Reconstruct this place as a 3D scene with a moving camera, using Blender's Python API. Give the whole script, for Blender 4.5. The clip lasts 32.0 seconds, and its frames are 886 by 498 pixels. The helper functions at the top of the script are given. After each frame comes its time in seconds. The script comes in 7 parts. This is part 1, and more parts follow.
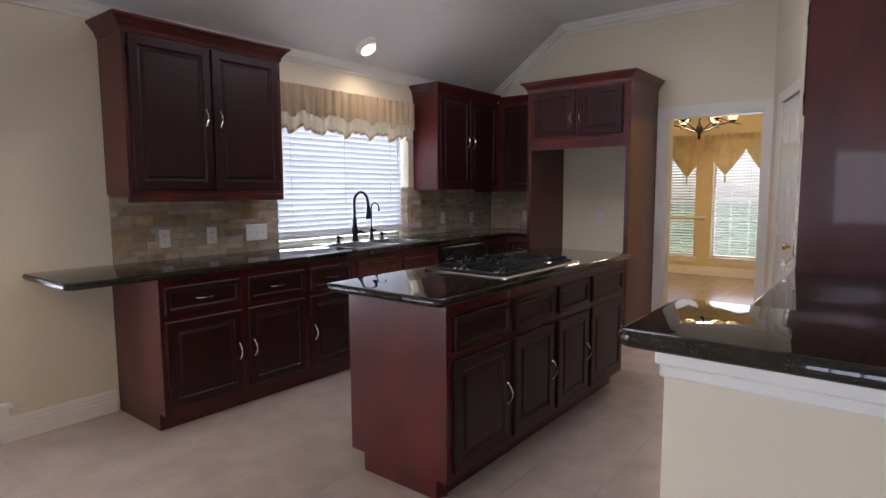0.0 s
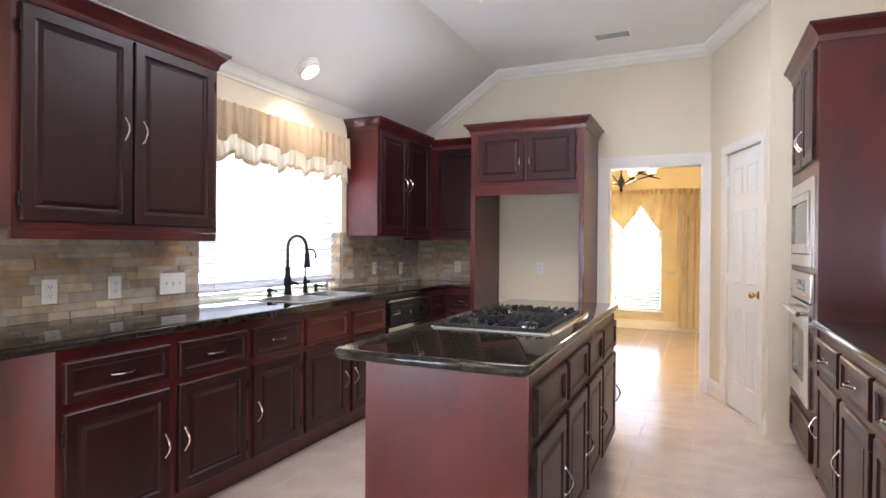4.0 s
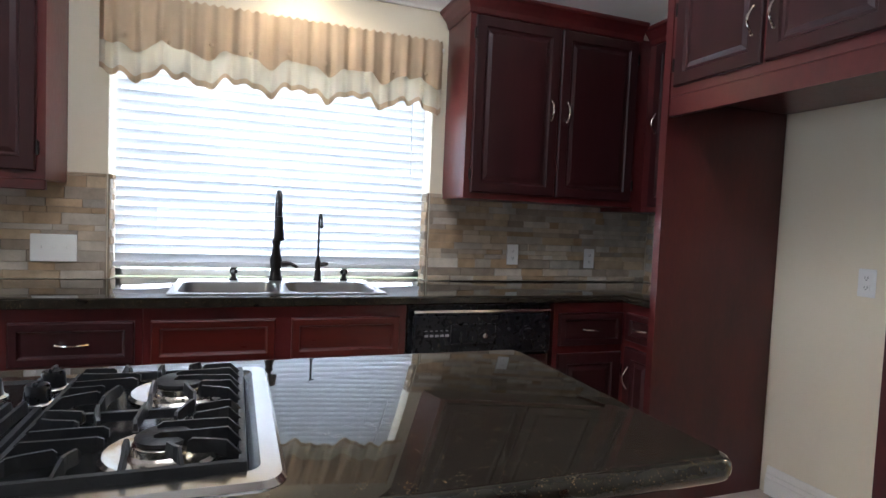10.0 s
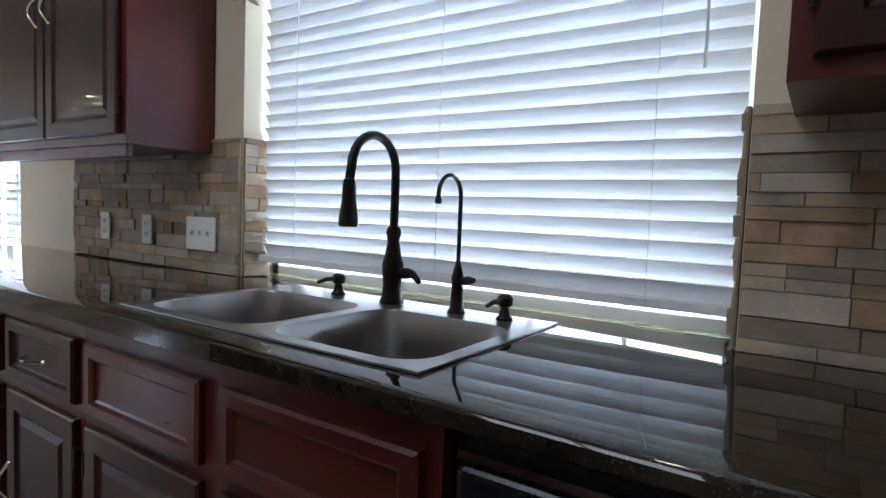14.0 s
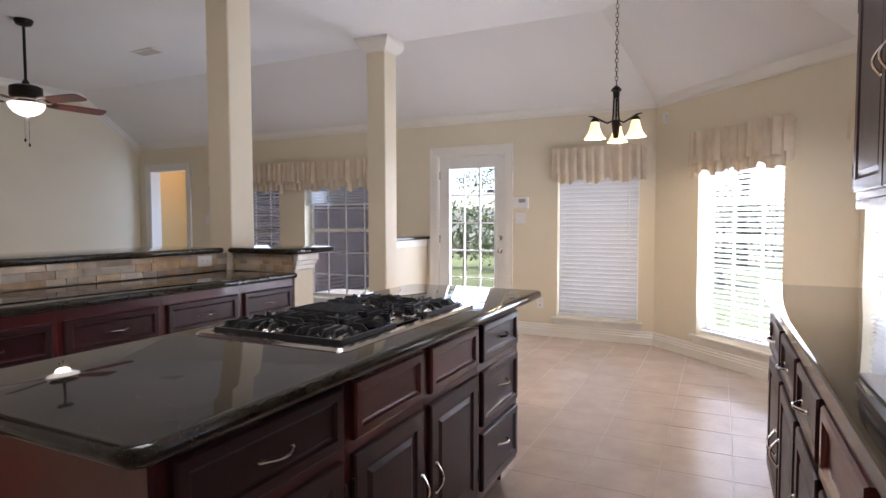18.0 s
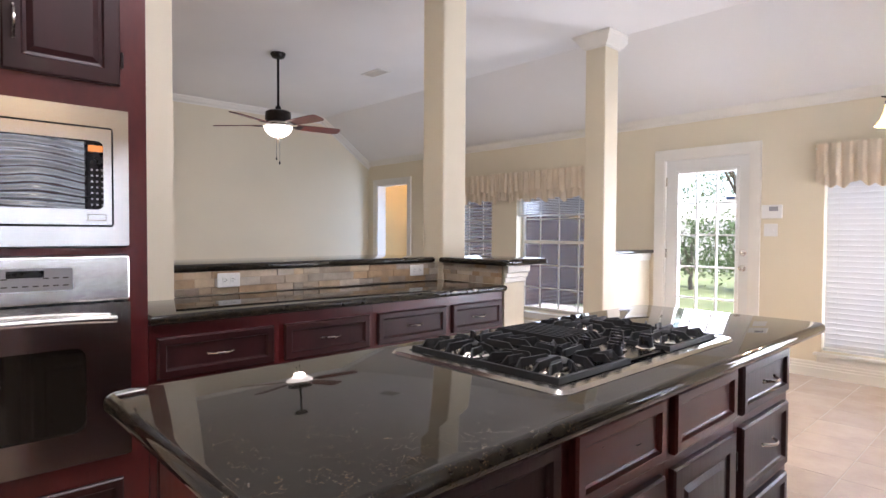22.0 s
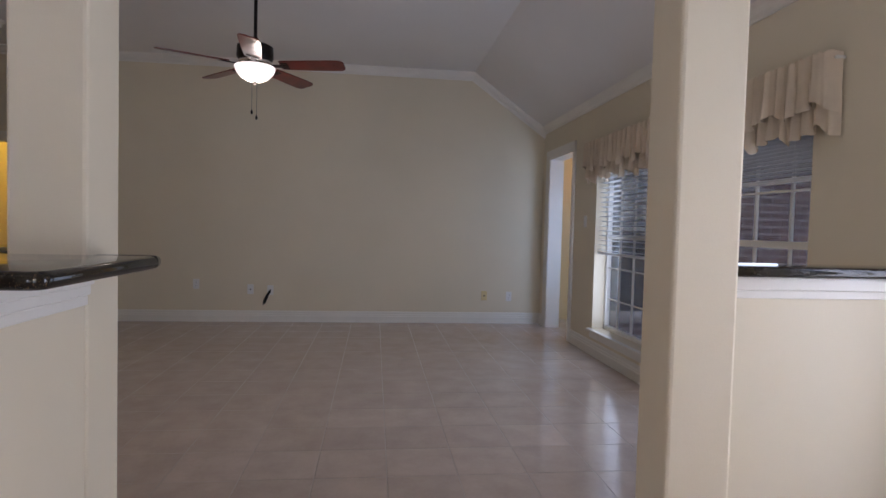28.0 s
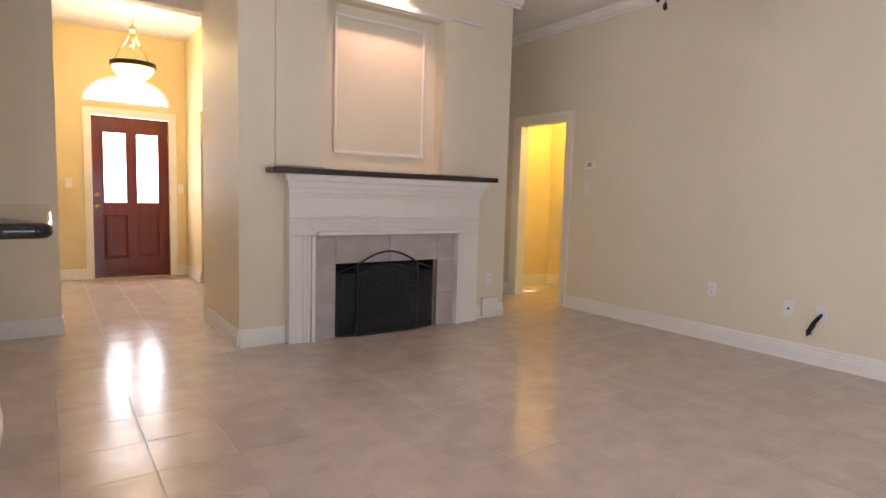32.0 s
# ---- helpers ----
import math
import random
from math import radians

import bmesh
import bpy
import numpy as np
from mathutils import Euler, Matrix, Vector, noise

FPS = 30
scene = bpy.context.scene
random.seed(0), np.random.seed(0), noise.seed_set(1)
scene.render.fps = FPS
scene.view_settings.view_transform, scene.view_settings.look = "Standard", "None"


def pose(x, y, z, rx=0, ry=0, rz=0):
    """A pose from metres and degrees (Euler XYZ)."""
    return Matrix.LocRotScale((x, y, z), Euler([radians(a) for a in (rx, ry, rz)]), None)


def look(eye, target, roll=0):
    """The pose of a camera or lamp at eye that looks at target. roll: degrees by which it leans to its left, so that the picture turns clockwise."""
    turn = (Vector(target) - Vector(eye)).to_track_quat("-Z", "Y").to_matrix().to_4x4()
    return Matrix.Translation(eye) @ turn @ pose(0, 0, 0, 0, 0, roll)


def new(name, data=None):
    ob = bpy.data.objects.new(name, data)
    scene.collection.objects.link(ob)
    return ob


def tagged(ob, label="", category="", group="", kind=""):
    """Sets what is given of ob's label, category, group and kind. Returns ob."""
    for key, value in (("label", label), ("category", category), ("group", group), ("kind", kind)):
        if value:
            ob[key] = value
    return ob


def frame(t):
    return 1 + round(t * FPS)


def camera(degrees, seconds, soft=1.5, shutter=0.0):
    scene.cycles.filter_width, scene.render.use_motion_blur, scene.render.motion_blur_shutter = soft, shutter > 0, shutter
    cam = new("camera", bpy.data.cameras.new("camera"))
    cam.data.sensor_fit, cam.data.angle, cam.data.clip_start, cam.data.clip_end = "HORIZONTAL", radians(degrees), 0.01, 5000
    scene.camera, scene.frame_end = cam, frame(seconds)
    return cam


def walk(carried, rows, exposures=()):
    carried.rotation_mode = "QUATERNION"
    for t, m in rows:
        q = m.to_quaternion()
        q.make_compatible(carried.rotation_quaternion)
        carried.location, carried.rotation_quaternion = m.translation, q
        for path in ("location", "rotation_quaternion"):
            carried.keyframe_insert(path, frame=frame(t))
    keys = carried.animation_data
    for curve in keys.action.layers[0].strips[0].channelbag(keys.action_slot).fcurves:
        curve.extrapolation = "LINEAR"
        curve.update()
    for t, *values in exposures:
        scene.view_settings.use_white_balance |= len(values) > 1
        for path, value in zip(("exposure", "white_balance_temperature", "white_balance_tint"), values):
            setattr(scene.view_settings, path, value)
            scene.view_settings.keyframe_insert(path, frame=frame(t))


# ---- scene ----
cam = camera(75.8, 32.0)
PATH = [
    (0, (1.365, -0.323, 1.357), (0.13, 1.236, 1.15), -0.3),
    (0.5, (1.308, -0.284, 1.396), (0.269, 1.417, 1.235), -0.5),
    (1, (1.184, -0.293, 1.407), (0.34, 1.519, 1.346), -0.6),
    (1.5, (0.998, -0.353, 1.403), (0.385, 1.55, 1.414), -0.3),
    (2, (0.839, -0.43, 1.382), (0.354, 1.51, 1.406), -0.0),
    (2.5, (0.697, -0.473, 1.33), (0.223, 1.47, 1.357), -0.0),
    (3, (0.621, -0.44, 1.305), (0.023, 1.468, 1.326), -0.1),
    (3.5, (0.516, -0.33, 1.293), (-0.22, 1.53, 1.307), 0.2),
    (4, (0.412, -0.222, 1.276), (-0.406, 1.603, 1.265), 0.4),
    (4.5, (0.335, -0.053, 1.267), (-0.555, 1.738, 1.236), 0.4),
    (6.5, (0.182, 0.912, 1.186), (-0.776, 2.668, 1.156), 1.1),
    (7, (0.184, 1.142, 1.185), (-0.796, 2.885, 1.15), 0.7),
    (7.5, (0.275, 1.395, 1.201), (-0.931, 2.99, 1.158), 1.1),
    (8, (0.388, 1.655, 1.19), (-0.993, 3.1, 1.135), 1.3),
    (8.5, (0.46, 1.925, 1.212), (-1.065, 3.217, 1.138), 1.7),
    (9, (0.516, 2.235, 1.218), (-1.186, 3.285, 1.128), 1.7),
    (9.5, (0.585, 2.506, 1.252), (-1.259, 3.271, 1.14), 2.1),
    (10, (0.569, 2.861, 1.246), (-1.306, 3.549, 1.143), 2.5),
    (10.5, (0.507, 3.171, 1.23), (-1.382, 3.822, 1.134), 2.5),
    (11, (0.452, 3.447, 1.211), (-1.496, 3.89, 1.123), 2.5),
    (11.5, (0.287, 3.702, 1.189), (-1.7, 3.906, 1.092), 2.6),
    (12, (0.042, 3.899, 1.19), (-1.956, 3.904, 1.091), 2.7),
    (12.5, (-0.268, 4.016, 1.191), (-2.246, 3.742, 1.072), 2.8),
    (13, (-0.544, 4.057, 1.195), (-2.435, 3.419, 1.064), 2.7),
    (13.5, (-0.832, 4.023, 1.178), (-2.628, 3.153, 1.048), 2.6),
    (15.5, (-1.643, 3.879, 1.139), (-2.433, 2.045, 1.029), 0.6),
    (16, (-1.649, 3.925, 1.152), (-2.011, 1.961, 1.047), 0.3),
    (16.5, (-1.638, 3.983, 1.166), (-1.615, 1.986, 1.058), -0.3),
    (17, (-1.624, 4.005, 1.19), (-1.228, 2.048, 1.081), -0.3),
    (17.5, (-1.569, 4.078, 1.212), (-0.92, 2.189, 1.108), -0.3),
    (18, (-1.524, 4.104, 1.248), (-0.652, 2.307, 1.149), -0.1),
    (18.5, (-1.462, 4.155, 1.258), (-0.382, 2.474, 1.174), -0.2),
    (19, (-1.413, 4.194, 1.25), (-0.172, 2.628, 1.177), -0.1),
    (19.5, (-1.349, 4.226, 1.248), (0.032, 2.78, 1.179), -0.1),
    (20, (-1.318, 4.254, 1.253), (0.181, 2.931, 1.187), -0.0),
    (20.5, (-1.298, 4.252, 1.251), (0.257, 2.997, 1.19), 0.0),
    (21, (-1.305, 4.188, 1.24), (0.265, 2.95, 1.184), 0.1),
    (21.5, (-1.307, 4.035, 1.231), (0.239, 2.767, 1.175), 0.2),
    (22, (-1.305, 3.838, 1.225), (0.154, 2.471, 1.171), 0.3),
    (22.5, (-1.343, 3.579, 1.203), (-0.006, 2.094, 1.138), 0.4),
    (23, (-1.35, 3.265, 1.192), (-0.044, 1.752, 1.127), 0.5),
    (23.5, (-1.366, 2.858, 1.208), (-0.087, 1.323, 1.131), 0.8),
    (24, (-1.379, 2.545, 1.212), (-0.157, 0.964, 1.128), 0.9),
    (24.5, (-1.256, 2.227, 1.208), (-0.065, 0.622, 1.138), 0.8),
    (26.5, (-0.912, 0.908, 1.164), (0.864, -0.009, 1.095), 1.6),
    (27, (-0.707, 0.64, 1.197), (1.145, -0.111, 1.122), 1.5),
    (27.5, (-0.471, 0.367, 1.184), (1.456, -0.164, 1.104), 1.5),
    (28, (-0.23, 0.181, 1.173), (1.754, -0.058, 1.097), 1.5),
    (28.5, (0.105, 0.026, 1.176), (2.102, -0.024, 1.096), 1.6),
    (29, (0.382, -0.125, 1.189), (2.375, 0.011, 1.089), 1.6),
    (29.5, (0.638, -0.218, 1.202), (2.574, 0.268, 1.079), 1.6),
    (30, (0.96, -0.217, 1.213), (2.793, 0.566, 1.058), 1.6),
    (30.5, (1.308, -0.292, 1.132), (3.017, 0.737, 0.988), 1.7),
    (31, (1.573, -0.346, 1.121), (3.092, 0.947, 0.975), 1.3),
    (31.5, (1.839, -0.381, 1.123), (3.141, 1.129, 0.958), 1.4),
    (32, (2.059, -0.38, 1.157), (3.198, 1.254, 0.975), 1.6),
]
EXPOSURES = [(0, 0.76, 5950, 22), (2, 1.35, 6000, 23), (3, 1.55, 5950, 21), (4, 2.0, 5850, 18), (7, 1.35, 5850, 16), (8, 1.08, 5700, 13), (9, 1.35, 5600, 12), (10, 1.55, 5600, 12), (11, 1.2, 5500, 11), (13, 1.0, 5500, 11), (16, 0.2, 5750, 14), (17, 0.8, 5950, 19), (18, 1.2, 6100, 22), (19, 1.55, 6100, 22), (20.5, 1.85, 6100, 22), (22, 1.75, 6100, 22), (23, 1.5, 6100, 22), (24, 1.35, 6100, 22), (26.5, 0.85, 5700, 18), (27, 0.7, 5780, 21), (27.5, 0.62, 5850, 22), (28, 0.56, 5980, 24), (28.5, 0.7, 6150, 26), (29, 0.95, 6250, 26), (30, 1.56, 6620, 28), (31, 2.0, 6500, 26), (32, 2.0, 6400, 26)]
walk(cam, [(t, look(eye, target, roll)) for t, eye, target, roll in PATH], EXPOSURES)

# ---- world and light ----
world = bpy.data.worlds.new("world")
scene.world = world
world.use_nodes = True
wn = world.node_tree.nodes
sky = wn.new("ShaderNodeTexSky")
sky.sky_type, sky.sun_disc = "NISHITA", False
sky.sun_elevation, sky.sun_rotation = radians(76), radians(325)
wn["Background"].inputs[1].default_value = 0.15
world.node_tree.links.new(sky.outputs[0], wn["Background"].inputs[0])


def lamp(name, kind, at, energy, color=(1, 1, 1), size=0.1, target=None, size_y=None, spot=None):
    data = bpy.data.lights.new(name, kind)
    data.energy, data.color = energy, color
    if kind == "AREA":
        data.shape, data.size, data.size_y = "RECTANGLE", size, size_y or size
    elif kind in ("POINT", "SPOT"):
        data.shadow_soft_size = size
    if spot:
        data.spot_size, data.spot_blend = radians(spot), 0.6
    ob = new(name, data)
    ob.matrix_world = look(at, target) if target else Matrix.Translation(at)
    return ob


sun = lamp("sun", "SUN", (0, 0, 20), 5.0, (1.0, 0.95, 0.87))
sun.data.angle = radians(0.5)
# sun high in the south-east: azimuth measured as the sky texture turns it
el, az = radians(76), radians(325)
sun.matrix_world = look((math.sin(az) * math.cos(el) * 20, math.cos(az) * math.cos(el) * 20, math.sin(el) * 20), (0, 0, 0))

WARM = (1.0, 0.72, 0.38)
DAY = (0.86, 0.93, 1.0)
# area lamps that stand in for sky light at the window openings, outside or inside the panes
lamp("sky_light_kitchen", "AREA", (-2.62, 3.08, 1.55), 35, DAY, 1.5, (0, 3.08, 1.45), 1.2)
lamp("sky_light_breakfast", "AREA", (-0.39, -2.12, 0.95), 6, DAY, 0.8, (-0.39, 0, 0.9), 1.4)
lamp("sky_light_bay", "AREA", (-1.80, -1.34, 1.0), 28, DAY, 0.8, (-0.8, -0.34, 0.9), 1.4)
lamp("sky_light_side", "AREA", (-2.62, 0.085, 1.0), 24, DAY, 0.8, (0, 0.085, 1.0), 1.4)
lamp("sky_light_door", "AREA", (1.03, -2.14, 1.05), 12, DAY, 0.55, (1.03, 0, 0.9), 1.5)
lamp("sky_light_living", "AREA", (4.4, -1.885, 0.98), 5, (0.72, 0.86, 1.0), 1.0, (5.0, 0, 1.0), 1.3)
lamp("sky_light_living.001", "AREA", (2.85, -1.885, 0.98), 6, (0.72, 0.86, 1.0), 1.0, (3.2, 0, 1.0), 1.3)
# extra fill lamp, turned sideways to brighten the east wall near the corner
lamp("sky_light_living.002", "AREA", (4.62, -1.90, 1.0), 0.6, (0.72, 0.86, 1.0), 0.4, (6.68, -0.75, 1.0), 1.3)
lamp("sky_light_front_door", "AREA", (2.95, 8.22, 1.75), 30, (1, 0.97, 0.9), 1.1, (2.95, 0, 1.6), 1.8)
lamp("sky_light_side_hall", "AREA", (5.365, -2.375, 1.15), 5, (0.52, 0.74, 1.0), 0.42, (6.68, -1.0, 1.05), 1.4)
lamp("sky_light_dining", "AREA", (-0.48, 9.42, 1.1), 7, DAY, 0.8, (-0.48, 0, 1.0), 1.6)

# ---- materials ----


def material(name, color, rough=0.5, metal=0.0, vary=0.1, scale=4.0, fine=60.0, bump=0.0, spec=0.5, coat=0.0, stretch=(1, 1, 1), rand=0.0,
             color2=None, glow=None, trans=0.0, rvar=0.2, world=False):
    """Noise at two scales over a base colour, with roughness and relief from the finer one."""
    m = bpy.data.materials.new(name)
    m.use_nodes = True
    n, l = m.node_tree.nodes, m.node_tree.links
    b = n["Principled BSDF"]
    co = n.new("ShaderNodeTexCoord")
    mp = n.new("ShaderNodeMapping")
    mp.inputs["Scale"].default_value = stretch
    l.new(n.new("ShaderNodeNewGeometry").outputs["Position"] if world else co.outputs["Object"], mp.inputs[0])
    big, small = n.new("ShaderNodeTexNoise"), n.new("ShaderNodeTexNoise")
    for t, s, d in ((big, scale, 4), (small, fine, 3)):
        t.inputs["Scale"].default_value, t.inputs["Detail"].default_value = s, d
        l.new(mp.outputs[0], t.inputs["Vector"])
    mix = n.new("ShaderNodeMix")
    mix.data_type = "RGBA"
    c2 = color2 or tuple(c * (1 - 2.2 * vary) for c in color)
    mix.inputs[6].default_value, mix.inputs[7].default_value = (*c2, 1), (*color, 1)
    add = n.new("ShaderNodeMath")
    add.operation = "MULTIPLY_ADD"
    add.inputs[1].default_value, add.use_clamp = 0.45, True
    l.new(small.outputs[0], add.inputs[0])
    ramp = n.new("ShaderNodeMapRange")
    ramp.inputs[1].default_value, ramp.inputs[2].default_value = 0.3, 0.7
    l.new(big.outputs[0], ramp.inputs[0])
    half = n.new("ShaderNodeMath")
    half.operation = "MULTIPLY"
    half.inputs[1].default_value = 0.75
    l.new(ramp.outputs[0], half.inputs[0])
    l.new(half.outputs[0], add.inputs[2])
    l.new(add.outputs[0], mix.inputs[0])
    out = mix.outputs[2]
    if rand:
        info, hsv = n.new("ShaderNodeObjectInfo"), n.new("ShaderNodeHueSaturation")
        rr = n.new("ShaderNodeMapRange")
        rr.inputs[3].default_value, rr.inputs[4].default_value = 1 - rand, 1 + rand
        l.new(info.outputs["Random"], rr.inputs[0])
        l.new(rr.outputs[0], hsv.inputs["Value"])
        l.new(out, hsv.inputs["Color"])
        out = hsv.outputs[0]
    l.new(out, b.inputs["Base Color"])
    b.inputs["Metallic"].default_value = metal
    rg = n.new("ShaderNodeMapRange")
    rg.inputs[3].default_value, rg.inputs[4].default_value = max(0.02, rough * (1 - rvar)), min(1, rough * (1 + rvar))
    l.new(small.outputs[0], rg.inputs[0])
    l.new(rg.outputs[0], b.inputs["Roughness"])
    b.inputs["Specular IOR Level"].default_value = spec
    b.inputs["Coat Weight"].default_value = coat
    if bump:
        bp = n.new("ShaderNodeBump")
        bp.inputs["Strength"].default_value, bp.inputs["Distance"].default_value = bump, 0.004
        l.new(small.outputs[0], bp.inputs["Height"])
        l.new(bp.outputs[0], b.inputs["Normal"])
    if glow:
        b.inputs["Emission Color"].default_value = (*glow[0], 1)
        b.inputs["Emission Strength"].default_value = glow[1]
    if trans:
        tr, ms = n.new("ShaderNodeBsdfTranslucent"), n.new("ShaderNodeMixShader")
        l.new(out, tr.inputs[0])
        ms.inputs[0].default_value = trans
        l.new(b.outputs[0], ms.inputs[1])
        l.new(tr.outputs[0], ms.inputs[2])
        l.new(ms.outputs[0], n["Material Output"].inputs[0])
    return m


def glass(name, tint=(1, 1, 1), rough=0.0):
    m = bpy.data.materials.new(name)
    m.use_nodes = True
    n, l = m.node_tree.nodes, m.node_tree.links
    n.remove(n["Principled BSDF"])
    tr, gl, ms, lw, pw, fr = (n.new("ShaderNode" + k) for k in ("BsdfTransparent", "BsdfGlossy", "MixShader", "LayerWeight", "Math", "Math"))
    lw.inputs[0].default_value = 0.5
    pw.operation, pw.inputs[1].default_value = "POWER", 5.0
    fr.operation, fr.inputs[1].default_value, fr.inputs[2].default_value = "MULTIPLY_ADD", 0.9, 0.04
    l.new(lw.outputs["Facing"], pw.inputs[0])
    l.new(pw.outputs[0], fr.inputs[0])
    tr.inputs[0].default_value = (*tint, 1)
    gl.inputs["Roughness"].default_value = rough
    l.new(fr.outputs[0], ms.inputs[0])
    l.new(tr.outputs[0], ms.inputs[1])
    l.new(gl.outputs[0], ms.inputs[2])
    l.new(ms.outputs[0], n["Material Output"].inputs[0])
    return m


M_WALL = material("cream_wall_paint", (0.76, 0.68, 0.52), 0.55, vary=0.03, scale=1.2, fine=180, bump=0.08, spec=0.3)
M_YELLOW = material("yellow_wall_paint", (0.76, 0.635, 0.36), 0.55, vary=0.03, scale=1.2, fine=180, bump=0.08, spec=0.3)
M_CEIL = material("white_ceiling_paint", (0.80, 0.78, 0.75), 0.8, vary=0.02, scale=1.5, fine=120, bump=0.12, spec=0.2)
M_TRIM = material("white_gloss_trim", (0.82, 0.79, 0.72), 0.35, vary=0.03, scale=3, fine=90, bump=0.02)
M_DOOR = material("white_door_paint", (0.80, 0.79, 0.75), 0.35, vary=0.03, scale=3, fine=90, bump=0.02)
M_WOOD = material("mahogany_frame", (0.110, 0.015, 0.014), 0.32, vary=0.3, scale=4.5, fine=60, bump=0.06, stretch=(1, 1, 0.4), coat=0.15, color2=(0.034, 0.006, 0.007))
M_WOODX = material("mahogany_door", (0.038, 0.008, 0.009), 0.38, vary=0.3, scale=9, fine=90, bump=0.08, spec=0.35, stretch=(1, 1, 0.1), coat=0.06, rand=0.12, color2=(0.016, 0.005, 0.005))
M_WOODR = material("cherry_drawer", (0.105, 0.012, 0.008), 0.3, vary=0.3, scale=9, fine=90, bump=0.05, stretch=(1, 0.15, 1), coat=0.15, rand=0.12, color2=(0.05, 0.008, 0.006))
M_DARKWOOD = material("dark_mantel_wood", (0.028, 0.010, 0.008), 0.3, vary=0.3, scale=8, fine=80, stretch=(0.1, 1, 1), coat=0.2)
M_REDDOOR = material("red_mahogany_entry", (0.16, 0.020, 0.012), 0.3, vary=0.25, scale=8, fine=80, stretch=(1, 1, 0.1), coat=0.2)
M_STEEL = material("brushed_stainless", (0.66, 0.64, 0.61), 0.16, 1.0, vary=0.0, scale=1.5, fine=160, rvar=0.0)
M_SINK = material("satin_steel", (0.36, 0.35, 0.34), 0.30, 1.0, vary=0.0, scale=3, fine=40, rvar=0.0)
M_PAN = material("dark_burner_pan", (0.10, 0.10, 0.105), 0.16, 0.9, vary=0.1, scale=6)
M_CHROME = material("polished_nickel", (0.72, 0.68, 0.62), 0.16, 1.0, vary=0.05)
M_BRONZE = material("oil_rubbed_bronze", (0.030, 0.024, 0.022), 0.33, 0.75, vary=0.3, scale=30)
M_BRASS = material("brass", (0.72, 0.50, 0.20), 0.22, 1.0, vary=0.08)
M_IRON = material("black_cast_iron", (0.018, 0.019, 0.021), 0.5, 0.1, vary=0.2, scale=20, fine=200, bump=0.15)
M_BLACK = material("black_gloss_plastic", (0.009, 0.009, 0.011), 0.28, vary=0.2, spec=0.3)
M_GREYP = material("grey_control_panel", (0.32, 0.32, 0.34), 0.4, vary=0.08)
M_DGLASS = material("dark_oven_glass", (0.020, 0.017, 0.014), 0.05, vary=0.2, coat=0.3)
M_RIPPLE = material("rippled_oven_glass", (0.30, 0.32, 0.35), 0.035, 0.85, vary=0.06, scale=2, fine=7, rvar=0.05)
M_PLASTIC = material("white_plastic", (0.80, 0.79, 0.76), 0.35, vary=0.02)
M_ALMOND = material("almond_plastic", (0.72, 0.58, 0.28), 0.4, vary=0.03)
M_SLOT = material("dark_slot", (0.05, 0.045, 0.04), 0.6, vary=0.1)
M_BLIND = material("white_blind_slat", (0.80, 0.81, 0.82), 0.45, vary=0.02, trans=0.13)
M_CORD = material("blind_cord", (0.75, 0.75, 0.74), 0.7)
M_VAL = material("beige_valance_cloth", (0.67, 0.52, 0.35), 0.9, vary=0.10, scale=6, fine=300, bump=0.2, spec=0.1, trans=0.2)
M_VALB = material("cream_valance_cloth", (0.78, 0.66, 0.50), 0.9, vary=0.08, scale=6, fine=300, bump=0.2, spec=0.1, trans=0.1)
M_VALW = material("cream_underskirt_cloth", (0.78, 0.72, 0.60), 0.9, vary=0.08, scale=6, fine=300, bump=0.2, spec=0.1, trans=0.45)
M_GOLD = material("gold_swag_cloth", (0.84, 0.69, 0.42), 0.8, vary=0.10, scale=6, fine=300, bump=0.2, spec=0.1, trans=0.5)
M_GROUT = material("pale_grout", (0.46, 0.40, 0.355), 0.85, vary=0.1, scale=3)
M_TILE = material("beige_porcelain_tile", (0.575, 0.480, 0.420), 0.17, vary=0.10, scale=5.5, fine=42, bump=0.03, rand=0.05, color2=(0.465, 0.378, 0.325), world=True)
M_FTILE = material("grey_marble_tile", (0.50, 0.46, 0.42), 0.3, vary=0.12, scale=7, fine=40, rand=0.05)
M_PANE = glass("window_glass")


def screen_mesh():
    """Fine insect mesh: partly open, partly grey thread, tinted blue for sky haze, that takes light from both sides."""
    m = bpy.data.materials.new("insect_mesh")
    m.use_nodes = True
    n, l = m.node_tree.nodes, m.node_tree.links
    n.remove(n["Principled BSDF"])
    op, df, tl, m1, m2 = (n.new("ShaderNode" + k) for k in ("BsdfTransparent", "BsdfDiffuse", "BsdfTranslucent", "MixShader", "MixShader"))
    # the blue in this colour paints the sky's haze over the panes
    df.inputs[0].default_value = tl.inputs[0].default_value = (0.09, 0.11, 0.15, 1)
    m1.inputs[0].default_value, m2.inputs[0].default_value = 0.5, 0.40
    l.new(df.outputs[0], m1.inputs[1])
    l.new(tl.outputs[0], m1.inputs[2])
    l.new(op.outputs[0], m2.inputs[1])
    l.new(m1.outputs[0], m2.inputs[2])
    l.new(m2.outputs[0], n["Material Output"].inputs[0])
    return m


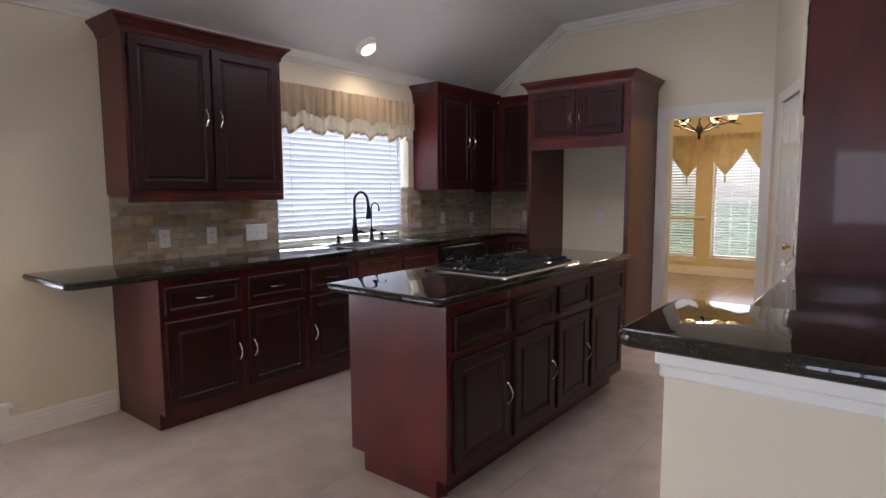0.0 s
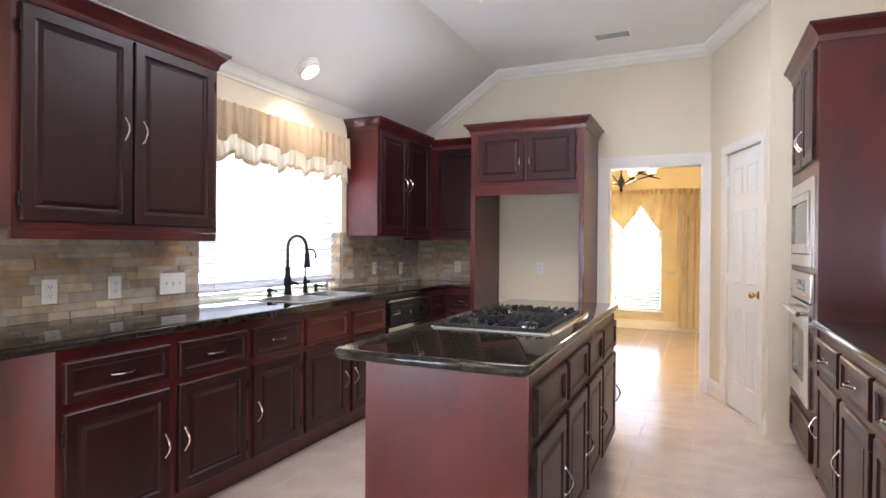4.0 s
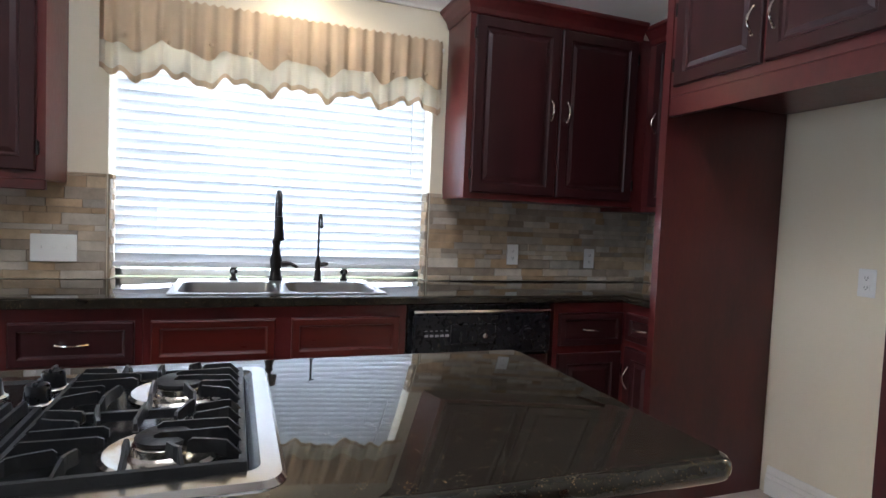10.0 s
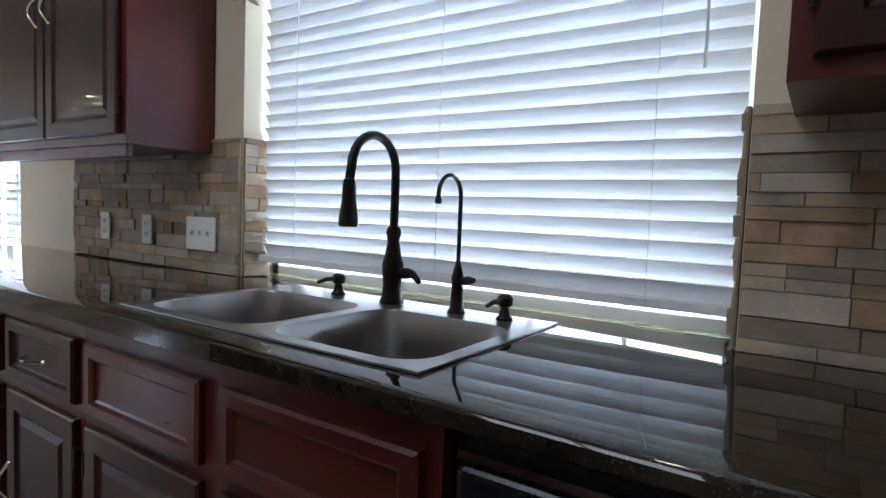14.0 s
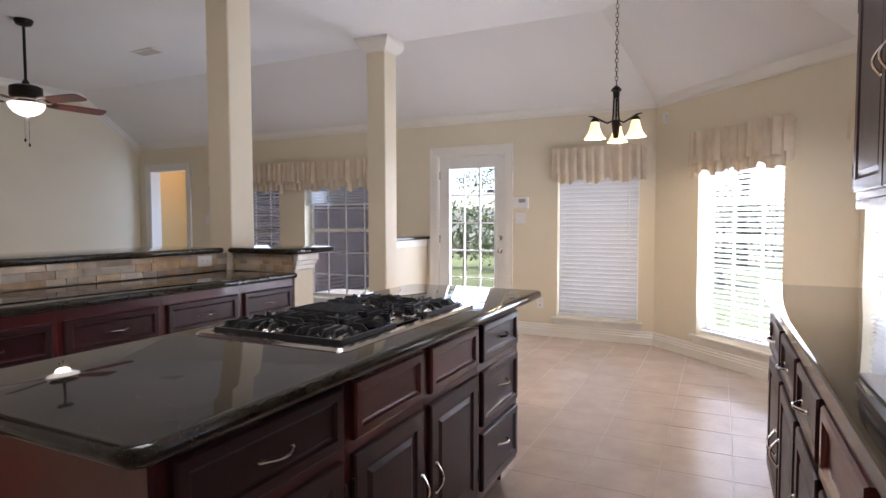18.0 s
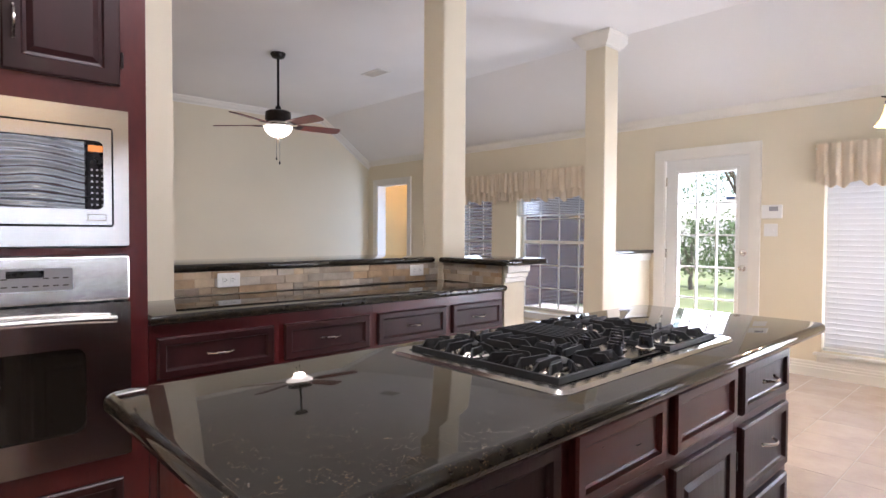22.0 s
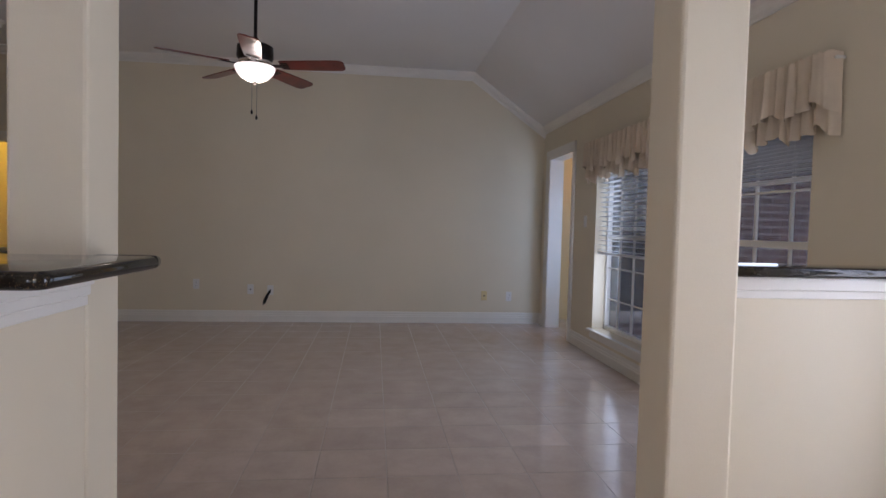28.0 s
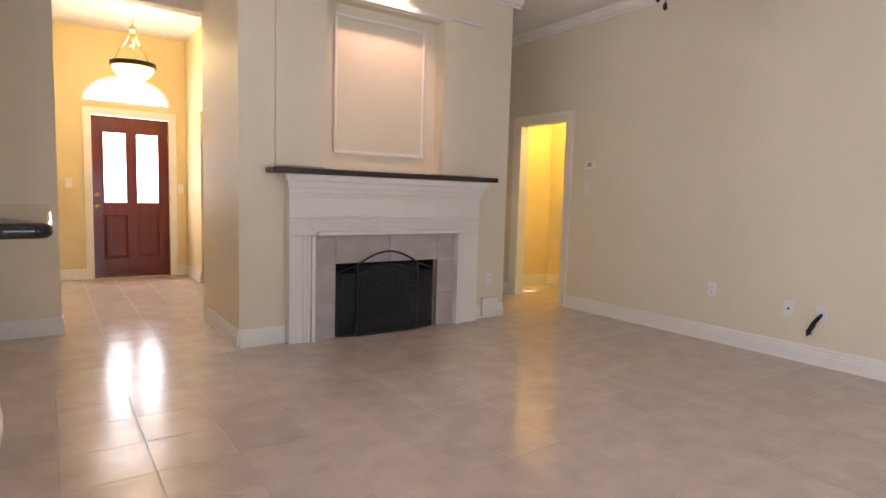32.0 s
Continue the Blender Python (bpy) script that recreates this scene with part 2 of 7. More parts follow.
M_SCREEN = screen_mesh()
M_SHADE = material("frosted_glass_shade", (0.90, 0.86, 0.76), 0.35, vary=0.03, glow=((1.0, 0.66, 0.22), 0.85))
M_BOWL = material("frosted_bowl", (0.92, 0.90, 0.86), 0.3, vary=0.03, glow=((1.0, 0.90, 0.76), 0.8))
M_PANEL = material("light_panel", (0.9, 0.9, 0.9), 0.5, vary=0.02, glow=((1.0, 0.98, 0.95), 3.2))
M_CAN = material("can_lamp", (0.9, 0.9, 0.9), 0.5, vary=0.02, glow=((1.0, 0.86, 0.62), 2.7))
M_SOOT = material("sooty_firebrick", (0.020, 0.018, 0.017), 0.9, vary=0.3, scale=10, bump=0.3)
M_LEAF = material("leaf_green", (0.13, 0.20, 0.075), 0.6, vary=0.3, scale=1.5, fine=8, rand=0.3, trans=0.3)
M_BARK = material("bark", (0.10, 0.08, 0.06), 0.9, vary=0.3, scale=8, bump=0.5)
M_GRASS = material("lawn_ground", (0.15, 0.19, 0.075), 0.9, vary=0.3, scale=0.6, fine=30, bump=0.5)
M_PATIO = material("patio_concrete", (0.60, 0.58, 0.54), 0.85, vary=0.12, scale=0.8, fine=40, bump=0.15)
M_MORTAR = material("brick_mortar", (0.60, 0.54, 0.48), 0.9, vary=0.1, scale=5)
M_BRICK = material("red_brick", (0.20, 0.095, 0.085), 0.85, vary=0.2, scale=6, fine=60, bump=0.3, rand=0.25)
M_SHINGLE = material("roof_shingle", (0.12, 0.11, 0.10), 0.9, vary=0.25, scale=4, fine=40, bump=0.3)
M_FASCIA = material("painted_fascia", (0.55, 0.52, 0.47), 0.6, vary=0.05)
M_BLUE = material("blue_sticker", (0.05, 0.16, 0.42), 0.5, vary=0.05)


def granite():
    m = material("dark_speckled_granite", (0.027, 0.023, 0.017), 0.03, vary=0.3, scale=28, fine=160, spec=0.42)
    n, l = m.node_tree.nodes, m.node_tree.links
    b = n["Principled BSDF"]
    src = b.inputs["Base Color"].links[0].from_socket
    co = n.new("ShaderNodeTexCoord")
    v = n.new("ShaderNodeTexVoronoi")
    v.inputs["Scale"].default_value = 210
    l.new(co.outputs["Object"], v.inputs["Vector"])
    ns = n.new("ShaderNodeTexNoise")
    ns.inputs["Scale"].default_value, ns.inputs["Detail"].default_value = 38, 5
    l.new(co.outputs["Object"], ns.inputs["Vector"])
    r1, r2 = n.new("ShaderNodeMapRange"), n.new("ShaderNodeMapRange")
    r1.inputs[1].default_value, r1.inputs[2].default_value, r1.inputs[3].default_value, r1.inputs[4].default_value = 0.0, 0.35, 1, 0
    r2.inputs[1].default_value, r2.inputs[2].default_value = 0.47, 0.64
    l.new(v.outputs["Distance"], r1.inputs[0])
    l.new(ns.outputs[0], r2.inputs[0])
    mul = n.new("ShaderNodeMath")
    mul.operation = "MULTIPLY"
    l.new(r1.outputs[0], mul.inputs[0])
    l.new(r2.outputs[0], mul.inputs[1])
    mx = n.new("ShaderNodeMix")
    mx.data_type = "RGBA"
    l.new(mul.outputs[0], mx.inputs[0])
    l.new(src, mx.inputs[6])
    mx.inputs[7].default_value = (0.21, 0.14, 0.065, 1)
    l.new(mx.outputs[2], b.inputs["Base Color"])
    return m


M_GRAN = granite()


def ripple(m):
    """Slow waves in the glass, which bend what it mirrors."""
    n, l = m.node_tree.nodes, m.node_tree.links
    w, b, g = (n.new("ShaderNode" + k) for k in ("TexWave", "Bump", "NewGeometry"))
    w.bands_direction = "Z"
    w.inputs["Scale"].default_value, w.inputs["Distortion"].default_value, w.inputs["Detail"].default_value = 13.0, 11.0, 1.0
    w.inputs["Detail Scale"].default_value = 0.22
    b.inputs["Strength"].default_value, b.inputs["Distance"].default_value = 0.36, 0.004
    l.new(g.outputs["Position"], w.inputs["Vector"])
    l.new(w.outputs["Fac"], b.inputs["Height"])
    l.new(b.outputs[0], n["Principled BSDF"].inputs["Normal"])


ripple(M_RIPPLE)
STONES = [material("ledger_stone", c, 0.75, vary=0.18, scale=14, fine=90, bump=0.5, rand=0.16, world=True) for c in
          ((0.52, 0.395, 0.255), (0.57, 0.46, 0.335), (0.47, 0.40, 0.32), (0.47, 0.325, 0.19), (0.56, 0.49, 0.40), (0.40, 0.32, 0.24))]

# ---- mesh tools ----


def mesh(name, bm, mat, smooth=False):
    me = bpy.data.meshes.new(name)
    bmesh.ops.recalc_face_normals(bm, faces=bm.faces)
    bm.to_mesh(me)
    bm.free()
    if mat:
        me.materials.append(mat)
    if smooth:
        me.shade_smooth()
        me.set_sharp_from_angle(angle=radians(40))
    return me


def thing(name, at, label, category, group=""):
    ob = new(name)
    ob.empty_display_size = 0.1
    ob.location = at
    return tagged(ob, label, category, group)


def hang(ob, parent):
    ob.parent = parent
    if parent.type == "EMPTY":
        ob.matrix_parent_inverse = Matrix.Translation(-parent.location)
    return ob


def part(name, bm, mat, parent, label="", smooth=False):
    ob = hang(new(name, mesh(name, bm, mat, smooth)), parent)
    return tagged(ob, label) if label else ob


def solid(name, bm, mat, label, category="", kind="structure", smooth=False, group=""):
    return tagged(new(name, mesh(name, bm, mat, smooth)), label, category, group, kind)


def B():
    return bmesh.new()


def box(bm, x0, x1, y0, y1, z0, z1, bevel=0.0, seg=1, m=None):
    r = bmesh.ops.create_cube(bm, size=1)
    vs = r["verts"]
    for v in vs:
        v.co = Vector((x0 + (v.co.x + 0.5) * (x1 - x0), y0 + (v.co.y + 0.5) * (y1 - y0), z0 + (v.co.z + 0.5) * (z1 - z0)))
    if bevel:
        es = list({e for v in vs for e in v.link_edges})
        res = bmesh.ops.bevel(bm, geom=es, offset=bevel, segments=seg, profile=0.5, affect="EDGES")
        vs = list({v for f in res["faces"] for v in f.verts} | {v for v in vs if v.is_valid})
    if m:
        bmesh.ops.transform(bm, matrix=m, verts=vs)
    return bm


def abox(*a, **k):
    return box(B(), *a, **k)


def rings_rect(bm, w, h, rings, m):
    """A panel w by h (centred) built of nested rectangles (inset, depth), closed at the last one and at the back."""
    loops = []
    for inset, d in rings:
        a, c = w / 2 - inset, h / 2 - inset
        loops.append([bm.verts.new(m @ Vector(p)) for p in ((-a, -c, d), (a, -c, d), (a, c, d), (-a, c, d))])
    for p, q in zip(loops, loops[1:]):
        for i in range(4):
            bm.faces.new((p[i], p[(i + 1) % 4], q[(i + 1) % 4], q[i]))
    bm.faces.new(loops[-1])
    bm.faces.new(loops[0][::-1])
    return bm


def tube(bm, pts, r, seg=8, cap=True):
    pts = [Vector(p) for p in pts]
    rr = r if isinstance(r, (list, tuple)) else [r] * len(pts)
    prev, loops = None, []
    for i, p in enumerate(pts):
        d = (pts[min(i + 1, len(pts) - 1)] - pts[max(i - 1, 0)]).normalized()
        if prev is None:
            side = d.orthogonal().normalized()
        else:
            side = (prev - d * prev.dot(d)).normalized()
        prev = side
        up = d.cross(side)
        loops.append([bm.verts.new(p + (side * math.cos(2 * math.pi * k / seg) + up * math.sin(2 * math.pi * k / seg)) * rr[i]) for k in range(seg)])
    for a, b in zip(loops, loops[1:]):
        for k in range(seg):
            bm.faces.new((a[k], a[(k + 1) % seg], b[(k + 1) % seg], b[k]))
    if cap:
        bm.faces.new(loops[0][::-1])
        bm.faces.new(loops[-1])
    return bm


def lathe(bm, prof, at=(0, 0, 0), seg=20, m=None):
    at = Vector(at)
    loops = []
    for r, z in prof:
        loops.append([bm.verts.new((m @ Vector((r * math.cos(2 * math.pi * k / seg), r * math.sin(2 * math.pi * k / seg), z)) if m else
                                    at + Vector((r * math.cos(2 * math.pi * k / seg), r * math.sin(2 * math.pi * k / seg), z)))) for k in range(seg)])
    for a, b in zip(loops, loops[1:]):
        for k in range(seg):
            bm.faces.new((a[k], a[(k + 1) % seg], b[(k + 1) % seg], b[k]))
    if prof[0][0] > 1e-5:
        bm.faces.new(loops[0][::-1])
    if prof[-1][0] > 1e-5:
        bm.faces.new(loops[-1])
    return bm


def sweep(bm, prof, p0, p1, inward, up=(0, 0, 1)):
    """Runs the profile (out from the wall, height) from p0 to p1; inward points into the room."""
    n, u = Vector(inward).normalized(), Vector(up)
    a = [bm.verts.new(Vector(p0) + n * d + u * h) for d, h in prof]
    b = [bm.verts.new(Vector(p1) + n * d + u * h) for d, h in prof]
    for i in range(len(prof)):
        j = (i + 1) % len(prof)
        bm.faces.new((a[i], a[j], b[j], b[i]))
    bm.faces.new(a[::-1])
    bm.faces.new(b)
    return bm


def facing(at, normal, up=(0, 0, 1)):
    """A frame at a place: x to the right as one looks at it, y up, z out along the normal."""
    z, y = Vector(normal).normalized(), Vector(up)
    x = y.cross(z)
    return Matrix.Translation(at) @ Matrix((x, y, z)).transposed().to_4x4()


def arc(c, r, a0, a1, n, u=(1, 0, 0), v=(0, 0, 1)):
    c, u, v = Vector(c), Vector(u), Vector(v)
    return [c + u * (r * math.cos(radians(a0 + (a1 - a0) * i / n))) + v * (r * math.sin(radians(a0 + (a1 - a0) * i / n))) for i in range(n + 1)]


# ---- structure ----
W, F, S, E = -2.36, 5.30, -1.89, 6.68
LOW, TOP, SLOPE = 2.40, 3.05, 0.92
T = 0.16


def wall(name, axis, p0, p1, a0, a1, z0, z1, openings=(), mat=None, label="cream painted drywall wall"):
    """A wall between p0 and p1 across, from a0 to a1 along, with openings (from, to, bottom, top) cut through."""
    bm = B()
    cuts = sorted({a0, a1, *(v for o in openings for v in o[:2])})
    for u, v in zip(cuts, cuts[1:]):
        zs = [(z0, z1)]
        for o in openings:
            if o[0] <= u + 1e-6 and v <= o[1] + 1e-6:
                nz = []
                for lo, hi in zs:
                    if o[2] > lo:
                        nz.append((lo, min(hi, o[2])))
                    if o[3] < hi:
                        nz.append((max(lo, o[3]), hi))
                zs = nz
        for lo, hi in zs:
            if hi - lo > 1e-4:
                (box(bm, p0, p1, u, v, lo, hi) if axis == "x" else box(bm, u, v, p0, p1, lo, hi))
    return solid(name, bm, mat or M_WALL, label, "wall")


# openings
KWIN = (2.32, 3.845, 0.905, 2.12)
SWIN = (-0.35, 0.52, 0.22, 2.0)
BWIN = (-0.80, 0.03, 0.22, 2.0)
BDOOR = (0.62, 1.45, 0.0, 2.0)
LWIN1, LWIN2 = (3.85, 4.95, 0.25, 2.0), (2.28, 3.42, 0.25, 2.0)
LDOOR = (5.62, 6.43, 0.0, 2.03)
KDOOR = (-0.37, 0.45, 0.0, 2.03)
EDOOR = (3.97, 4.72, 0.0, 2.03)
FDOOR = (2.53, 3.41, 0.0, 2.06)
D45 = math.sqrt(0.5)

wall("wall_west", "x", W - T, W, -0.48, F + T, 0, TOP + 0.15, [KWIN, SWIN])
wall("wall_south", "y", S - T, S, -0.95, E + T, 0, TOP + 0.15, [BWIN, BDOOR, LWIN2, LWIN1, LDOOR])
wall("wall_north_kitchen", "y", F, F + 0.12, W - T, 1.50, 0, TOP + 0.15, [KDOOR])
wall("wall_east", "x", E, E + 0.12, S - T, 5.15, 0, TOP + 0.15, [EDOOR])
# bay wall across the corner, built flat and turned
bay_len = 1.41 / D45
bw0, bw1 = (bay_len - 0.86) / 2, (bay_len + 0.86) / 2
bay = wall("wall_bay", "y", -T, 0, -0.05, bay_len + 0.05, 0, TOP + 0.15, [(bw0, bw1, 0.22, 2.0)])
BAYM = pose(-2.36, -0.48, 0, 0, 0, -45)
bay.matrix_world = BAYM

# tower wall, its end post, and the closing wall round the pantry
wall("wall_oven", "x", 1.46, 1.69, 2.95, 4.92, 0, TOP + 0.1)
wall("wall_pantry_side", "y", 4.10, 4.22, 0.84, 1.46, 0, TOP + 0.1)
PA, PB = Vector((0.50, 5.32, 0)), Vector((0.865, 4.20, 0))
pd = (PB - PA)
plen = pd.length
PANM = Matrix.Translation(PA) @ Matrix.Rotation(math.atan2(pd.y, pd.x), 4, "Z")
pdoor0, pdoor1 = 0.40, 1.03
pan = wall("wall_pantry", "y", 0.0, 0.1, 0, plen, 0, TOP + 0.1, [(pdoor0, pdoor1, 0, 2.03)])
pan.matrix_world = PANM

# foyer and its surroundings
wall("wall_foyer_arch", "y", 4.92, 5.06, 1.46, 3.60, 0, TOP + 0.1, [(2.13, 3.28, 0, 2.66)])
wall("wall_foyer_west", "x", 1.60, 1.72, 5.06, 8.0, 0, 3.3, [(5.5, 6.9, 0, 2.1)], M_YELLOW, "yellow painted foyer wall")
wall("wall_foyer_east", "x", 3.62, 3.74, 5.06, 8.0, 0, 3.3, [(5.5, 7.1, 0, 2.1)], M_YELLOW, "yellow painted foyer wall with wide opening")
wall("wall_front", "y", 7.98, 8.14, 1.60, 5.6, 0, 3.3, [FDOOR, (2.45, 3.42, 2.22, 2.62), (4.45, 5.15, 0.3, 2.0)], M_YELLOW, "yellow painted front wall")
wall("wall_study_east", "x", 5.5, 5.6, 5.0, 8.0, 0, 3.3, (), M_YELLOW, "yellow painted study wall")
# dining room
wall("wall_dining_north", "y", 9.20, 9.36, -2.6, 1.72, 0, 3.2, [(-0.86, -0.10, 0.28, 2.1), (-1.55, -1.1, 0.28, 2.1)], M_YELLOW, "yellow painted dining room wall")
wall("wall_dining_west", "x", -2.6, -2.48, 5.42, 9.2, 0, 3.2, (), M_YELLOW, "yellow painted dining room wall")
wall("wall_dining_east", "x", 0.72, 0.84, 5.42, 9.2, 0, 3.2, [(7.9, 8.9, 0.3, 2.1)], M_YELLOW, "yellow painted dining room wall")
# hall behind the east opening, room behind the living room side opening
wall("wall_hall", "x", 7.75, 7.87, 2.5, 6.2, 0, 2.6, (), M_YELLOW, "yellow painted hall wall")
wall("wall_hall_north", "y", 5.25, 5.37, 6.80, 7.75, 0, 2.6, (), M_YELLOW, "yellow painted hall end wall")
wall("wall_hall_south", "y", 3.1, 3.22, 6.80, 7.75, 0, 2.6, (), M_YELLOW, "yellow painted hall end wall")
wall("wall_side_hall", "y", -3.3, -3.2, 5.2, 7.6, 0, 2.6, (), M_YELLOW, "warm painted side hall wall")
wall("wall_side_hall_east", "x", 7.0, 7.12, -3.2, -2.05, 0, 2.6, (), M_YELLOW, "warm painted side hall wall")
wall("wall_side_hall_west", "x", 5.25, 5.35, -3.2, -2.05, 0, 2.6, [(-2.66, -2.09, 0.37, 2.03)], M_YELLOW, "warm painted side hall wall")

# chimney breast with its niche
NI = (3.85, 4.95, 1.36, 2.67)
FO = (3.936, 4.913, 0.0, 0.62)
for x0, x1, z0, z1 in ((3.20, FO[0], 0, 0.62), (FO[1], 5.75, 0, 0.62), (3.20, 5.75, 0.62, NI[2]), (3.20, NI[0], NI[2], NI[3]), (NI[1], 5.75, NI[2], NI[3]), (3.20, 5.75, NI[3], TOP + 0.1)):
    solid("wall_chimney_breast", abox(x0, x1, 3.86, 4.30, z0, z1), M_WALL, "cream painted chimney breast wall with shallow niche", "wall")
solid("wall_chimney_breast", abox(3.46, NI[0], 3.82, 3.858, 1.36, 2.71), M_WALL, "cream painted chimney breast wall with shallow niche", "wall")
solid("wall_chimney_breast", abox(NI[1], 5.36, 3.82, 3.858, 1.36, 2.71), M_WALL, "cream painted chimney breast wall with shallow niche", "wall")
solid("wall_chimney_breast", abox(NI[0], NI[1], 3.96, 4.30, NI[2], NI[3]), M_WALL, "cream painted chimney breast wall with shallow niche", "wall")
solid("wall_chimney_breast", abox(3.20, 3.38, 4.30, 5.0, 0, TOP + 0.1), M_WALL, "cream painted chimney breast wall with shallow niche", "wall")
solid("wall_chimney_breast", abox(5.57, 5.75, 4.30, 5.0, 0, TOP + 0.1), M_WALL, "cream painted chimney breast wall with shallow niche", "wall")
solid("wall_chimney_breast", abox(3.38, 5.57, 4.302, 4.4, 0.7, TOP + 0.1), M_WALL, "cream painted chimney breast wall with shallow niche", "wall")
wall("wall_living_north", "y", 4.96, 5.1, 5.75, E, 0, TOP + 0.1)
wall("wall_breast_back", "y", 5.0, 5.06, 3.60, 5.75, 0, TOP + 0.1)

# half walls, columns
wall("half_wall_bar", "x", 1.56, 1.84, 1.212, 2.95, 0, 1.03, (), M_WALL, "cream painted half wall under the bar")
wall("half_wall_return", "y", 1.00, 1.19, 0.97, 1.50, 0, 1.03, (), M_WALL, "cream painted half wall end of the bar")
wall("half_wall_breakfast", "x", 1.60, 1.72, S, -0.99, 0, 1.03, (), M_WALL, "cream painted half wall beside the back door")


def column(x0, x1, y0, y1, base):
    ob = thing("column", ((x0 + x1) / 2, (y0 + y1) / 2, 0), "square cream painted drywall column with crown capital", "column", "square columns")
    part("shaft", abox(x0, x1, y0, y1, 0, TOP, bevel=0.012, seg=2), M_WALL, ob)
    bm = B()
    rings = []
    for d, z in ((-0.01, 2.925), (0.010, 2.925), (0.014, 2.94), (0.030, 2.952), (0.052, 2.985), (0.070, 3.012), (0.080, 3.020), (0.088, 3.036), (0.088, TOP - 0.002)):
        rings.append([bm.verts.new(v) for v in ((x0 - d, y0 - d, z), (x1 + d, y0 - d, z), (x1 + d, y1 + d, z), (x0 - d, y1 + d, z))])
    for u, v in zip(rings, rings[1:]):
        for i in range(4):
            bm.faces.new((u[i], u[(i + 1) % 4], v[(i + 1) % 4], v[i]))
    part("capital", bm, M_TRIM, ob, "white crown capital")
    if base:
        bm = B()
        for d, z0, z1 in ((0.018, 0, 0.085), (0.012, 0.085, 0.115), (0.007, 0.115, 0.14)):
            box(bm, x0 - d, x1 + d, y0 - d, y1 + d, z0, z1, bevel=0.003)
        part("base_trim", bm, M_TRIM, ob, "white base trim")
    return ob


column(1.50, 1.71, 0.995, 1.21, False)
column(1.475, 1.685, -0.99, -0.765, True)

# ceiling: flat middle, sloped along the outer walls, hole for the light box
LB = (-1.02, 0.16, 2.42, 3.60)
bm = B()
c45 = -0.95 + S
a1, b1 = (W + SLOPE, c45 + SLOPE / D45 - (W + SLOPE)), (c45 + SLOPE / D45 - (S + SLOPE), S + SLOPE)


def slab_quad(*pts):
    lo = [bm.verts.new(p) for p in pts]
    hi = [bm.verts.new((p[0], p[1], p[2] + 0.08)) for p in pts]
    bm.faces.new(lo)
    bm.faces.new(hi[::-1])
    for i in range(len(pts)):
        j = (i + 1) % len(pts)
        bm.faces.new((lo[i], lo[j], hi[j], hi[i]))


slab_quad((W, F + .1, LOW), (W, -0.48, LOW), (*a1, TOP), (W + SLOPE, F + .1, TOP))
slab_quad((W, -0.48, LOW), (-0.95, S, LOW), (*b1, TOP), (*a1, TOP))
slab_quad((-0.95, S, LOW), (E + .1, S, LOW), (E + .1, S + SLOPE, TOP), (*b1, TOP))
slab_quad((*a1, TOP), (*b1, TOP), (LB[1], b1[1], TOP), (LB[1], LB[2], TOP), (a1[0], LB[2], TOP))
slab_quad((a1[0], LB[2], TOP), (LB[0], LB[2], TOP), (LB[0], LB[3], TOP), (a1[0], LB[3], TOP))
slab_quad((a1[0], LB[3], TOP), (LB[1], LB[3], TOP), (LB[1], F + .1, TOP), (a1[0], F + .1, TOP))
slab_quad((LB[1], b1[1], TOP), (E + .1, b1[1], TOP), (E + .1, F + .1, TOP), (LB[1], F + .1, TOP))
solid("ceiling", bm, M_CEIL, "white textured vaulted ceiling sloped along the outer walls", "ceiling")
solid("ceiling_foyer", abox(1.6, 5.6, 5.06, 8.1, 3.1, 3.2), M_CEIL, "white foyer ceiling", "ceiling")
solid("ceiling_dining", abox(-2.6, 1.6, 5.42, 9.3, 2.75, 2.85), M_CEIL, "white dining room ceiling", "ceiling")
solid("ceiling_hall", abox(6.8, 7.87, 3.1, 5.37, 2.5, 2.6), M_CEIL, "white hall ceiling", "ceiling")
solid("ceiling_side_hall", abox(5.2, 7.2, -3.3, S - T, 2.5, 2.6), M_CEIL, "white side hall ceiling", "ceiling")

# trim: crown, baseboards, casings
CROWN = [(0, 0), (0.012, 0), (0.016, 0.016), (0.045, 0.034), (0.062, 0.062), (0.078, 0.072), (0.085, 0.09), (0, 0.09)]
BASE = [(0, 0), (0.018, 0), (0.018, 0.075), (0.014, 0.08), (0.014, 0.098), (0.010, 0.103), (0.010, 0.12), (0.005, 0.135), (0, 0.135)]


def trim_run(name, runs, prof, label, mat=None):
    for p0, p1, n in runs:
        bm = B()
        sweep(bm, prof, p0, p1, n)
        solid(name, bm, mat or M_TRIM, label, "trim")


cz = TOP - 0.09
trim_run("crown_molding", [
    ((W + SLOPE, F, cz), (0.51, F, cz), (0, -1, 0)), ((1.46, 4.10, cz), (0.84, 4.10, cz), (0, -1, 0)), ((1.46, 2.95, cz), (1.46, 4.10, cz), (-1, 0, 0)),
    ((E, S + SLOPE, cz), (E, 4.96, cz), (-1, 0, 0)), ((5.75, 4.96, cz), (E, 4.96, cz), (0, -1, 0)), ((3.12, 3.86, cz), (5.83, 3.86, cz), (0, -1, 0)),
    ((5.75, 3.86, cz), (5.75, 4.96, cz), (1, 0, 0)), ((3.20, 3.86, cz), (3.20, 4.92, cz), (-1, 0, 0)), ((1.69, 2.95, cz), (1.69, 4.92, cz), (1, 0, 0)), ((1.69, 4.92, cz), (3.20, 4.92, cz), (0, -1, 0)),
], CROWN, "white painted crown molding")
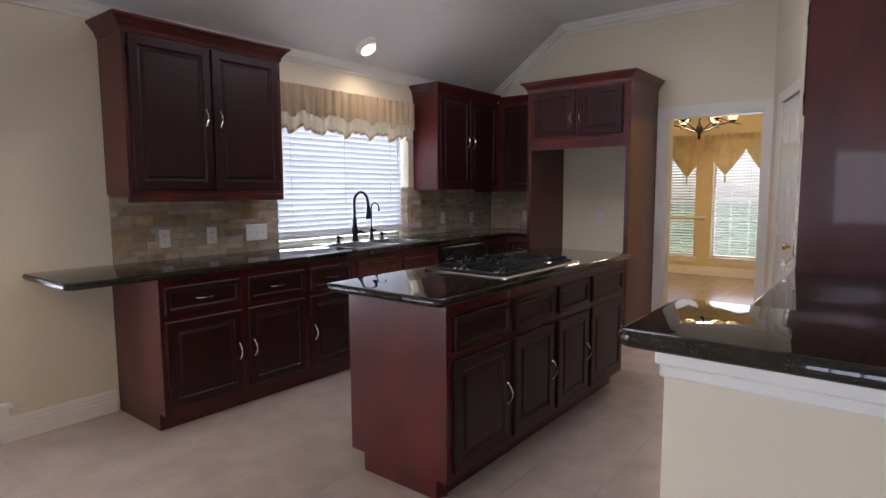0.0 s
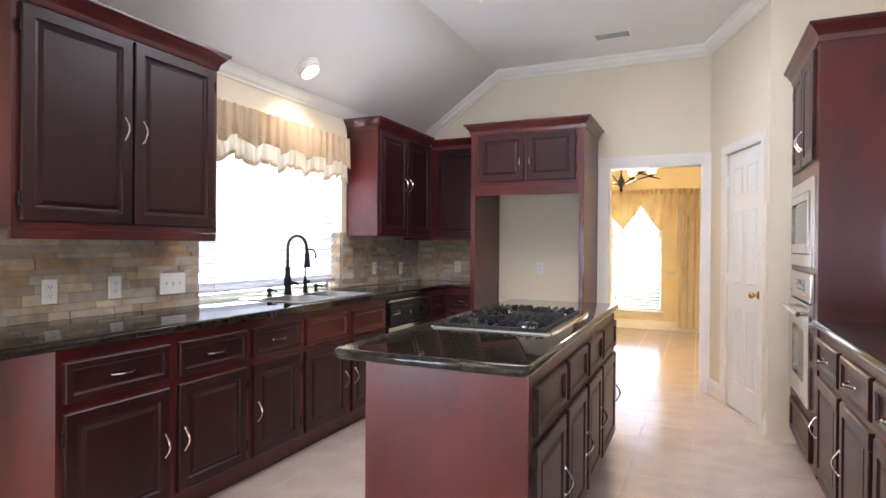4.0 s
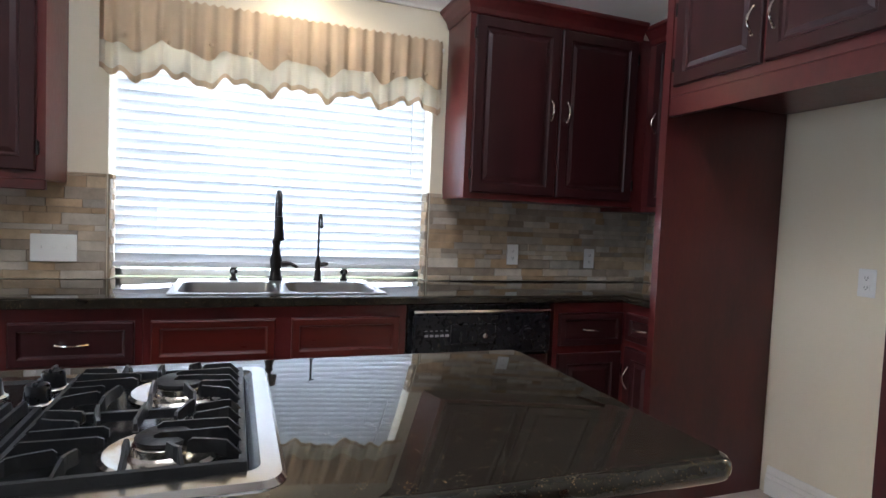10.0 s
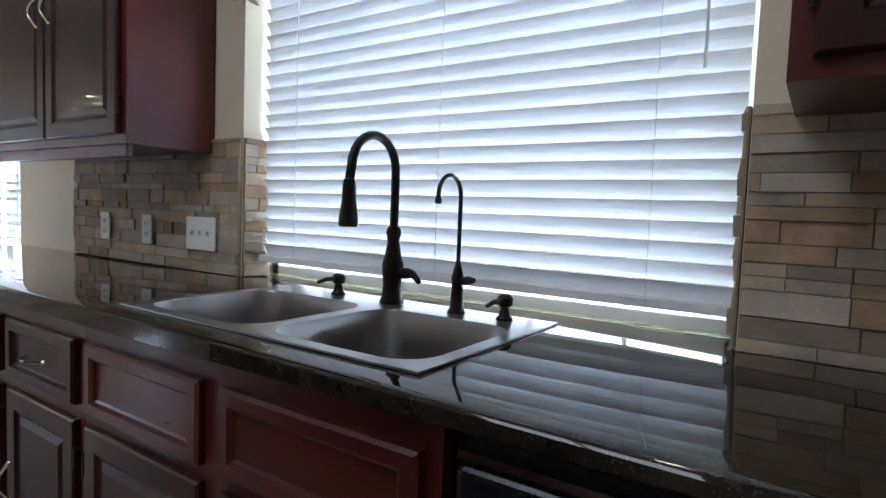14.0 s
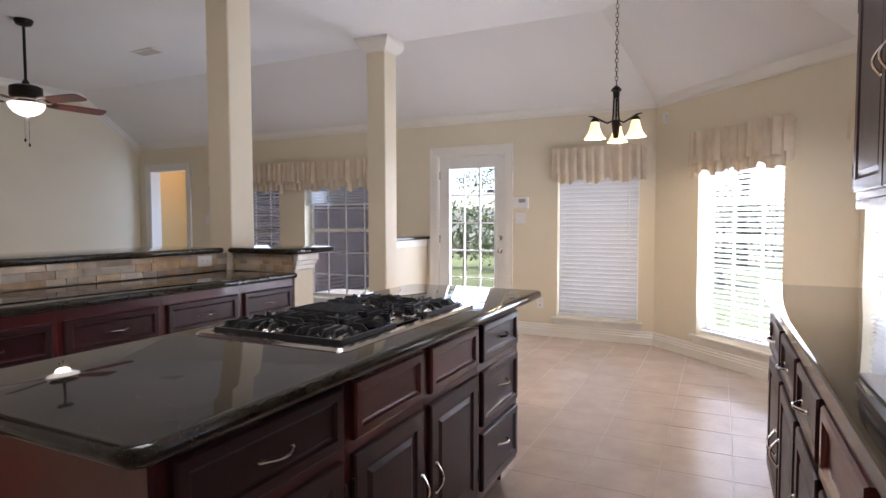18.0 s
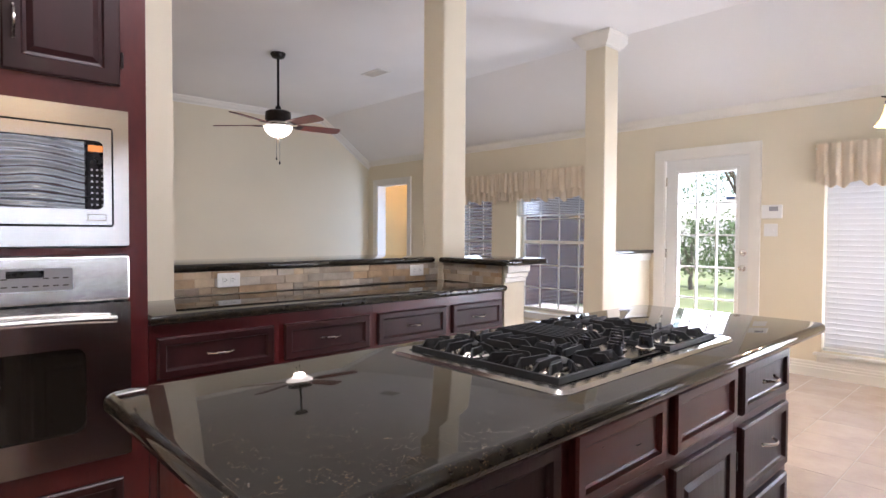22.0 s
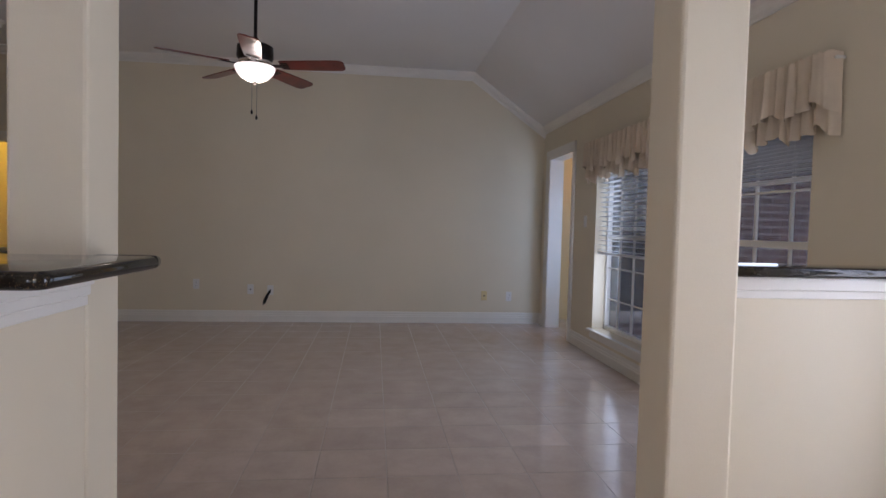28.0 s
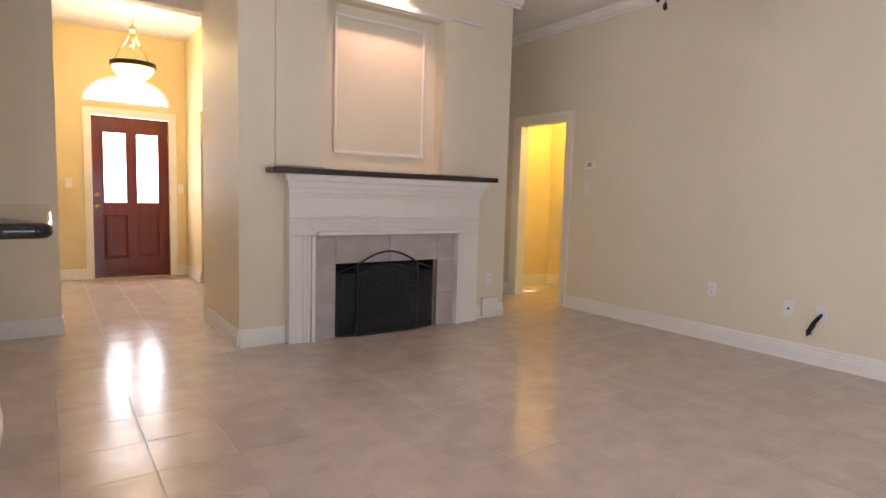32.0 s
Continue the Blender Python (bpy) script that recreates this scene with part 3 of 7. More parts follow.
trim_run("crown_molding", [((W, -0.48, LOW - 0.05), (W, F, LOW - 0.05), (1, 0, 0)), ((-0.95, S, LOW - 0.05), (E, S, LOW - 0.05), (0, 1, 0)), ((W, -0.48, LOW - 0.05), (-0.95, S, LOW - 0.05), (1, 1, 0))],
         [(0, 0), (0.01, 0), (0.014, 0.014), (0.03, 0.03), (0.044, 0.06), (0.06, 0.085), (0, 0.085)], "white painted crown molding under the slope")
bm = B()
ux = PA + Vector((0, 0, cz))
sweep(bm, CROWN, ux, PB + Vector((0, 0, cz)), (pd.y, -pd.x, 0))
solid("crown_molding", bm, M_TRIM, "white painted crown molding", "trim")
# raking crown on the two walls that the slope meets
for p0, p1, n in (((W, F, LOW - 0.10), (W + SLOPE, F, TOP - 0.10), (0, -1, 0)), ((E, S, LOW - 0.10), (E, S + SLOPE, TOP - 0.10), (-1, 0, 0))):
    bm = B()
    sweep(bm, [(d, h * 1.1) for d, h in CROWN], p0, p1, n)
    solid("crown_molding", bm, M_TRIM, "white painted raking crown molding", "trim")

trim_run("baseboard", [
    ((W, -0.48, 0), (W, 1.10, 0), (1, 0, 0)), ((W, -0.48, 0), (-0.95, S, 0), (1, 1, 0)), ((-0.95, S, 0), (0.545, S, 0), (0, 1, 0)), ((1.72, S, 0), (5.53, S, 0), (0, 1, 0)),
    ((6.52, S, 0), (E, S, 0), (0, 1, 0)), ((E, S, 0), (E, 3.88, 0), (-1, 0, 0)), ((E, 4.81, 0), (E, 4.96, 0), (-1, 0, 0)), ((6.645, 4.96, 0), (E, 4.96, 0), (0, -1, 0)),
    ((5.75, 3.86, 0), (5.75, 4.96, 0), (1, 0, 0)), ((5.36, 3.86, 0), (5.75, 3.86, 0), (0, -1, 0)), ((3.20, 3.86, 0), (3.54, 3.86, 0), (0, -1, 0)), ((3.20, 3.86, 0), (3.20, 4.92, 0), (-1, 0, 0)),
    ((1.69, 4.92, 0), (2.13, 4.92, 0), (0, -1, 0)), ((1.84, 1.212, 0), (1.84, 2.95, 0), (1, 0, 0)), ((1.69, 2.95, 0), (1.69, 4.92, 0), (1, 0, 0)), ((1.69, 2.95, 0), (1.84, 2.95, 0), (0, 1, 0)), ((1.60, S, 0), (1.60, -0.99, 0), (-1, 0, 0)),
    ((1.72, S, 0), (1.72, -0.99, 0), (1, 0, 0)), ((0.97, 1.00, 0), (1.50, 1.00, 0), (0, -1, 0)), ((-1.4, F, 0), (-0.53, F, 0), (0, -1, 0)),
    ((1.72, 7.98, 0), (2.45, 7.98, 0), (0, -1, 0)), ((3.49, 7.98, 0), (3.62, 7.98, 0), (0, -1, 0)), ((3.62, 7.1, 0), (3.62, 7.98, 0), (-1, 0, 0)), ((1.72, 6.9, 0), (1.72, 7.98, 0), (1, 0, 0)),
    ((2.13, 4.92, 0), (2.13, 5.06, 0), (1, 0, 0)), ((3.28, 4.92, 0), (3.28, 5.06, 0), (-1, 0, 0)),
    ((-2.48, 9.2, 0), (0.72, 9.2, 0), (0, -1, 0)), ((0.72, 5.42, 0), (0.72, 9.2, 0), (-1, 0, 0)), ((7.75, 3.22, 0), (7.75, 3.375, 0), (-1, 0, 0)), ((7.75, 4.175, 0), (7.75, 5.25, 0), (-1, 0, 0)), ((6.8, 5.25, 0), (7.75, 5.25, 0), (0, -1, 0)),
    ((5.3, -3.2, 0), (7.0, -3.2, 0), (0, 1, 0)),
], BASE, "white painted baseboard")
bm = B()
pu = pd.normalized()
pn = Vector((pd.y, -pd.x, 0)).normalized()
sweep(bm, BASE, PA + pu * 0.02, PA + pu * (pdoor0 - 0.075), pn)
sweep(bm, BASE, PA + pu * (pdoor1 + 0.075), PB, pn)
solid("baseboard", bm, M_TRIM, "white painted baseboard", "trim")
trim_run("chair_rail", [((-2.48, 9.2, 0.86), (-0.95, 9.2, 0.86), (0, -1, 0)), ((-0.02, 9.2, 0.86), (0.72, 9.2, 0.86), (0, -1, 0)), ((0.72, 5.42, 0.86), (0.72, 9.2, 0.86), (-1, 0, 0))],
         [(0, 0), (0.012, 0.005), (0.03, 0.03), (0.012, 0.055), (0, 0.06)], "white painted chair rail")
trim_run("crown_molding", [((-2.48, 9.2, 2.65), (0.72, 9.2, 2.65), (0, -1, 0)), ((0.72, 5.42, 2.65), (0.72, 9.2, 2.65), (-1, 0, 0))], CROWN, "cream painted dining room crown molding")


def casing(name, a0, a1, top, m, width=0.085, label="white painted door casing"):
    """A moulded frame round an opening in the plane of m (x along, y up, z out)."""
    bm = B()
    prof = [(0, 0.0), (0, 0.012), (width * 0.3, 0.016), (width * 0.7, 0.018), (width, 0.022), (width, 0)]

    def leg(sgn, x):
        lo = [bm.verts.new(m @ Vector((x + sgn * d, 0, h))) for d, h in prof]
        hi = [bm.verts.new(m @ Vector((x + sgn * d, top + d, h))) for d, h in prof]
        for i in range(len(prof)):
            j = (i + 1) % len(prof)
            bm.faces.new((lo[i], lo[j], hi[j], hi[i]))
        bm.faces.new(lo)
        return hi

    ha, hb = leg(-1, a0), leg(1, a1)
    for i in range(len(prof)):
        j = (i + 1) % len(prof)
        bm.faces.new((ha[i], ha[j], hb[j], hb[i]))
    return solid(name, bm, M_TRIM, label, "trim")


def jamb(name, axis, p0, p1, a0, a1, top, t=0.02):
    bm = B()
    for u0, u1, z0, z1 in ((a0, a0 + t, 0, top), (a1 - t, a1, 0, top), (a0, a1, top - t, top)):
        (box(bm, p0, p1, u0, u1, z0, z1) if axis == "x" else box(bm, u0, u1, p0, p1, z0, z1))
    return solid(name, bm, M_TRIM, "white painted door jamb", "trim")


casing("door_casing_kitchen", -KDOOR[1], -KDOOR[0], 2.03, facing((0, F, 0), (0, -1, 0)) @ Matrix.Scale(-1, 4, (1, 0, 0)))
jamb("door_jamb_kitchen", "y", F - 0.004, F + 0.124, KDOOR[0], KDOOR[1], 2.03)
casing("door_casing_back", -BDOOR[1], -BDOOR[0], 2.0, facing((0, S, 0), (0, 1, 0)), 0.095)
jamb("door_jamb_back", "y", S - T, S + 0.004, BDOOR[0] - 0.004, BDOOR[1] + 0.004, 2.0, 0.014)
casing("door_casing_side", -LDOOR[1], -LDOOR[0], 2.03, facing((0, S, 0), (0, 1, 0)))
jamb("door_jamb_side", "y", S - T - 0.004, S + 0.004, LDOOR[0], LDOOR[1], 2.03)
casing("door_casing_east", -EDOOR[1], -EDOOR[0], 2.03, facing((E, 0, 0), (-1, 0, 0)))
jamb("door_jamb_east", "x", E - 0.004, E + 0.124, EDOOR[0], EDOOR[1], 2.03)
casing("door_casing_front", FDOOR[0], FDOOR[1], 2.06, facing((0, 7.98, 0), (0, -1, 0)) @ Matrix.Scale(-1, 4, (1, 0, 0)) @ Matrix.Scale(-1, 4, (1, 0, 0)))
casing("door_casing_pantry", pdoor0, pdoor1, 2.03, PANM @ Matrix.Rotation(radians(90), 4, "X"), 0.07)

# ground, floor bed
solid("ground", abox(-60, 60, -80, 60, -0.35, -0.16), M_GRASS, "lawn ground reaching far behind the house", "ground")
solid("patio", abox(-1.5, 8.0, -4.8, S - T - 0.002, -0.155, -0.05), M_PATIO, "pale concrete patio behind the house", "pavement")
solid("floor", abox(W - 0.1, 8.0, -3.3, 9.3, -0.05, -0.0010), M_GROUT, "beige porcelain tile floor with pale grout", "floor")

# ---- cabinets ----
DOORR = [(0, 0), (0, 0.014), (0.005, 0.019), (0.050, 0.019), (0.056, 0.011), (0.066, 0.009), (0.084, 0.016)]
DRAWR = [(0, 0), (0, 0.015), (0.006, 0.021), (0.029, 0.021), (0.034, 0.012), (0.040, 0.009), (0.043, 0.009)]


def bow_pull(parent, m, length=0.10):
    """Bow handle along x of m, standing out along z."""
    bm = B()
    n = 10
    pts = [m @ Vector((length * (i / n - 0.5), 0, 0.004 + 0.026 * math.sin(math.pi * i / n))) for i in range(n + 1)]
    tube(bm, pts, [0.0048 if 0 < i < n else 0.006 for i in range(n + 1)], 6)
    for s in (-1, 1):
        lathe(bm, [(0.0075, 0), (0.0075, 0.004), (0.004, 0.009)], m=m @ Matrix.Translation((s * length / 2, 0, 0)), seg=8)
    return part("handle", bm, M_CHROME, parent, "curved satin nickel pull", True)


def hinge(parent, m):
    bm = B()
    box(bm, -0.006, 0.006, -0.024, 0.024, 0, 0.012, bevel=0.002, m=m)
    lathe(bm, [(0.0045, -0.028), (0.0045, 0.028)], m=m @ Matrix.Translation((0, 0, 0.012)) @ Matrix.Rotation(radians(-90), 4, "X"), seg=6)
    return part("hinge", bm, M_BRONZE, parent, "dark exposed hinge")


def front(name, parent, m, w, h, rings, mat, pull=None, hinges=None, label=""):
    """A door or drawer front w by h centred on m; pull: (x, y, upright) on it; hinges: the side they stand on."""
    bm = B()
    rings_rect(bm, w, h, rings, m)
    d = part(name, bm, mat, parent, label)
    if pull:
        x, y, up = pull
        bow_pull(d, m @ Matrix.Translation((x, y, 0.019)) @ (Matrix.Rotation(radians(90), 4, "Z") if up else Matrix.Identity(4)))
    if hinges:
        for s in (-1, 1):
            hinge(d, m @ Matrix.Translation((hinges * (w / 2 + 0.005), s * (h / 2 - 0.09), 0.004)))
    return d


def base_unit(y0, y1, fx, back, nx, doors, drawer, dmat, label, group, toe=0.10, top=0.875, hside=None):
    """A base cabinet between y0 and y1 whose face stands at fx and looks along nx (+1 or -1)."""
    ym = (y0 + y1) / 2
    ob = thing("base_cabinet", ((fx + back) / 2, ym, 0), label, "cabinet", group)
    bm = B()
    x0, x1 = sorted((fx, back))
    box(bm, x0, x1, y0, y1, toe, top)
    t0, t1 = sorted((fx - nx * 0.07, back))
    box(bm, t0, t1, y0 + 0.001, y1 - 0.001, 0, toe)
    part("body", bm, M_WOOD, ob)
    w = y1 - y0 - 0.05
    if drawer:
        m = facing((fx, ym, 0.748), (nx, 0, 0))
        front("drawer" if drawer == "pull" else "false_front", ob, m, w, 0.158, DRAWR, dmat, (0, 0, False) if drawer == "pull" else None)
    ztop = 0.632 if drawer else 0.85
    if doors == "drawers":
        for z0, z1 in ((0.405, 0.632), (0.135, 0.375)):
            front("drawer", ob, facing((fx, ym, (z0 + z1) / 2), (nx, 0, 0)), w, z1 - z0, DRAWR, M_WOODX, (0, 0.02, False))
    elif doors:
        dw = (w - 0.012 * (doors - 1)) / doors
        for i in range(doors):
            yc = y0 + 0.025 + dw / 2 + i * (dw + 0.012)
            m = facing((fx, yc, (0.135 + ztop) / 2), (nx, 0, 0))
            side = (1 if i == 0 else -1) if doors == 2 else (hside or 1)
            s = side * (1 if nx > 0 else -1)
            front("door", ob, m, dw, ztop - 0.135, DOORR, M_WOODX, (s * (dw / 2 - 0.027), -0.005, True), -s)
    return ob


G1 = "base cabinets under the window"
lab = "dark mahogany base cabinet with raised panel door under granite"
base_unit(1.115, 1.630, -1.76, W + 0.005, 1, 1, "pull", M_WOODX, lab, G1, hside=1)
base_unit(1.631, 2.110, -1.76, W + 0.005, 1, 1, "pull", M_WOODX, lab, G1, hside=-1)
base_unit(2.111, 2.550, -1.76, W + 0.005, 1, 1, "pull", M_WOODX, lab, G1, hside=-1)
# sink unit with two false fronts
sk = thing("sink_cabinet", (-2.05, 3.04, 0), "dark mahogany sink cabinet with two reddish false fronts", "cabinet", G1)
bm = B()
box(bm, W + 0.005, -1.76, 2.551, 3.56, 0.10, 0.70)
box(bm, -1.80, -1.76, 2.551, 3.56, 0.70, 0.875)
box(bm, W + 0.005, -1.83, 2.552, 3.559, 0, 0.10)
part("body", bm, M_WOOD, sk)
for i, (a, b) in enumerate(((2.578, 3.021), (3.083, 3.530))):
    front("false_front", sk, facing((-1.76, (a + b) / 2, 0.745), (1, 0, 0)), b - a, 0.165, DRAWR, M_WOODR, label="reddish stained false drawer front")
    s = 1 if i == 0 else -1
    front("door", sk, facing((-1.76, (a + b) / 2, 0.383), (1, 0, 0)), b - a, 0.495, DOORR, M_WOODX, (s * ((b - a) / 2 - 0.027), -0.005, True), -s)
base_unit(4.29, 4.70, -1.76, W + 0.005, 1, 1, "pull", M_WOODX, lab, G1, hside=-1)
# blind corner and the short unit beside the fridge recess
cc = thing("corner_cabinet", (-1.9, 5.0, 0), "dark mahogany corner base cabinet with drawer beside fridge recess", "cabinet", G1)
bm = B()
box(bm, W + 0.005, -1.765, 4.701, F - 0.005, 0.10, 0.875)
box(bm, -1.765, -1.475, 4.68, F - 0.005, 0.10, 0.875)
box(bm, W + 0.01, -1.48, 4.75, F - 0.01, 0, 0.10)
part("body", bm, M_WOOD, cc)
front("drawer", cc, facing((-1.60, 4.68, 0.765), (0, -1, 0)), 0.215, 0.135, DRAWR, M_WOODX, (0, 0, False))
front("door", cc, facing((-1.60, 4.68, 0.40), (0, -1, 0)), 0.215, 0.53, DOORR, M_WOODX, (-0.07, 0.12, True))

# dishwasher
dw = thing("dishwasher", (-1.95, 3.925, 0), "stainless dishwasher with black control panel under the counter", "dishwasher")
part("body", abox(W + 0.02, -1.775, 3.575, 4.275, 0.09, 0.868), M_BLACK, dw)
part("door_panel", abox(-1.775, -1.745, 3.595, 4.262, 0.11, 0.640, bevel=0.006, seg=2), M_STEEL, dw, "brushed stainless door")
cp = part("control_panel", abox(-1.775, -1.738, 3.592, 4.265, 0.650, 0.832, bevel=0.012, seg=3), M_BLACK, dw, "black control panel with dial")
part("handle_slot", abox(-1.739, -1.734, 3.76, 3.98, 0.70, 0.79, bevel=0.006), M_BLACK, cp)
bm = B()
lathe(bm, [(0.036, 0), (0.036, 0.006), (0.028, 0.010), (0.026, 0.026), (0.0, 0.028)], m=facing((-1.738, 4.135, 0.74), (1, 0, 0)), seg=20)
part("dial", bm, M_BLACK, cp, "black timer dial", True)
bm = B()
lathe(bm, [(0.011, 0), (0.011, 0.003), (0.0, 0.004)], m=facing((-1.734, 3.925, 0.735), (1, 0, 0)), seg=16)
part("badge", bm, M_CHROME, cp, "small round silver badge")
bm = B()
for i in range(5):
    box(bm, -1.7385, -1.736, 3.64 + i * 0.024, 3.656 + i * 0.024, 0.735, 0.745)
    box(bm, -1.7385, -1.737, 3.64 + i * 0.024, 3.652 + i * 0.024, 0.76, 0.763)
part("buttons", bm, M_GREYP, cp, "row of small dark buttons")
part("toe_panel", abox(-1.80, -1.79, 3.60, 4.26, 0.01, 0.088), M_BLACK, dw)
part("top_strip", abox(-1.775, -1.745, 3.592, 4.265, 0.838, 0.850), M_STEEL, dw)


def crown_top(bm, x0, x1, y0, y1, z, sides):
    """A coved cornice on a cabinet; sides: which of -x +x -y +y stand free."""
    rings = []
    for d, h in ((-0.004, -0.03), (0.007, -0.03), (0.009, -0.022), (0.012, -0.004), (0.022, 0.012), (0.036, 0.028), (0.045, 0.042), (0.053, 0.044), (0.056, 0.050), (0.056, 0.060)):
        a, b = x0 - (d if "-x" in sides else 0), x1 + (d if "+x" in sides else 0)
        c, e = y0 - (d if "-y" in sides else 0), y1 + (d if "+y" in sides else 0)
        rings.append([bm.verts.new(v) for v in ((a, c, z + h), (b, c, z + h), (b, e, z + h), (a, e, z + h))])
    for u, v in zip(rings, rings[1:]):
        for i in range(4):
            bm.faces.new((u[i], u[(i + 1) % 4], v[(i + 1) % 4], v[i]))
    bm.faces.new(rings[0][::-1])
    bm.faces.new(rings[-1])


def wall_unit(y0, y1, z0, z1, label, sides, rail=True):
    ob = thing("wall_cabinet", (-2.19, (y0 + y1) / 2, z0), label, "cabinet", "wall cabinets")
    part("body", abox(W + 0.004, -2.05, y0, y1, z0, z1), M_WOOD, ob)
    bm = B()
    crown_top(bm, W + 0.004, -2.05, y0, y1, z1, sides)
    part("cornice", bm, M_WOOD, ob, "stepped dark cornice")
    w = (y1 - y0 - 0.06) / 2 - 0.006
    for i in (0, 1):
        yc = y0 + 0.03 + w / 2 + i * (w + 0.012)
        s = 1 if i == 0 else -1
        front("door", ob, facing((-2.05, yc, (z0 + z1) / 2 - 0.005), (1, 0, 0)), w, z1 - z0 - 0.07, DOORR, M_WOODX, (s * (w / 2 - 0.042), 0.01, True), -s)
    if rail:
        part("light_rail", abox(-2.072, -2.05, y0, y1, z0 - 0.042, z0 - 0.001, bevel=0.003), M_WOOD, ob)
    return ob


wall_unit(1.12, 2.165, 1.335, 2.275, "dark mahogany two-door wall cabinet over backsplash", ("+x", "-y", "+y"))
wall_unit(3.915, 4.93, 1.358, 2.29, "dark mahogany two-door wall cabinet beside the window", ("+x", "-y"), False)
uc = thing("corner_wall_cabinet", (-1.9, 5.1, 1.335), "dark mahogany corner wall cabinet beside fridge surround", "cabinet", "wall cabinets")
part("body", abox(W + 0.004, -1.476, 4.99, F - 0.004, 1.335, 2.275), M_WOOD, uc)
bm = B()
crown_top(bm, -2.05, -1.476, 4.99, F - 0.004, 2.275, ("-y",))
part("cornice", bm, M_WOOD, uc)
part("filler", abox(W + 0.004, -2.052, 4.931, 4.989, 1.335, 2.275), M_WOOD, uc)
front("door", uc, facing((-1.75, 4.99, 1.80), (0, -1, 0)), 0.47, 0.87, DOORR, M_WOODX, (-0.2, 0.01, True))

# fridge surround
fs = thing("fridge_surround", (-0.93, 4.98, 0), "tall dark mahogany fridge surround with empty recess", "cabinet")
part("side_panel", abox(-1.475, -1.435, 4.60, F - 0.004, 0, 2.31), M_WOOD, fs)
part("side_panel", abox(-0.50, -0.459, 4.60, F - 0.004, 0, 2.31), M_WOOD, fs, "reddish brown side panel")
ot = part("over_cabinet", abox(-1.434, -0.501, 4.605, F - 0.004, 1.811, 2.31), M_WOOD, fs)
part("header", abox(-1.434, -0.501, 4.605, 4.63, 1.73, 1.81), M_WOOD, fs)
for i in (0, 1):
    w = 0.425
    xc = -0.968 + (-1 if i == 0 else 1) * 0.222
    s = 1 if i == 0 else -1
    front("door", fs, facing((xc, 4.605, 2.055), (0, -1, 0)), w, 0.41, DOORR, M_WOODX, (s * (w / 2 - 0.035), -0.05, True), -s)
bm = B()
crown_top(bm, -1.475, -0.459, 4.60, F - 0.004, 2.31, ("-x", "+x", "-y"))
part("cornice", bm, M_WOOD, fs, "stepped dark cornice")

# oven tower
tw = thing("oven_tower", (1.21, 3.64, 0), "tall dark mahogany oven cabinet beside the bar counter", "cabinet")
TX0, TX1, TY0, TY1 = 0.97, 1.455, 3.20, 4.097
part("toe_kick", abox(TX0 + 0.05, TX1, TY0, TY1, 0, 0.10), M_WOOD, tw)
part("base_box", abox(TX0, TX1, TY0, TY1, 0.10, 0.42), M_WOOD, tw)
part("side_stile", abox(TX0, TX1, TY0, TY0 + 0.068, 0.42, 1.648), M_WOOD, tw)
part("side_stile", abox(TX0, TX1, TY1 - 0.138, TY1, 0.42, 1.648), M_WOOD, tw)
part("back_panel", abox(TX1 - 0.02, TX1, TY0 + 0.068, TY1 - 0.138, 0.42, 1.648), M_WOOD, tw)
part("shelf_rail", abox(TX0, TX1 - 0.02, TY0 + 0.068, TY1 - 0.138, 1.145, 1.170), M_WOOD, tw)
part("top_box", abox(TX0, TX1, TY0, TY1, 1.648, 2.36), M_WOOD, tw)
bm = B()
crown_top(bm, TX0, TX1, TY0, TY1, 2.36, ("-x", "-y", "+y"))
part("cornice", bm, M_WOOD, tw, "stepped dark cornice")
for i in (0, 1):
    w = 0.335
    yc = 3.628 + (-1 if i else 1) * 0.174
    s = 1 if i == 0 else -1
    front("door", tw, facing((TX0, yc, 2.03), (-1, 0, 0)), w, 0.58, DOORR, M_WOODX, (s * (w / 2 - 0.03), -0.14, True), -s)
front("drawer", tw, facing((TX0, 3.628, 0.245), (-1, 0, 0)), 0.68, 0.20, DRAWR, M_WOODX, None)

ov = thing("built_in_oven", (0.95, 3.615, 0.43), "stainless steel built-in wall oven with dark window", "oven")
OY0, OY1 = 3.265, 3.962
part("body", abox(TX0 + 0.002, TX1 - 0.03, OY0 + 0.012, OY1 - 0.002, 0.430, 1.142), M_BLACK, ov)
pn = part("control_panel", abox(0.945, TX0, OY0, OY1, 0.985, 1.142, bevel=0.006, seg=2), M_STEEL, ov, "stainless control panel")
disp = part("display", abox(0.942, 0.946, 3.44, 3.70, 1.03, 1.105, bevel=0.004), M_GREYP, pn, "grey keypad with small clock window")
part("clock_window", abox(0.940, 0.9425, 3.52, 3.62, 1.075, 1.098), M_BLACK, disp)
bm = B()
for i in range(9):
    for j in range(2):
        if 2 < i < 6 and j == 1:
            continue
        box(bm, 0.9405, 0.9425, 3.452 + i * 0.0275, 3.468 + i * 0.0275, 1.045 + j * 0.025, 1.049 + j * 0.025)
tagged(part("key_marks", bm, M_SLOT, disp), "rows of small dark key marks", kind="stuff")
bm = B()
lathe(bm, [(0.015, 0), (0.015, 0.003), (0, 0.004)], m=facing((0.945, 3.90, 1.03), (-1, 0, 0)), seg=16)
part("badge", bm, M_CHROME, pn, "small round silver badge")
OW = (3.40, 3.815, 0.545, 0.835)


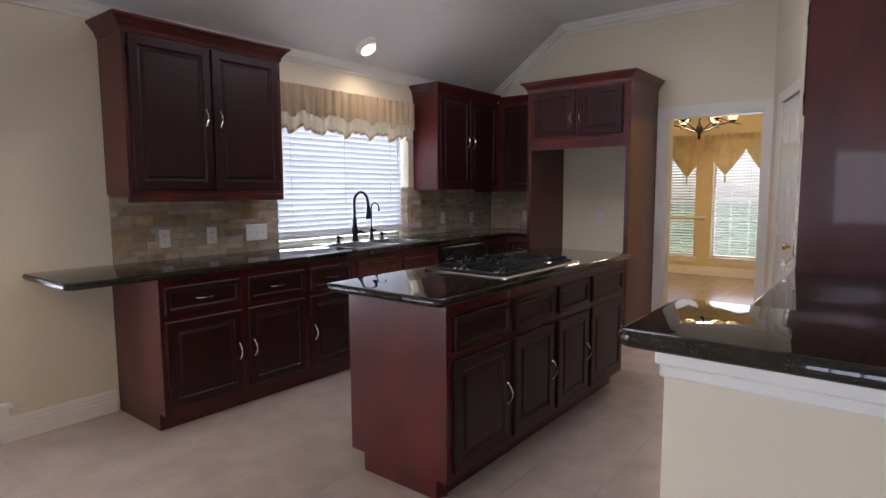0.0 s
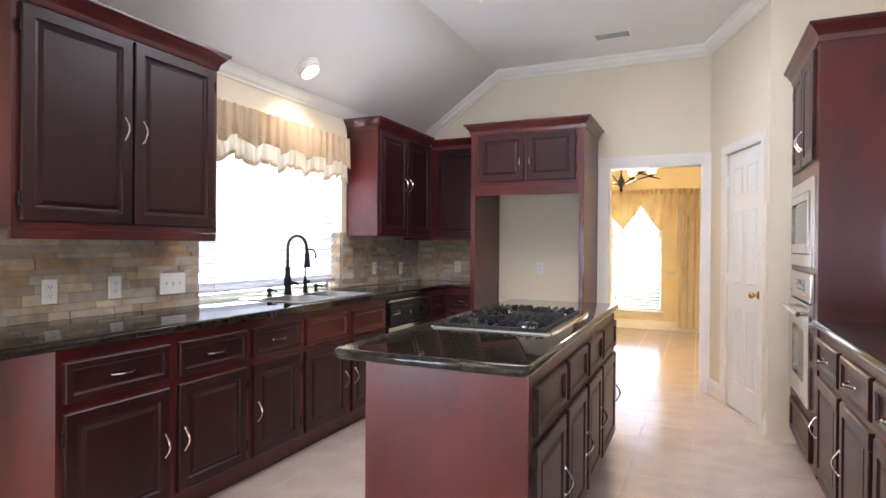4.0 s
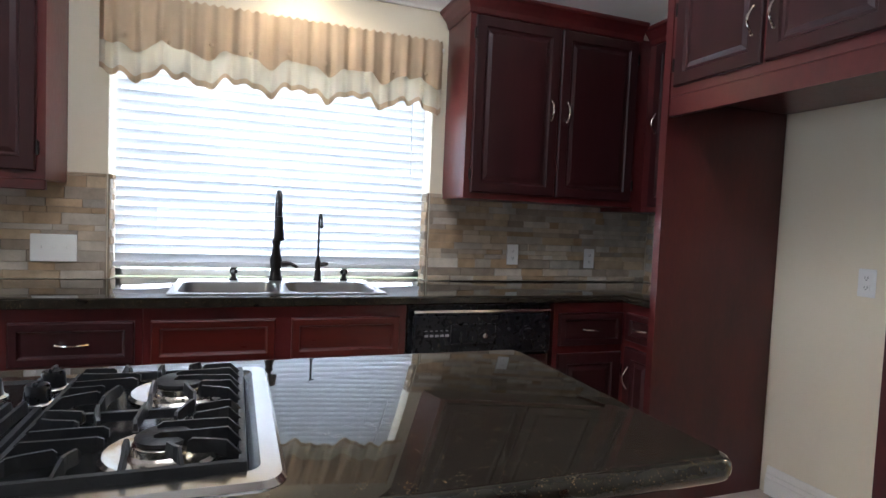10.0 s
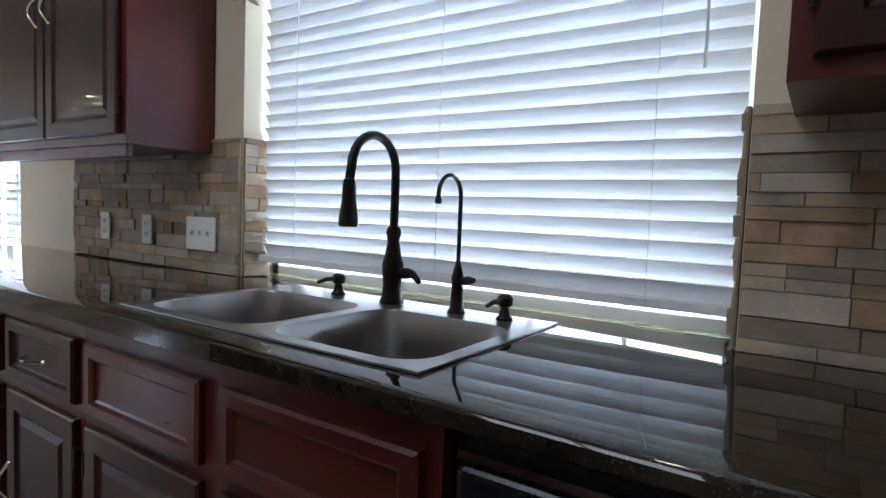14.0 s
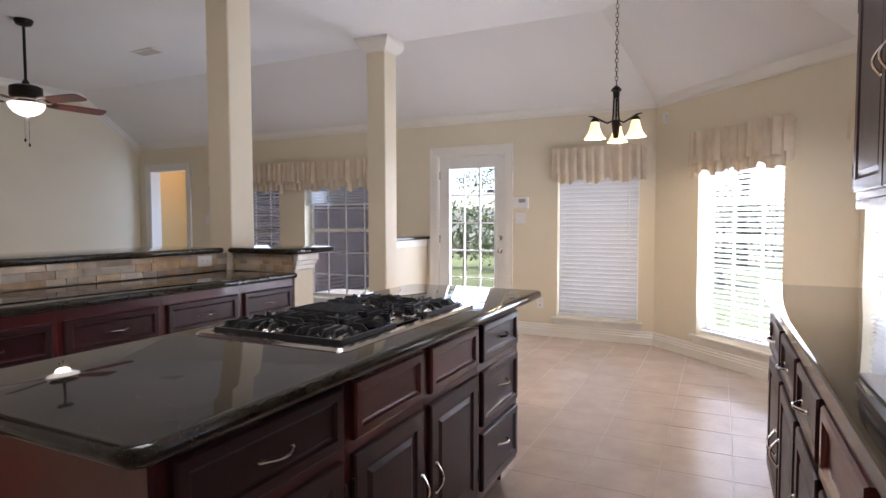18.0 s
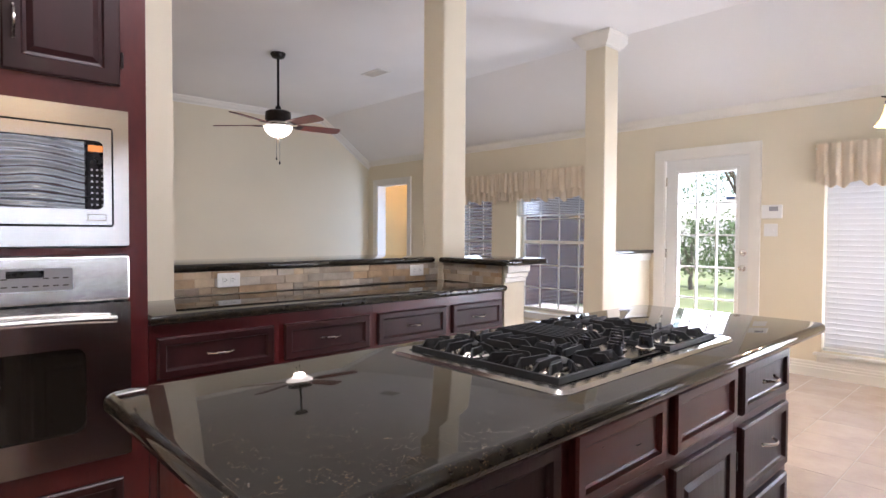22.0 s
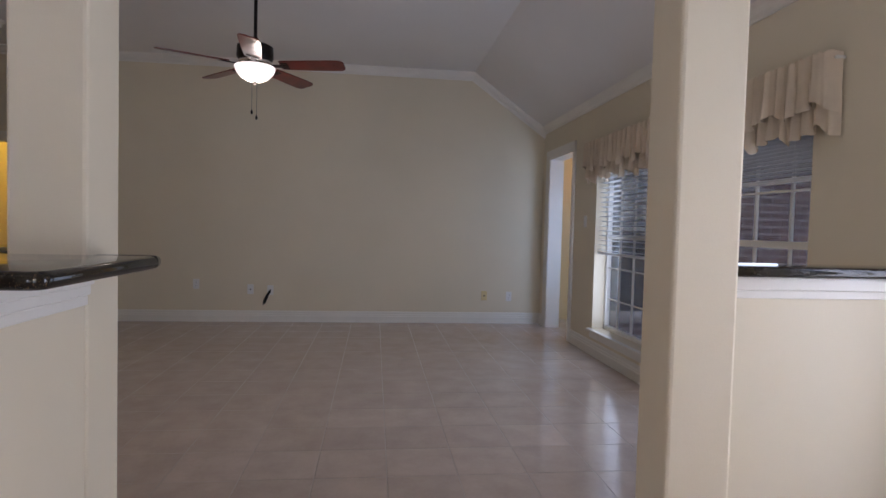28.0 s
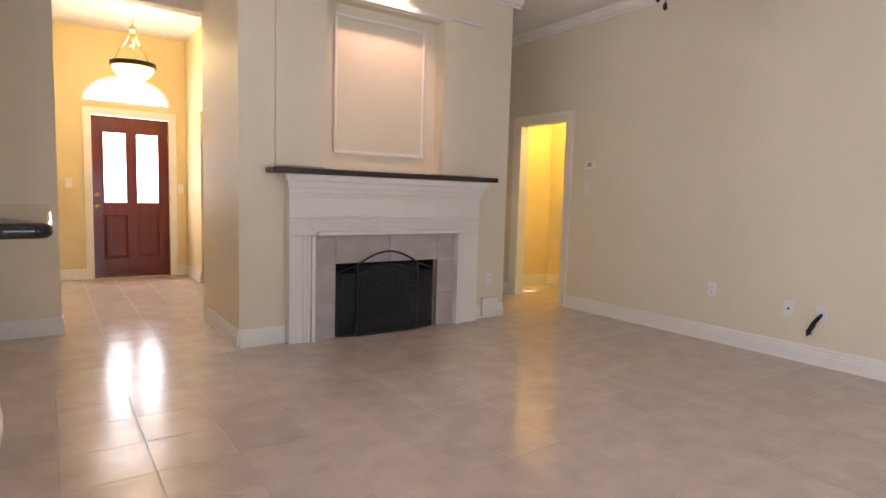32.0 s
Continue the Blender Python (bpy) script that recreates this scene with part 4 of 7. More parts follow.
def round_rect(cx, cy, w, h, r, n=5):
    pts = []
    for sx, sy, a in ((1, 1, 0), (-1, 1, 90), (-1, -1, 180), (1, -1, 270)):
        for i in range(n + 1):
            t = radians(a + 90 * i / n)
            pts.append((cx + sx * (w / 2 - r) + r * math.cos(t), cy + sy * (h / 2 - r) + r * math.sin(t)))
    return pts


def plate_hole(bm, m, w, h, hole, d, back=0.0):
    """A plate w by h, d thick, with a hole (a ring of points)."""
    n = len(hole)
    ring = []
    for (x, y) in hole:
        s = max(abs(x) / (w / 2), abs(y) / (h / 2))
        ring.append((x / s, y / s))
    corners = {(sx, sy): min(range(n), key=lambda i: (hole[i][0] * sx < 0 or hole[i][1] * sy < 0, abs(abs(ring[i][0]) - w / 2) + abs(abs(ring[i][1]) - h / 2))) for sx in (-1, 1) for sy in (-1, 1)}
    for (sx, sy), i in corners.items():
        ring[i] = (sx * w / 2, sy * h / 2)
    vs = [[bm.verts.new(m @ Vector((x, y, z))) for x, y in pts] for pts, z in ((hole, back), (hole, d), (ring, d), (ring, back))]
    for a, b in zip(vs, vs[1:]):
        for i in range(n):
            bm.faces.new((a[i], a[(i + 1) % n], b[(i + 1) % n], b[i]))
    return bm


bm = B()
plate_hole(bm, facing((0.968, (OY0 + OY1) / 2, 0.705), (-1, 0, 0)), OY1 - OY0, 0.545, round_rect(0, -0.02, 0.42, 0.29, 0.035), 0.028)
od = part("oven_door", bm, M_STEEL, ov, "brushed stainless door")
part("window", abox(0.955, 0.966, 3.38, 3.85, 0.52, 0.86), M_DGLASS, od, "dark oven window")
bm = B()
hz = 0.935
tube(bm, [(0.888 + 0.012 * (2 * i / 12 - 1) ** 2, OY0 + 0.055 + (OY1 - OY0 - 0.11) * i / 12, hz - 0.012 * (2 * i / 12 - 1) ** 2) for i in range(13)], 0.0135, 10)
for y in (OY0 + 0.075, OY1 - 0.075):
    tube(bm, [(0.895, y, hz - 0.01), (0.942, y, hz - 0.012)], 0.010, 8)
part("handle", bm, M_STEEL, od, "curved stainless bar handle", True)

mw = thing("microwave", (0.95, 3.615, 1.17), "stainless built-in microwave with rippled reflective window", "microwave")
part("body", abox(TX0 + 0.002, TX1 - 0.04, OY0 + 0.02, OY1 - 0.02, 1.180, 1.645), M_BLACK, mw)
bm = B()
MYC, MZC = (OY0 + OY1) / 2, 1.414
hole = round_rect(0, 0, 0.60, 0.345, 0.012, 3)
plate_hole(bm, facing((TX0, MYC, MZC), (-1, 0, 0)), OY1 - OY0, 0.475, hole, 0.022)
part("trim_frame", bm, M_STEEL, mw, "broad stainless trim frame")
bm = B()
plate_hole(bm, facing((TX0, MYC, MZC), (-1, 0, 0)), 0.585, 0.33, round_rect(-0.0, 0.005, 0.535, 0.235, 0.02), 0.030)
md = part("door_panel", bm, M_STEEL, mw, "stainless door frame")
part("window", abox(0.951, 0.956, 3.40, MYC + 0.262, 1.30, 1.535), M_RIPPLE, md, "dark glossy window")
kp = part("keypad", abox(0.950, 0.956, MYC - 0.267, 3.397, 1.30, 1.535), M_BLACK, mw, "black keypad")
bm = B()
for i in range(3):
    for j in range(7):
        box(bm, 0.9485, 0.9505, 3.348 - 0.004 + i * 0.016 - 0.0, 3.354 - 0.004 + i * 0.016, 1.315 + j * 0.02, 1.321 + j * 0.02)
tagged(part("key_marks", bm, M_GREYP, kp), "rows of small grey key marks", kind="stuff")
part("display", abox(0.9485, 0.9505, 3.342, 3.390, 1.50, 1.522), material("amber_display", (0.12, 0.05, 0.02), 0.2, glow=((1.0, 0.35, 0.08), 0.25)), kp, "dim amber display")
part("release_button", abox(0.936, 0.942, 3.338, 3.395, 1.262, 1.286, bevel=0.003), M_STEEL, md)
bm = B()
lathe(bm, [(0.014, 0), (0.014, 0.003), (0, 0.004)], m=facing((0.94, 3.875, 1.272), (-1, 0, 0)), seg=16)
part("badge", bm, M_CHROME, md, "small round silver badge")

# bar base cabinets
G2 = "base cabinets along the bar"
lab2 = "dark mahogany bar base cabinet with drawer and raised panel door"
for y0, y1 in ((2.677, 3.195), (2.174, 2.676), (1.659, 2.173), (1.195, 1.658)):
    base_unit(y0, y1, 0.98, 1.555, -1, 1, "pull", M_WOODX, lab2, G2, hside=1)

# island cabinets, doors and drawers on both long sides
G3 = "island cabinets"
isl = [(1.515, 2.005), (2.006, 2.465), (2.466, 2.905), (2.906, 3.455)]
for k, (y0, y1) in enumerate(isl):
    base_unit(y0, y1, -0.065, -0.359, 1, 1, "plain", M_WOODX, "dark mahogany island cabinet with raised panel door", G3, hside=1)
for k, (y0, y1) in enumerate(isl):
    d = "drawers" if k == 0 else 1
    base_unit(y0, y1, -0.655, -0.361, -1, d, "pull" if k in (0, 3) else "plain", M_WOODX if k in (0, 3) else M_WOODR,
              "dark mahogany island cabinet with " + ("three drawers" if k == 0 else "drawer and raised panel door"), G3, hside=(1 if k % 2 else -1))
ie = thing("island_end_panel", (-0.38, 1.50, 0), "reddish mahogany island end panel", "panel", "island end panels")
part("panel", abox(-0.655, -0.065, 1.500, 1.514, 0.10, 0.875), M_WOOD, ie)
part("kick_board", abox(-0.60, -0.12, 1.56, 1.573, 0, 0.099), M_WOOD, ie)
ie = thing("island_end_panel", (-0.38, 3.46, 0), "reddish mahogany island end panel with routed frame", "panel", "island end panels")
part("panel", abox(-0.655, -0.065, 3.456, 3.470, 0.10, 0.875), M_WOOD, ie)

# ---- counters ----


def counter(name, outline, z0, z1, label, r=0.017):
    """A granite top with bullnosed edges from an outline (counter-clockwise)."""
    bm = B()
    vs = [bm.verts.new((x, y, z0)) for x, y in outline]
    f = bm.faces.new(vs)
    ex = bmesh.ops.extrude_face_region(bm, geom=[f])
    for v in ex["geom"]:
        if isinstance(v, bmesh.types.BMVert):
            v.co.z = z1
    hor = [e for e in bm.edges if abs(e.verts[0].co.z - e.verts[1].co.z) < 1e-6]
    bmesh.ops.bevel(bm, geom=hor, offset=r, segments=4, profile=0.5, affect="EDGES")
    ob = solid(name, bm, M_GRAN, label, "countertop", "thing", True)
    del ob["kind"]
    return ob


def rounded(x0, x1, y0, y1, r=0.04, n=4, corners=(1, 1, 1, 1)):
    pts = []
    for (cx, cy, a), on in zip(((x1, y1, 0), (x0, y1, 90), (x0, y0, 180), (x1, y0, 270)), corners):
        if not on:
            pts.append((cx, cy))
            continue
        ox, oy = cx - r if cx == x1 else cx + r, cy - r if cy == y1 else cy + r
        for i in range(n + 1):
            t = radians(a + 90 * i / n)
            pts.append((ox + r * math.cos(t), oy + r * math.sin(t)))
    return pts


counter("island_countertop", rounded(-0.768, -0.045, 1.440, 3.575), 0.876, 0.914, "black speckled granite island top with bullnose edge")
SK = (-2.335, -1.80, 2.62, 3.485)
window_top = [(-1.725, 2.70), (-1.725, 4.655), (-1.477, 4.655), (-1.477, F - 0.005), (W + 0.003, F - 0.005), (W + 0.003, 3.844), (W - 0.12, 3.844), (W - 0.12, 2.322), (W + 0.003, 2.322), (W + 0.003, 0.665), (-1.76, 0.665), (-1.725, 0.70)]
wt = counter("window_countertop", window_top, 0.876, 0.914, "black speckled granite counter under the kitchen window")
cut = B()
box(cut, SK[0] + 0.012, SK[1] - 0.012, SK[2] + 0.012, SK[3] - 0.012, 0.8, 1.0)
cutter = bpy.data.objects.new("cutter", mesh("cutter", cut, None))
scene.collection.objects.link(cutter)
mod = wt.modifiers.new("sink_hole", "BOOLEAN")
mod.object, mod.solver = cutter, "EXACT"
dg = bpy.context.evaluated_depsgraph_get()
me = bpy.data.meshes.new_from_object(wt.evaluated_get(dg))
wt.modifiers.clear()
wt.data = me
bpy.data.objects.remove(cutter)
counter("bar_counter", [(0.945, 1.193), (1.552, 1.193), (1.552, 3.199), (0.945, 3.199)], 0.876, 0.914, "black speckled granite bar counter along the half wall")
counter("bar_countertop", rounded(1.53, 2.07, 1.255, 2.945, 0.04, corners=(0, 0, 0, 1)), 1.031, 1.069, "raised black granite bar top facing the living room")
counter("bar_end_countertop", rounded(0.92, 1.495, 0.80, 1.250, 0.04, corners=(0, 1, 1, 0)), 1.031, 1.069, "raised black granite top at the bar end")
counter("bar_corner_countertop", [(1.498, 0.80), (1.535, 0.806), (1.562, 0.826), (1.575, 0.86), (1.575, 0.99), (1.498, 0.99)], 1.0312, 1.0688, "raised black granite corner of the bar top round the column")
counter("ledge_countertop", [(1.55, S + 0.002), (1.77, S + 0.002), (1.77, -0.995), (1.55, -0.995)], 1.031, 1.069, "black granite ledge on the half wall")
bm = B()
for d, z0, z1 in ((0.010, 0.925, 0.955), (0.018, 0.955, 0.985), (0.028, 0.985, 1.030)):
    box(bm, 0.97 - d, 1.50, 1.00 - d, 1.19, z0, z1, bevel=0.004)
solid("apron_trim", bm, M_TRIM, "white stepped apron trim under the bar end", "trim")
bm = B()
for d, z0, z1 in ((0.010, 0.955, 0.985), (0.018, 0.985, 1.030)):
    box(bm, 1.60 - d, 1.72 + d, S + 0.002, -0.992, z0, z1, bevel=0.003)
solid("apron_trim", bm, M_TRIM, "white stepped apron trim under the ledge", "trim")
bm = B()
for d, z0, z1 in ((0.010, 0.955, 0.985), (0.018, 0.985, 1.030)):
    box(bm, 1.80, 1.84 + d, 1.215, 2.94, z0, z1, bevel=0.003)
solid("apron_trim", bm, M_TRIM, "white apron trim under the bar top", "trim")

# ---- sink and taps ----
si = thing("kitchen_sink", (-2.0, 3.11, 0.915), "double-bowl stainless steel drop-in sink", "sink")
bm = B()
deck = 0.9155


def basin(bm, x0, x1, y0, y1, depth):
    cx, cy, w, h = (x0 + x1) / 2, (y0 + y1) / 2, x1 - x0, y1 - y0
    loops = []
    for z, s, r in ((deck + 0.004, 1.0, 0.075), (deck - 0.008, 0.975, 0.075), (deck - depth * 0.5, 0.945, 0.08), (deck - depth * 0.92, 0.88, 0.085), (deck - depth, 0.72, 0.08), (deck - depth - 0.004, 0.2, 0.02)):
        loops.append([bm.verts.new((x, y, z)) for x, y in round_rect(cx, cy, w * s, h * s, r * min(1, s))])
    for a, b in zip(loops, loops[1:]):
        for i in range(len(a)):
            bm.faces.new((a[i], a[(i + 1) % len(a)], b[(i + 1) % len(a)], b[i]))
    bm.faces.new(loops[-1])
    return loops[0]


BOWLS = ((-2.205, -1.832, 2.652, 3.040), (-2.205, -1.832, 3.080, 3.453))
for b in BOWLS:
    bm = B()
    basin(bm, *b, 0.19)
    bw = part("bowl", bm, M_SINK, si, "deep brushed bowl", True)
    bm = B()
    lathe(bm, [(0.0, 0.006), (0.03, 0.006), (0.045, 0.003), (0.047, 0.0)], ((b[0] + b[1]) / 2, (b[2] + b[3]) / 2, deck - 0.193), 20)
    part("drain", bm, M_CHROME, bw, "round drain", True)
# deck plate with two holes, built as strips round the bowls
for b in BOWLS:
    bm = B()
    cx, cy = (b[0] + b[1]) / 2, (b[2] + b[3]) / 2
    lo, hi = (SK[2], 3.06) if b is BOWLS[0] else (3.06, SK[3])
    m0 = Matrix.Translation(((SK[0] + SK[1]) / 2, (lo + hi) / 2, deck))
    hole = [(x - (SK[0] + SK[1]) / 2, y - (lo + hi) / 2) for x, y in round_rect(cx, cy, b[1] - b[0], b[3] - b[2], 0.075)]
    plate_hole(bm, m0, SK[1] - SK[0], hi - lo, hole, 0.004)
    part("deck", bm, M_SINK, si, "flat steel deck")


def gooseneck(parent, at, h, reach, r, head):
    x, y, z = at
    bm = B()
    rr = reach / 2
    pts = [(x, y, z), (x, y, z + h - rr)] + [(x + rr - rr * math.cos(radians(a)), y, z + h - rr + rr * math.sin(radians(a))) for a in range(15, 181, 15)]
    if head:
        pts += [(x + reach + 0.006, y, z + h - rr - 0.03)]
    tube(bm, pts, r, 10)
    return part("spout", bm, M_BRONZE, parent, smooth=True), (pts[-1][0], y, pts[-1][2])


fa = thing("kitchen_faucet", (-2.275, 3.05, 0.918), "oil-rubbed bronze gooseneck faucet with pull-down sprayer", "faucet")
bm = B()
lathe(bm, [(0.032, 0), (0.032, 0.008), (0.027, 0.016), (0.024, 0.05), (0.027, 0.075), (0.029, 0.10), (0.022, 0.125), (0.016, 0.16), (0.018, 0.175), (0.021, 0.185), (0.015, 0.20)], (-2.275, 3.05, 0.918), 18)
part("base", bm, M_BRONZE, fa, smooth=True)
sp, tip = gooseneck(fa, (-2.275, 3.05, 1.09), 0.250, 0.165, 0.0115, True)
bm = B()
lathe(bm, [(0.013, 0), (0.016, -0.015), (0.017, -0.05), (0.022, -0.085), (0.024, -0.105), (0.020, -0.11)], tip, 16)
part("spray_head", bm, M_BRONZE, fa, "flared pull-down spray head", True)
bm = B()
tube(bm, [(-2.275, 3.05, 0.995), (-2.275, 3.10, 1.0), (-2.27, 3.12, 1.0), (-2.255, 3.15, 0.985)], [0.014, 0.015, 0.010, 0.007], 10)
part("lever", bm, M_BRONZE, fa, "side lever", True)
f2 = thing("filter_faucet", (-2.275, 3.25, 0.918), "small oil-rubbed bronze filtered water tap", "faucet")
bm = B()
lathe(bm, [(0.022, 0), (0.022, 0.006), (0.017, 0.014), (0.014, 0.07), (0.016, 0.085), (0.012, 0.10), (0.006, 0.125)], (-2.275, 3.25, 0.918), 16)
part("base", bm, M_BRONZE, f2, smooth=True)
gooseneck(f2, (-2.275, 3.25, 1.03), 0.215, 0.095, 0.0052, False)
bm = B()
lathe(bm, [(0.005, 0), (0.009, -0.012), (0.007, -0.02)], (-2.18, 3.25, 1.198), 10)
part("nozzle", bm, M_BRONZE, f2, smooth=True)
bm = B()
tube(bm, [(-2.275, 3.25, 0.995), (-2.272, 3.283, 1.0), (-2.27, 3.30, 1.003)], [0.010, 0.011, 0.006], 8)
part("lever", bm, M_BRONZE, f2, smooth=True)
for y in (2.86, 3.38):
    dp = thing("soap_dispenser", (-2.275, y, 0.918), "short oil-rubbed bronze soap dispenser pump", "soap dispenser", "soap dispensers")
    bm = B()
    lathe(bm, [(0.02, 0), (0.02, 0.006), (0.014, 0.012), (0.010, 0.03), (0.018, 0.036), (0.019, 0.052), (0.012, 0.060), (0, 0.062)], (-2.275, y, 0.918), 14)
    part("base", bm, M_BRONZE, dp, smooth=True)
    bm = B()
    tube(bm, [(-2.275, y, 0.963), (-2.23, y - 0.005, 0.965), (-2.205, y - 0.008, 0.958)], [0.007, 0.006, 0.005], 8)
    part("nozzle", bm, M_BRONZE, dp, smooth=True)

# ---- cooktop ----
CX0, CX1, CY0, CY1 = -0.675, -0.125, 1.90, 2.815
ct = thing("gas_cooktop", (-0.40, 2.36, 0.914), "five-burner gas cooktop with black grates set in the island", "cooktop")
bm = B()
for inset, z0, z1 in ((0, 0.9145, 0.922),):
    vs = [bm.verts.new((x, y, z0)) for x, y in rounded(CX0, CX1, CY0, CY1, 0.03)]
    v2 = [bm.verts.new((x, y, z1)) for x, y in rounded(CX0 + 0.006, CX1 - 0.006, CY0 + 0.006, CY1 - 0.006, 0.028)]
    v3 = [bm.verts.new((x, y, z1)) for x, y in rounded(CX0 + 0.030, CX1 - 0.038, CY0 + 0.032, CY1 - 0.032, 0.02)]
    for a, b in zip((vs, v2), (v2, v3)):
        for i in range(len(a)):
            bm.faces.new((a[i], a[(i + 1) % len(a)], b[(i + 1) % len(a)], b[i]))
part("rim", bm, M_STEEL, ct, "brushed stainless rim", True)
bm = B()
v3 = [bm.verts.new((x, y, 0.9219)) for x, y in rounded(CX0 + 0.030, CX1 - 0.038, CY0 + 0.032, CY1 - 0.032, 0.02)]
v4 = [bm.verts.new((x, y, 0.9152)) for x, y in rounded(CX0 + 0.042, CX1 - 0.050, CY0 + 0.045, CY1 - 0.045, 0.015)]
for i in range(len(v3)):
    bm.faces.new((v3[i], v3[(i + 1) % len(v3)], v4[(i + 1) % len(v3)], v4[i]))
bm.faces.new(v4)
part("pan", bm, M_PAN, ct, "dark glossy burner pan", True)
BUR = [(-0.535, 2.06, 0.036), (-0.265, 2.06, 0.043), (-0.535, 2.655, 0.043), (-0.265, 2.655, 0.036), (-0.27, 2.358, 0.052)]
for x, y, r in BUR:
    bm = B()
    lathe(bm, [(r + 0.045, 0.002), (r + 0.040, 0.006), (r + 0.018, 0.001), (r + 0.006, 0.006), (r + 0.004, 0.016), (r, 0.018)], (x, y, 0.9155), 20)
    bu = part("burner", bm, M_CHROME, ct, "bright aluminium burner ring", True)
    bm = B()
    lathe(bm, [(r, 0.0185), (r + 0.001, 0.024), (r - 0.006, 0.028), (0, 0.029)], (x, y, 0.9155), 20)
    part("burner_cap", bm, M_IRON, bu, "flat black burner cap", True)
GZ = 0.951


def bar(bm, p, q, w=0.0075, h=0.013):
    p, q = Vector(p), Vector(q)
    d = (q - p).normalized()
    s = Vector((-d.y, d.x, 0)) * w / 2
    lo = [bm.verts.new(v) for v in (p + s, q + s, q - s, p - s)]
    s *= 0.7
    hi = [bm.verts.new(v + Vector((0, 0, h))) for v in (p + s, q + s, q - s, p - s)]
    bm.faces.new(lo[::-1])
    bm.faces.new(hi)
    for i in range(4):
        bm.faces.new((lo[i], lo[(i + 1) % 4], hi[(i + 1) % 4], hi[i]))


def fin(bm, p, q, w=0.0072, bend=0.0, both=False, top=GZ):
    """An upright cast finger from p on the frame to q over the burner, its outer end sloped down to the frame."""
    p, q = Vector((*p, 0)), Vector((*q, 0))
    d = q - p
    side = Vector((-d.y, d.x, 0)).normalized()
    slope = min(0.35, 0.020 / d.length)
    stations = [(0.0, 0.924, 0.931), (slope, 0.930, top), (0.5, 0.934, top), (1 - slope if both else 0.93, 0.932, top), (1.0, 0.924 if both else 0.937, 0.931 if both else top - 0.004)]
    rings = []
    for t, z0, z1 in stations:
        c = p + d * t + side * (bend * math.sin(2 * math.pi * t))
        rings.append([bm.verts.new(c + side * (k * w / 2) + Vector((0, 0, z))) for k, z in ((-1, z0), (1, z0), (0.66, z1), (-0.66, z1))])
    for u, v in zip(rings, rings[1:]):
        for i in range(4):
            bm.faces.new((u[i], u[(i + 1) % 4], v[(i + 1) % 4], v[i]))
    bm.faces.new(rings[0][::-1])
    bm.faces.new(rings[-1])


for y0, y1 in ((1.955, 2.245), (2.47, 2.76)):
    x0, x1 = -0.625, -0.175
    xm, yc = (x0 + x1) / 2, (y0 + y1) / 2
    bm = B()
    for y in (y0, y1):
        bar(bm, (x0 - 0.006, y, 0.919), (x1 + 0.006, y, 0.919), 0.013, 0.013)
    for x in (x0, xm, x1):
        bar(bm, (x, y0, 0.919), (x, y1, 0.919), 0.013, 0.013)
    part("grate_frame", bm, M_IRON, ct, "low black cast iron frame")
    for k, xc in enumerate((-0.535, -0.265)):
        bm = B()
        xa, xb = (x0, xm) if k == 0 else (xm, x1)
        for i in range(5):
            x = xa + (xb - xa) * (i + 0.5) / 5
            near = abs(x - xc) < 0.05
            reach = 0.030 if near else 0.075
            fin(bm, (x, y0), (x + (xc - x) * 0.25, yc - reach), bend=0.004 if i % 2 else -0.004)
            fin(bm, (x, y1), (x + (xc - x) * 0.25, yc + reach), bend=-0.004 if i % 2 else 0.004)
        for i in range(3):
            y = y0 + (y1 - y0) * (i + 1) / 4
            near = i == 1
            fin(bm, (xa, y), (xc - (0.030 if near else 0.052), y + (yc - y) * 0.3), bend=0.003)
            fin(bm, (xb, y), (xc + (0.030 if near else 0.052), y + (yc - y) * 0.3), bend=-0.003)
        part("grate", bm, M_IRON, ct, "black cast iron pan supports")
bm = B()
y0, y1 = 2.262, 2.453
for y in (y0, y1):
    bar(bm, (-0.45, y, 0.919), (-0.170, y, 0.919), 0.012, 0.013)
for x in (-0.445, -0.175):
    bar(bm, (x, y0, 0.919), (x, y1, 0.919), 0.012, 0.013)
for i in range(9):
    y = y0 + 0.014 + i * (y1 - y0 - 0.028) / 8
    fin(bm, (-0.445, y), (-0.175, y), 0.0078, 0.006, True, GZ - 0.002)
part("griddle_grate", bm, M_IRON, ct, "black ribbed centre grate")
part("knob_plate", abox(-0.615, -0.458, 2.235, 2.48, 0.9155, 0.923, bevel=0.003), M_PAN, ct, "dark glossy knob plate")
for x, y in ((-0.575, 2.275), (-0.575, 2.44), (-0.535, 2.3575), (-0.490, 2.275), (-0.490, 2.44)):
    bm = B()
    lathe(bm, [(0.027, 0), (0.027, 0.003), (0.022, 0.006)], (x, y, 0.923), 18)
    sk_ = part("knob_skirt", bm, M_CHROME, ct, "bright knob skirt", True)
    bm = B()
    lathe(bm, [(0.021, 0.005), (0.020, 0.012), (0.018, 0.030), (0.016, 0.033), (0, 0.034)], (x, y, 0.923), 18)
    box(bm, x - 0.017, x + 0.017, y - 0.004, y + 0.004, 0.953, 0.962, bevel=0.002)
    part("knob", bm, M_BLACK, sk_, "black control knob", True)

# the cooktop sits in the middle of the island
ct.location.y += 0.135
for ob in ct.children_recursive:
    ob.data.transform(Matrix.Translation((0, 2.93 - 2.815 * 0.957, 0)) @ Matrix.Diagonal((1, 0.957, 1, 1)))
    if ob.parent == ct:
        ob.matrix_parent_inverse = Matrix.Translation(-ct.location)

# ---- windows, blinds, valances ----


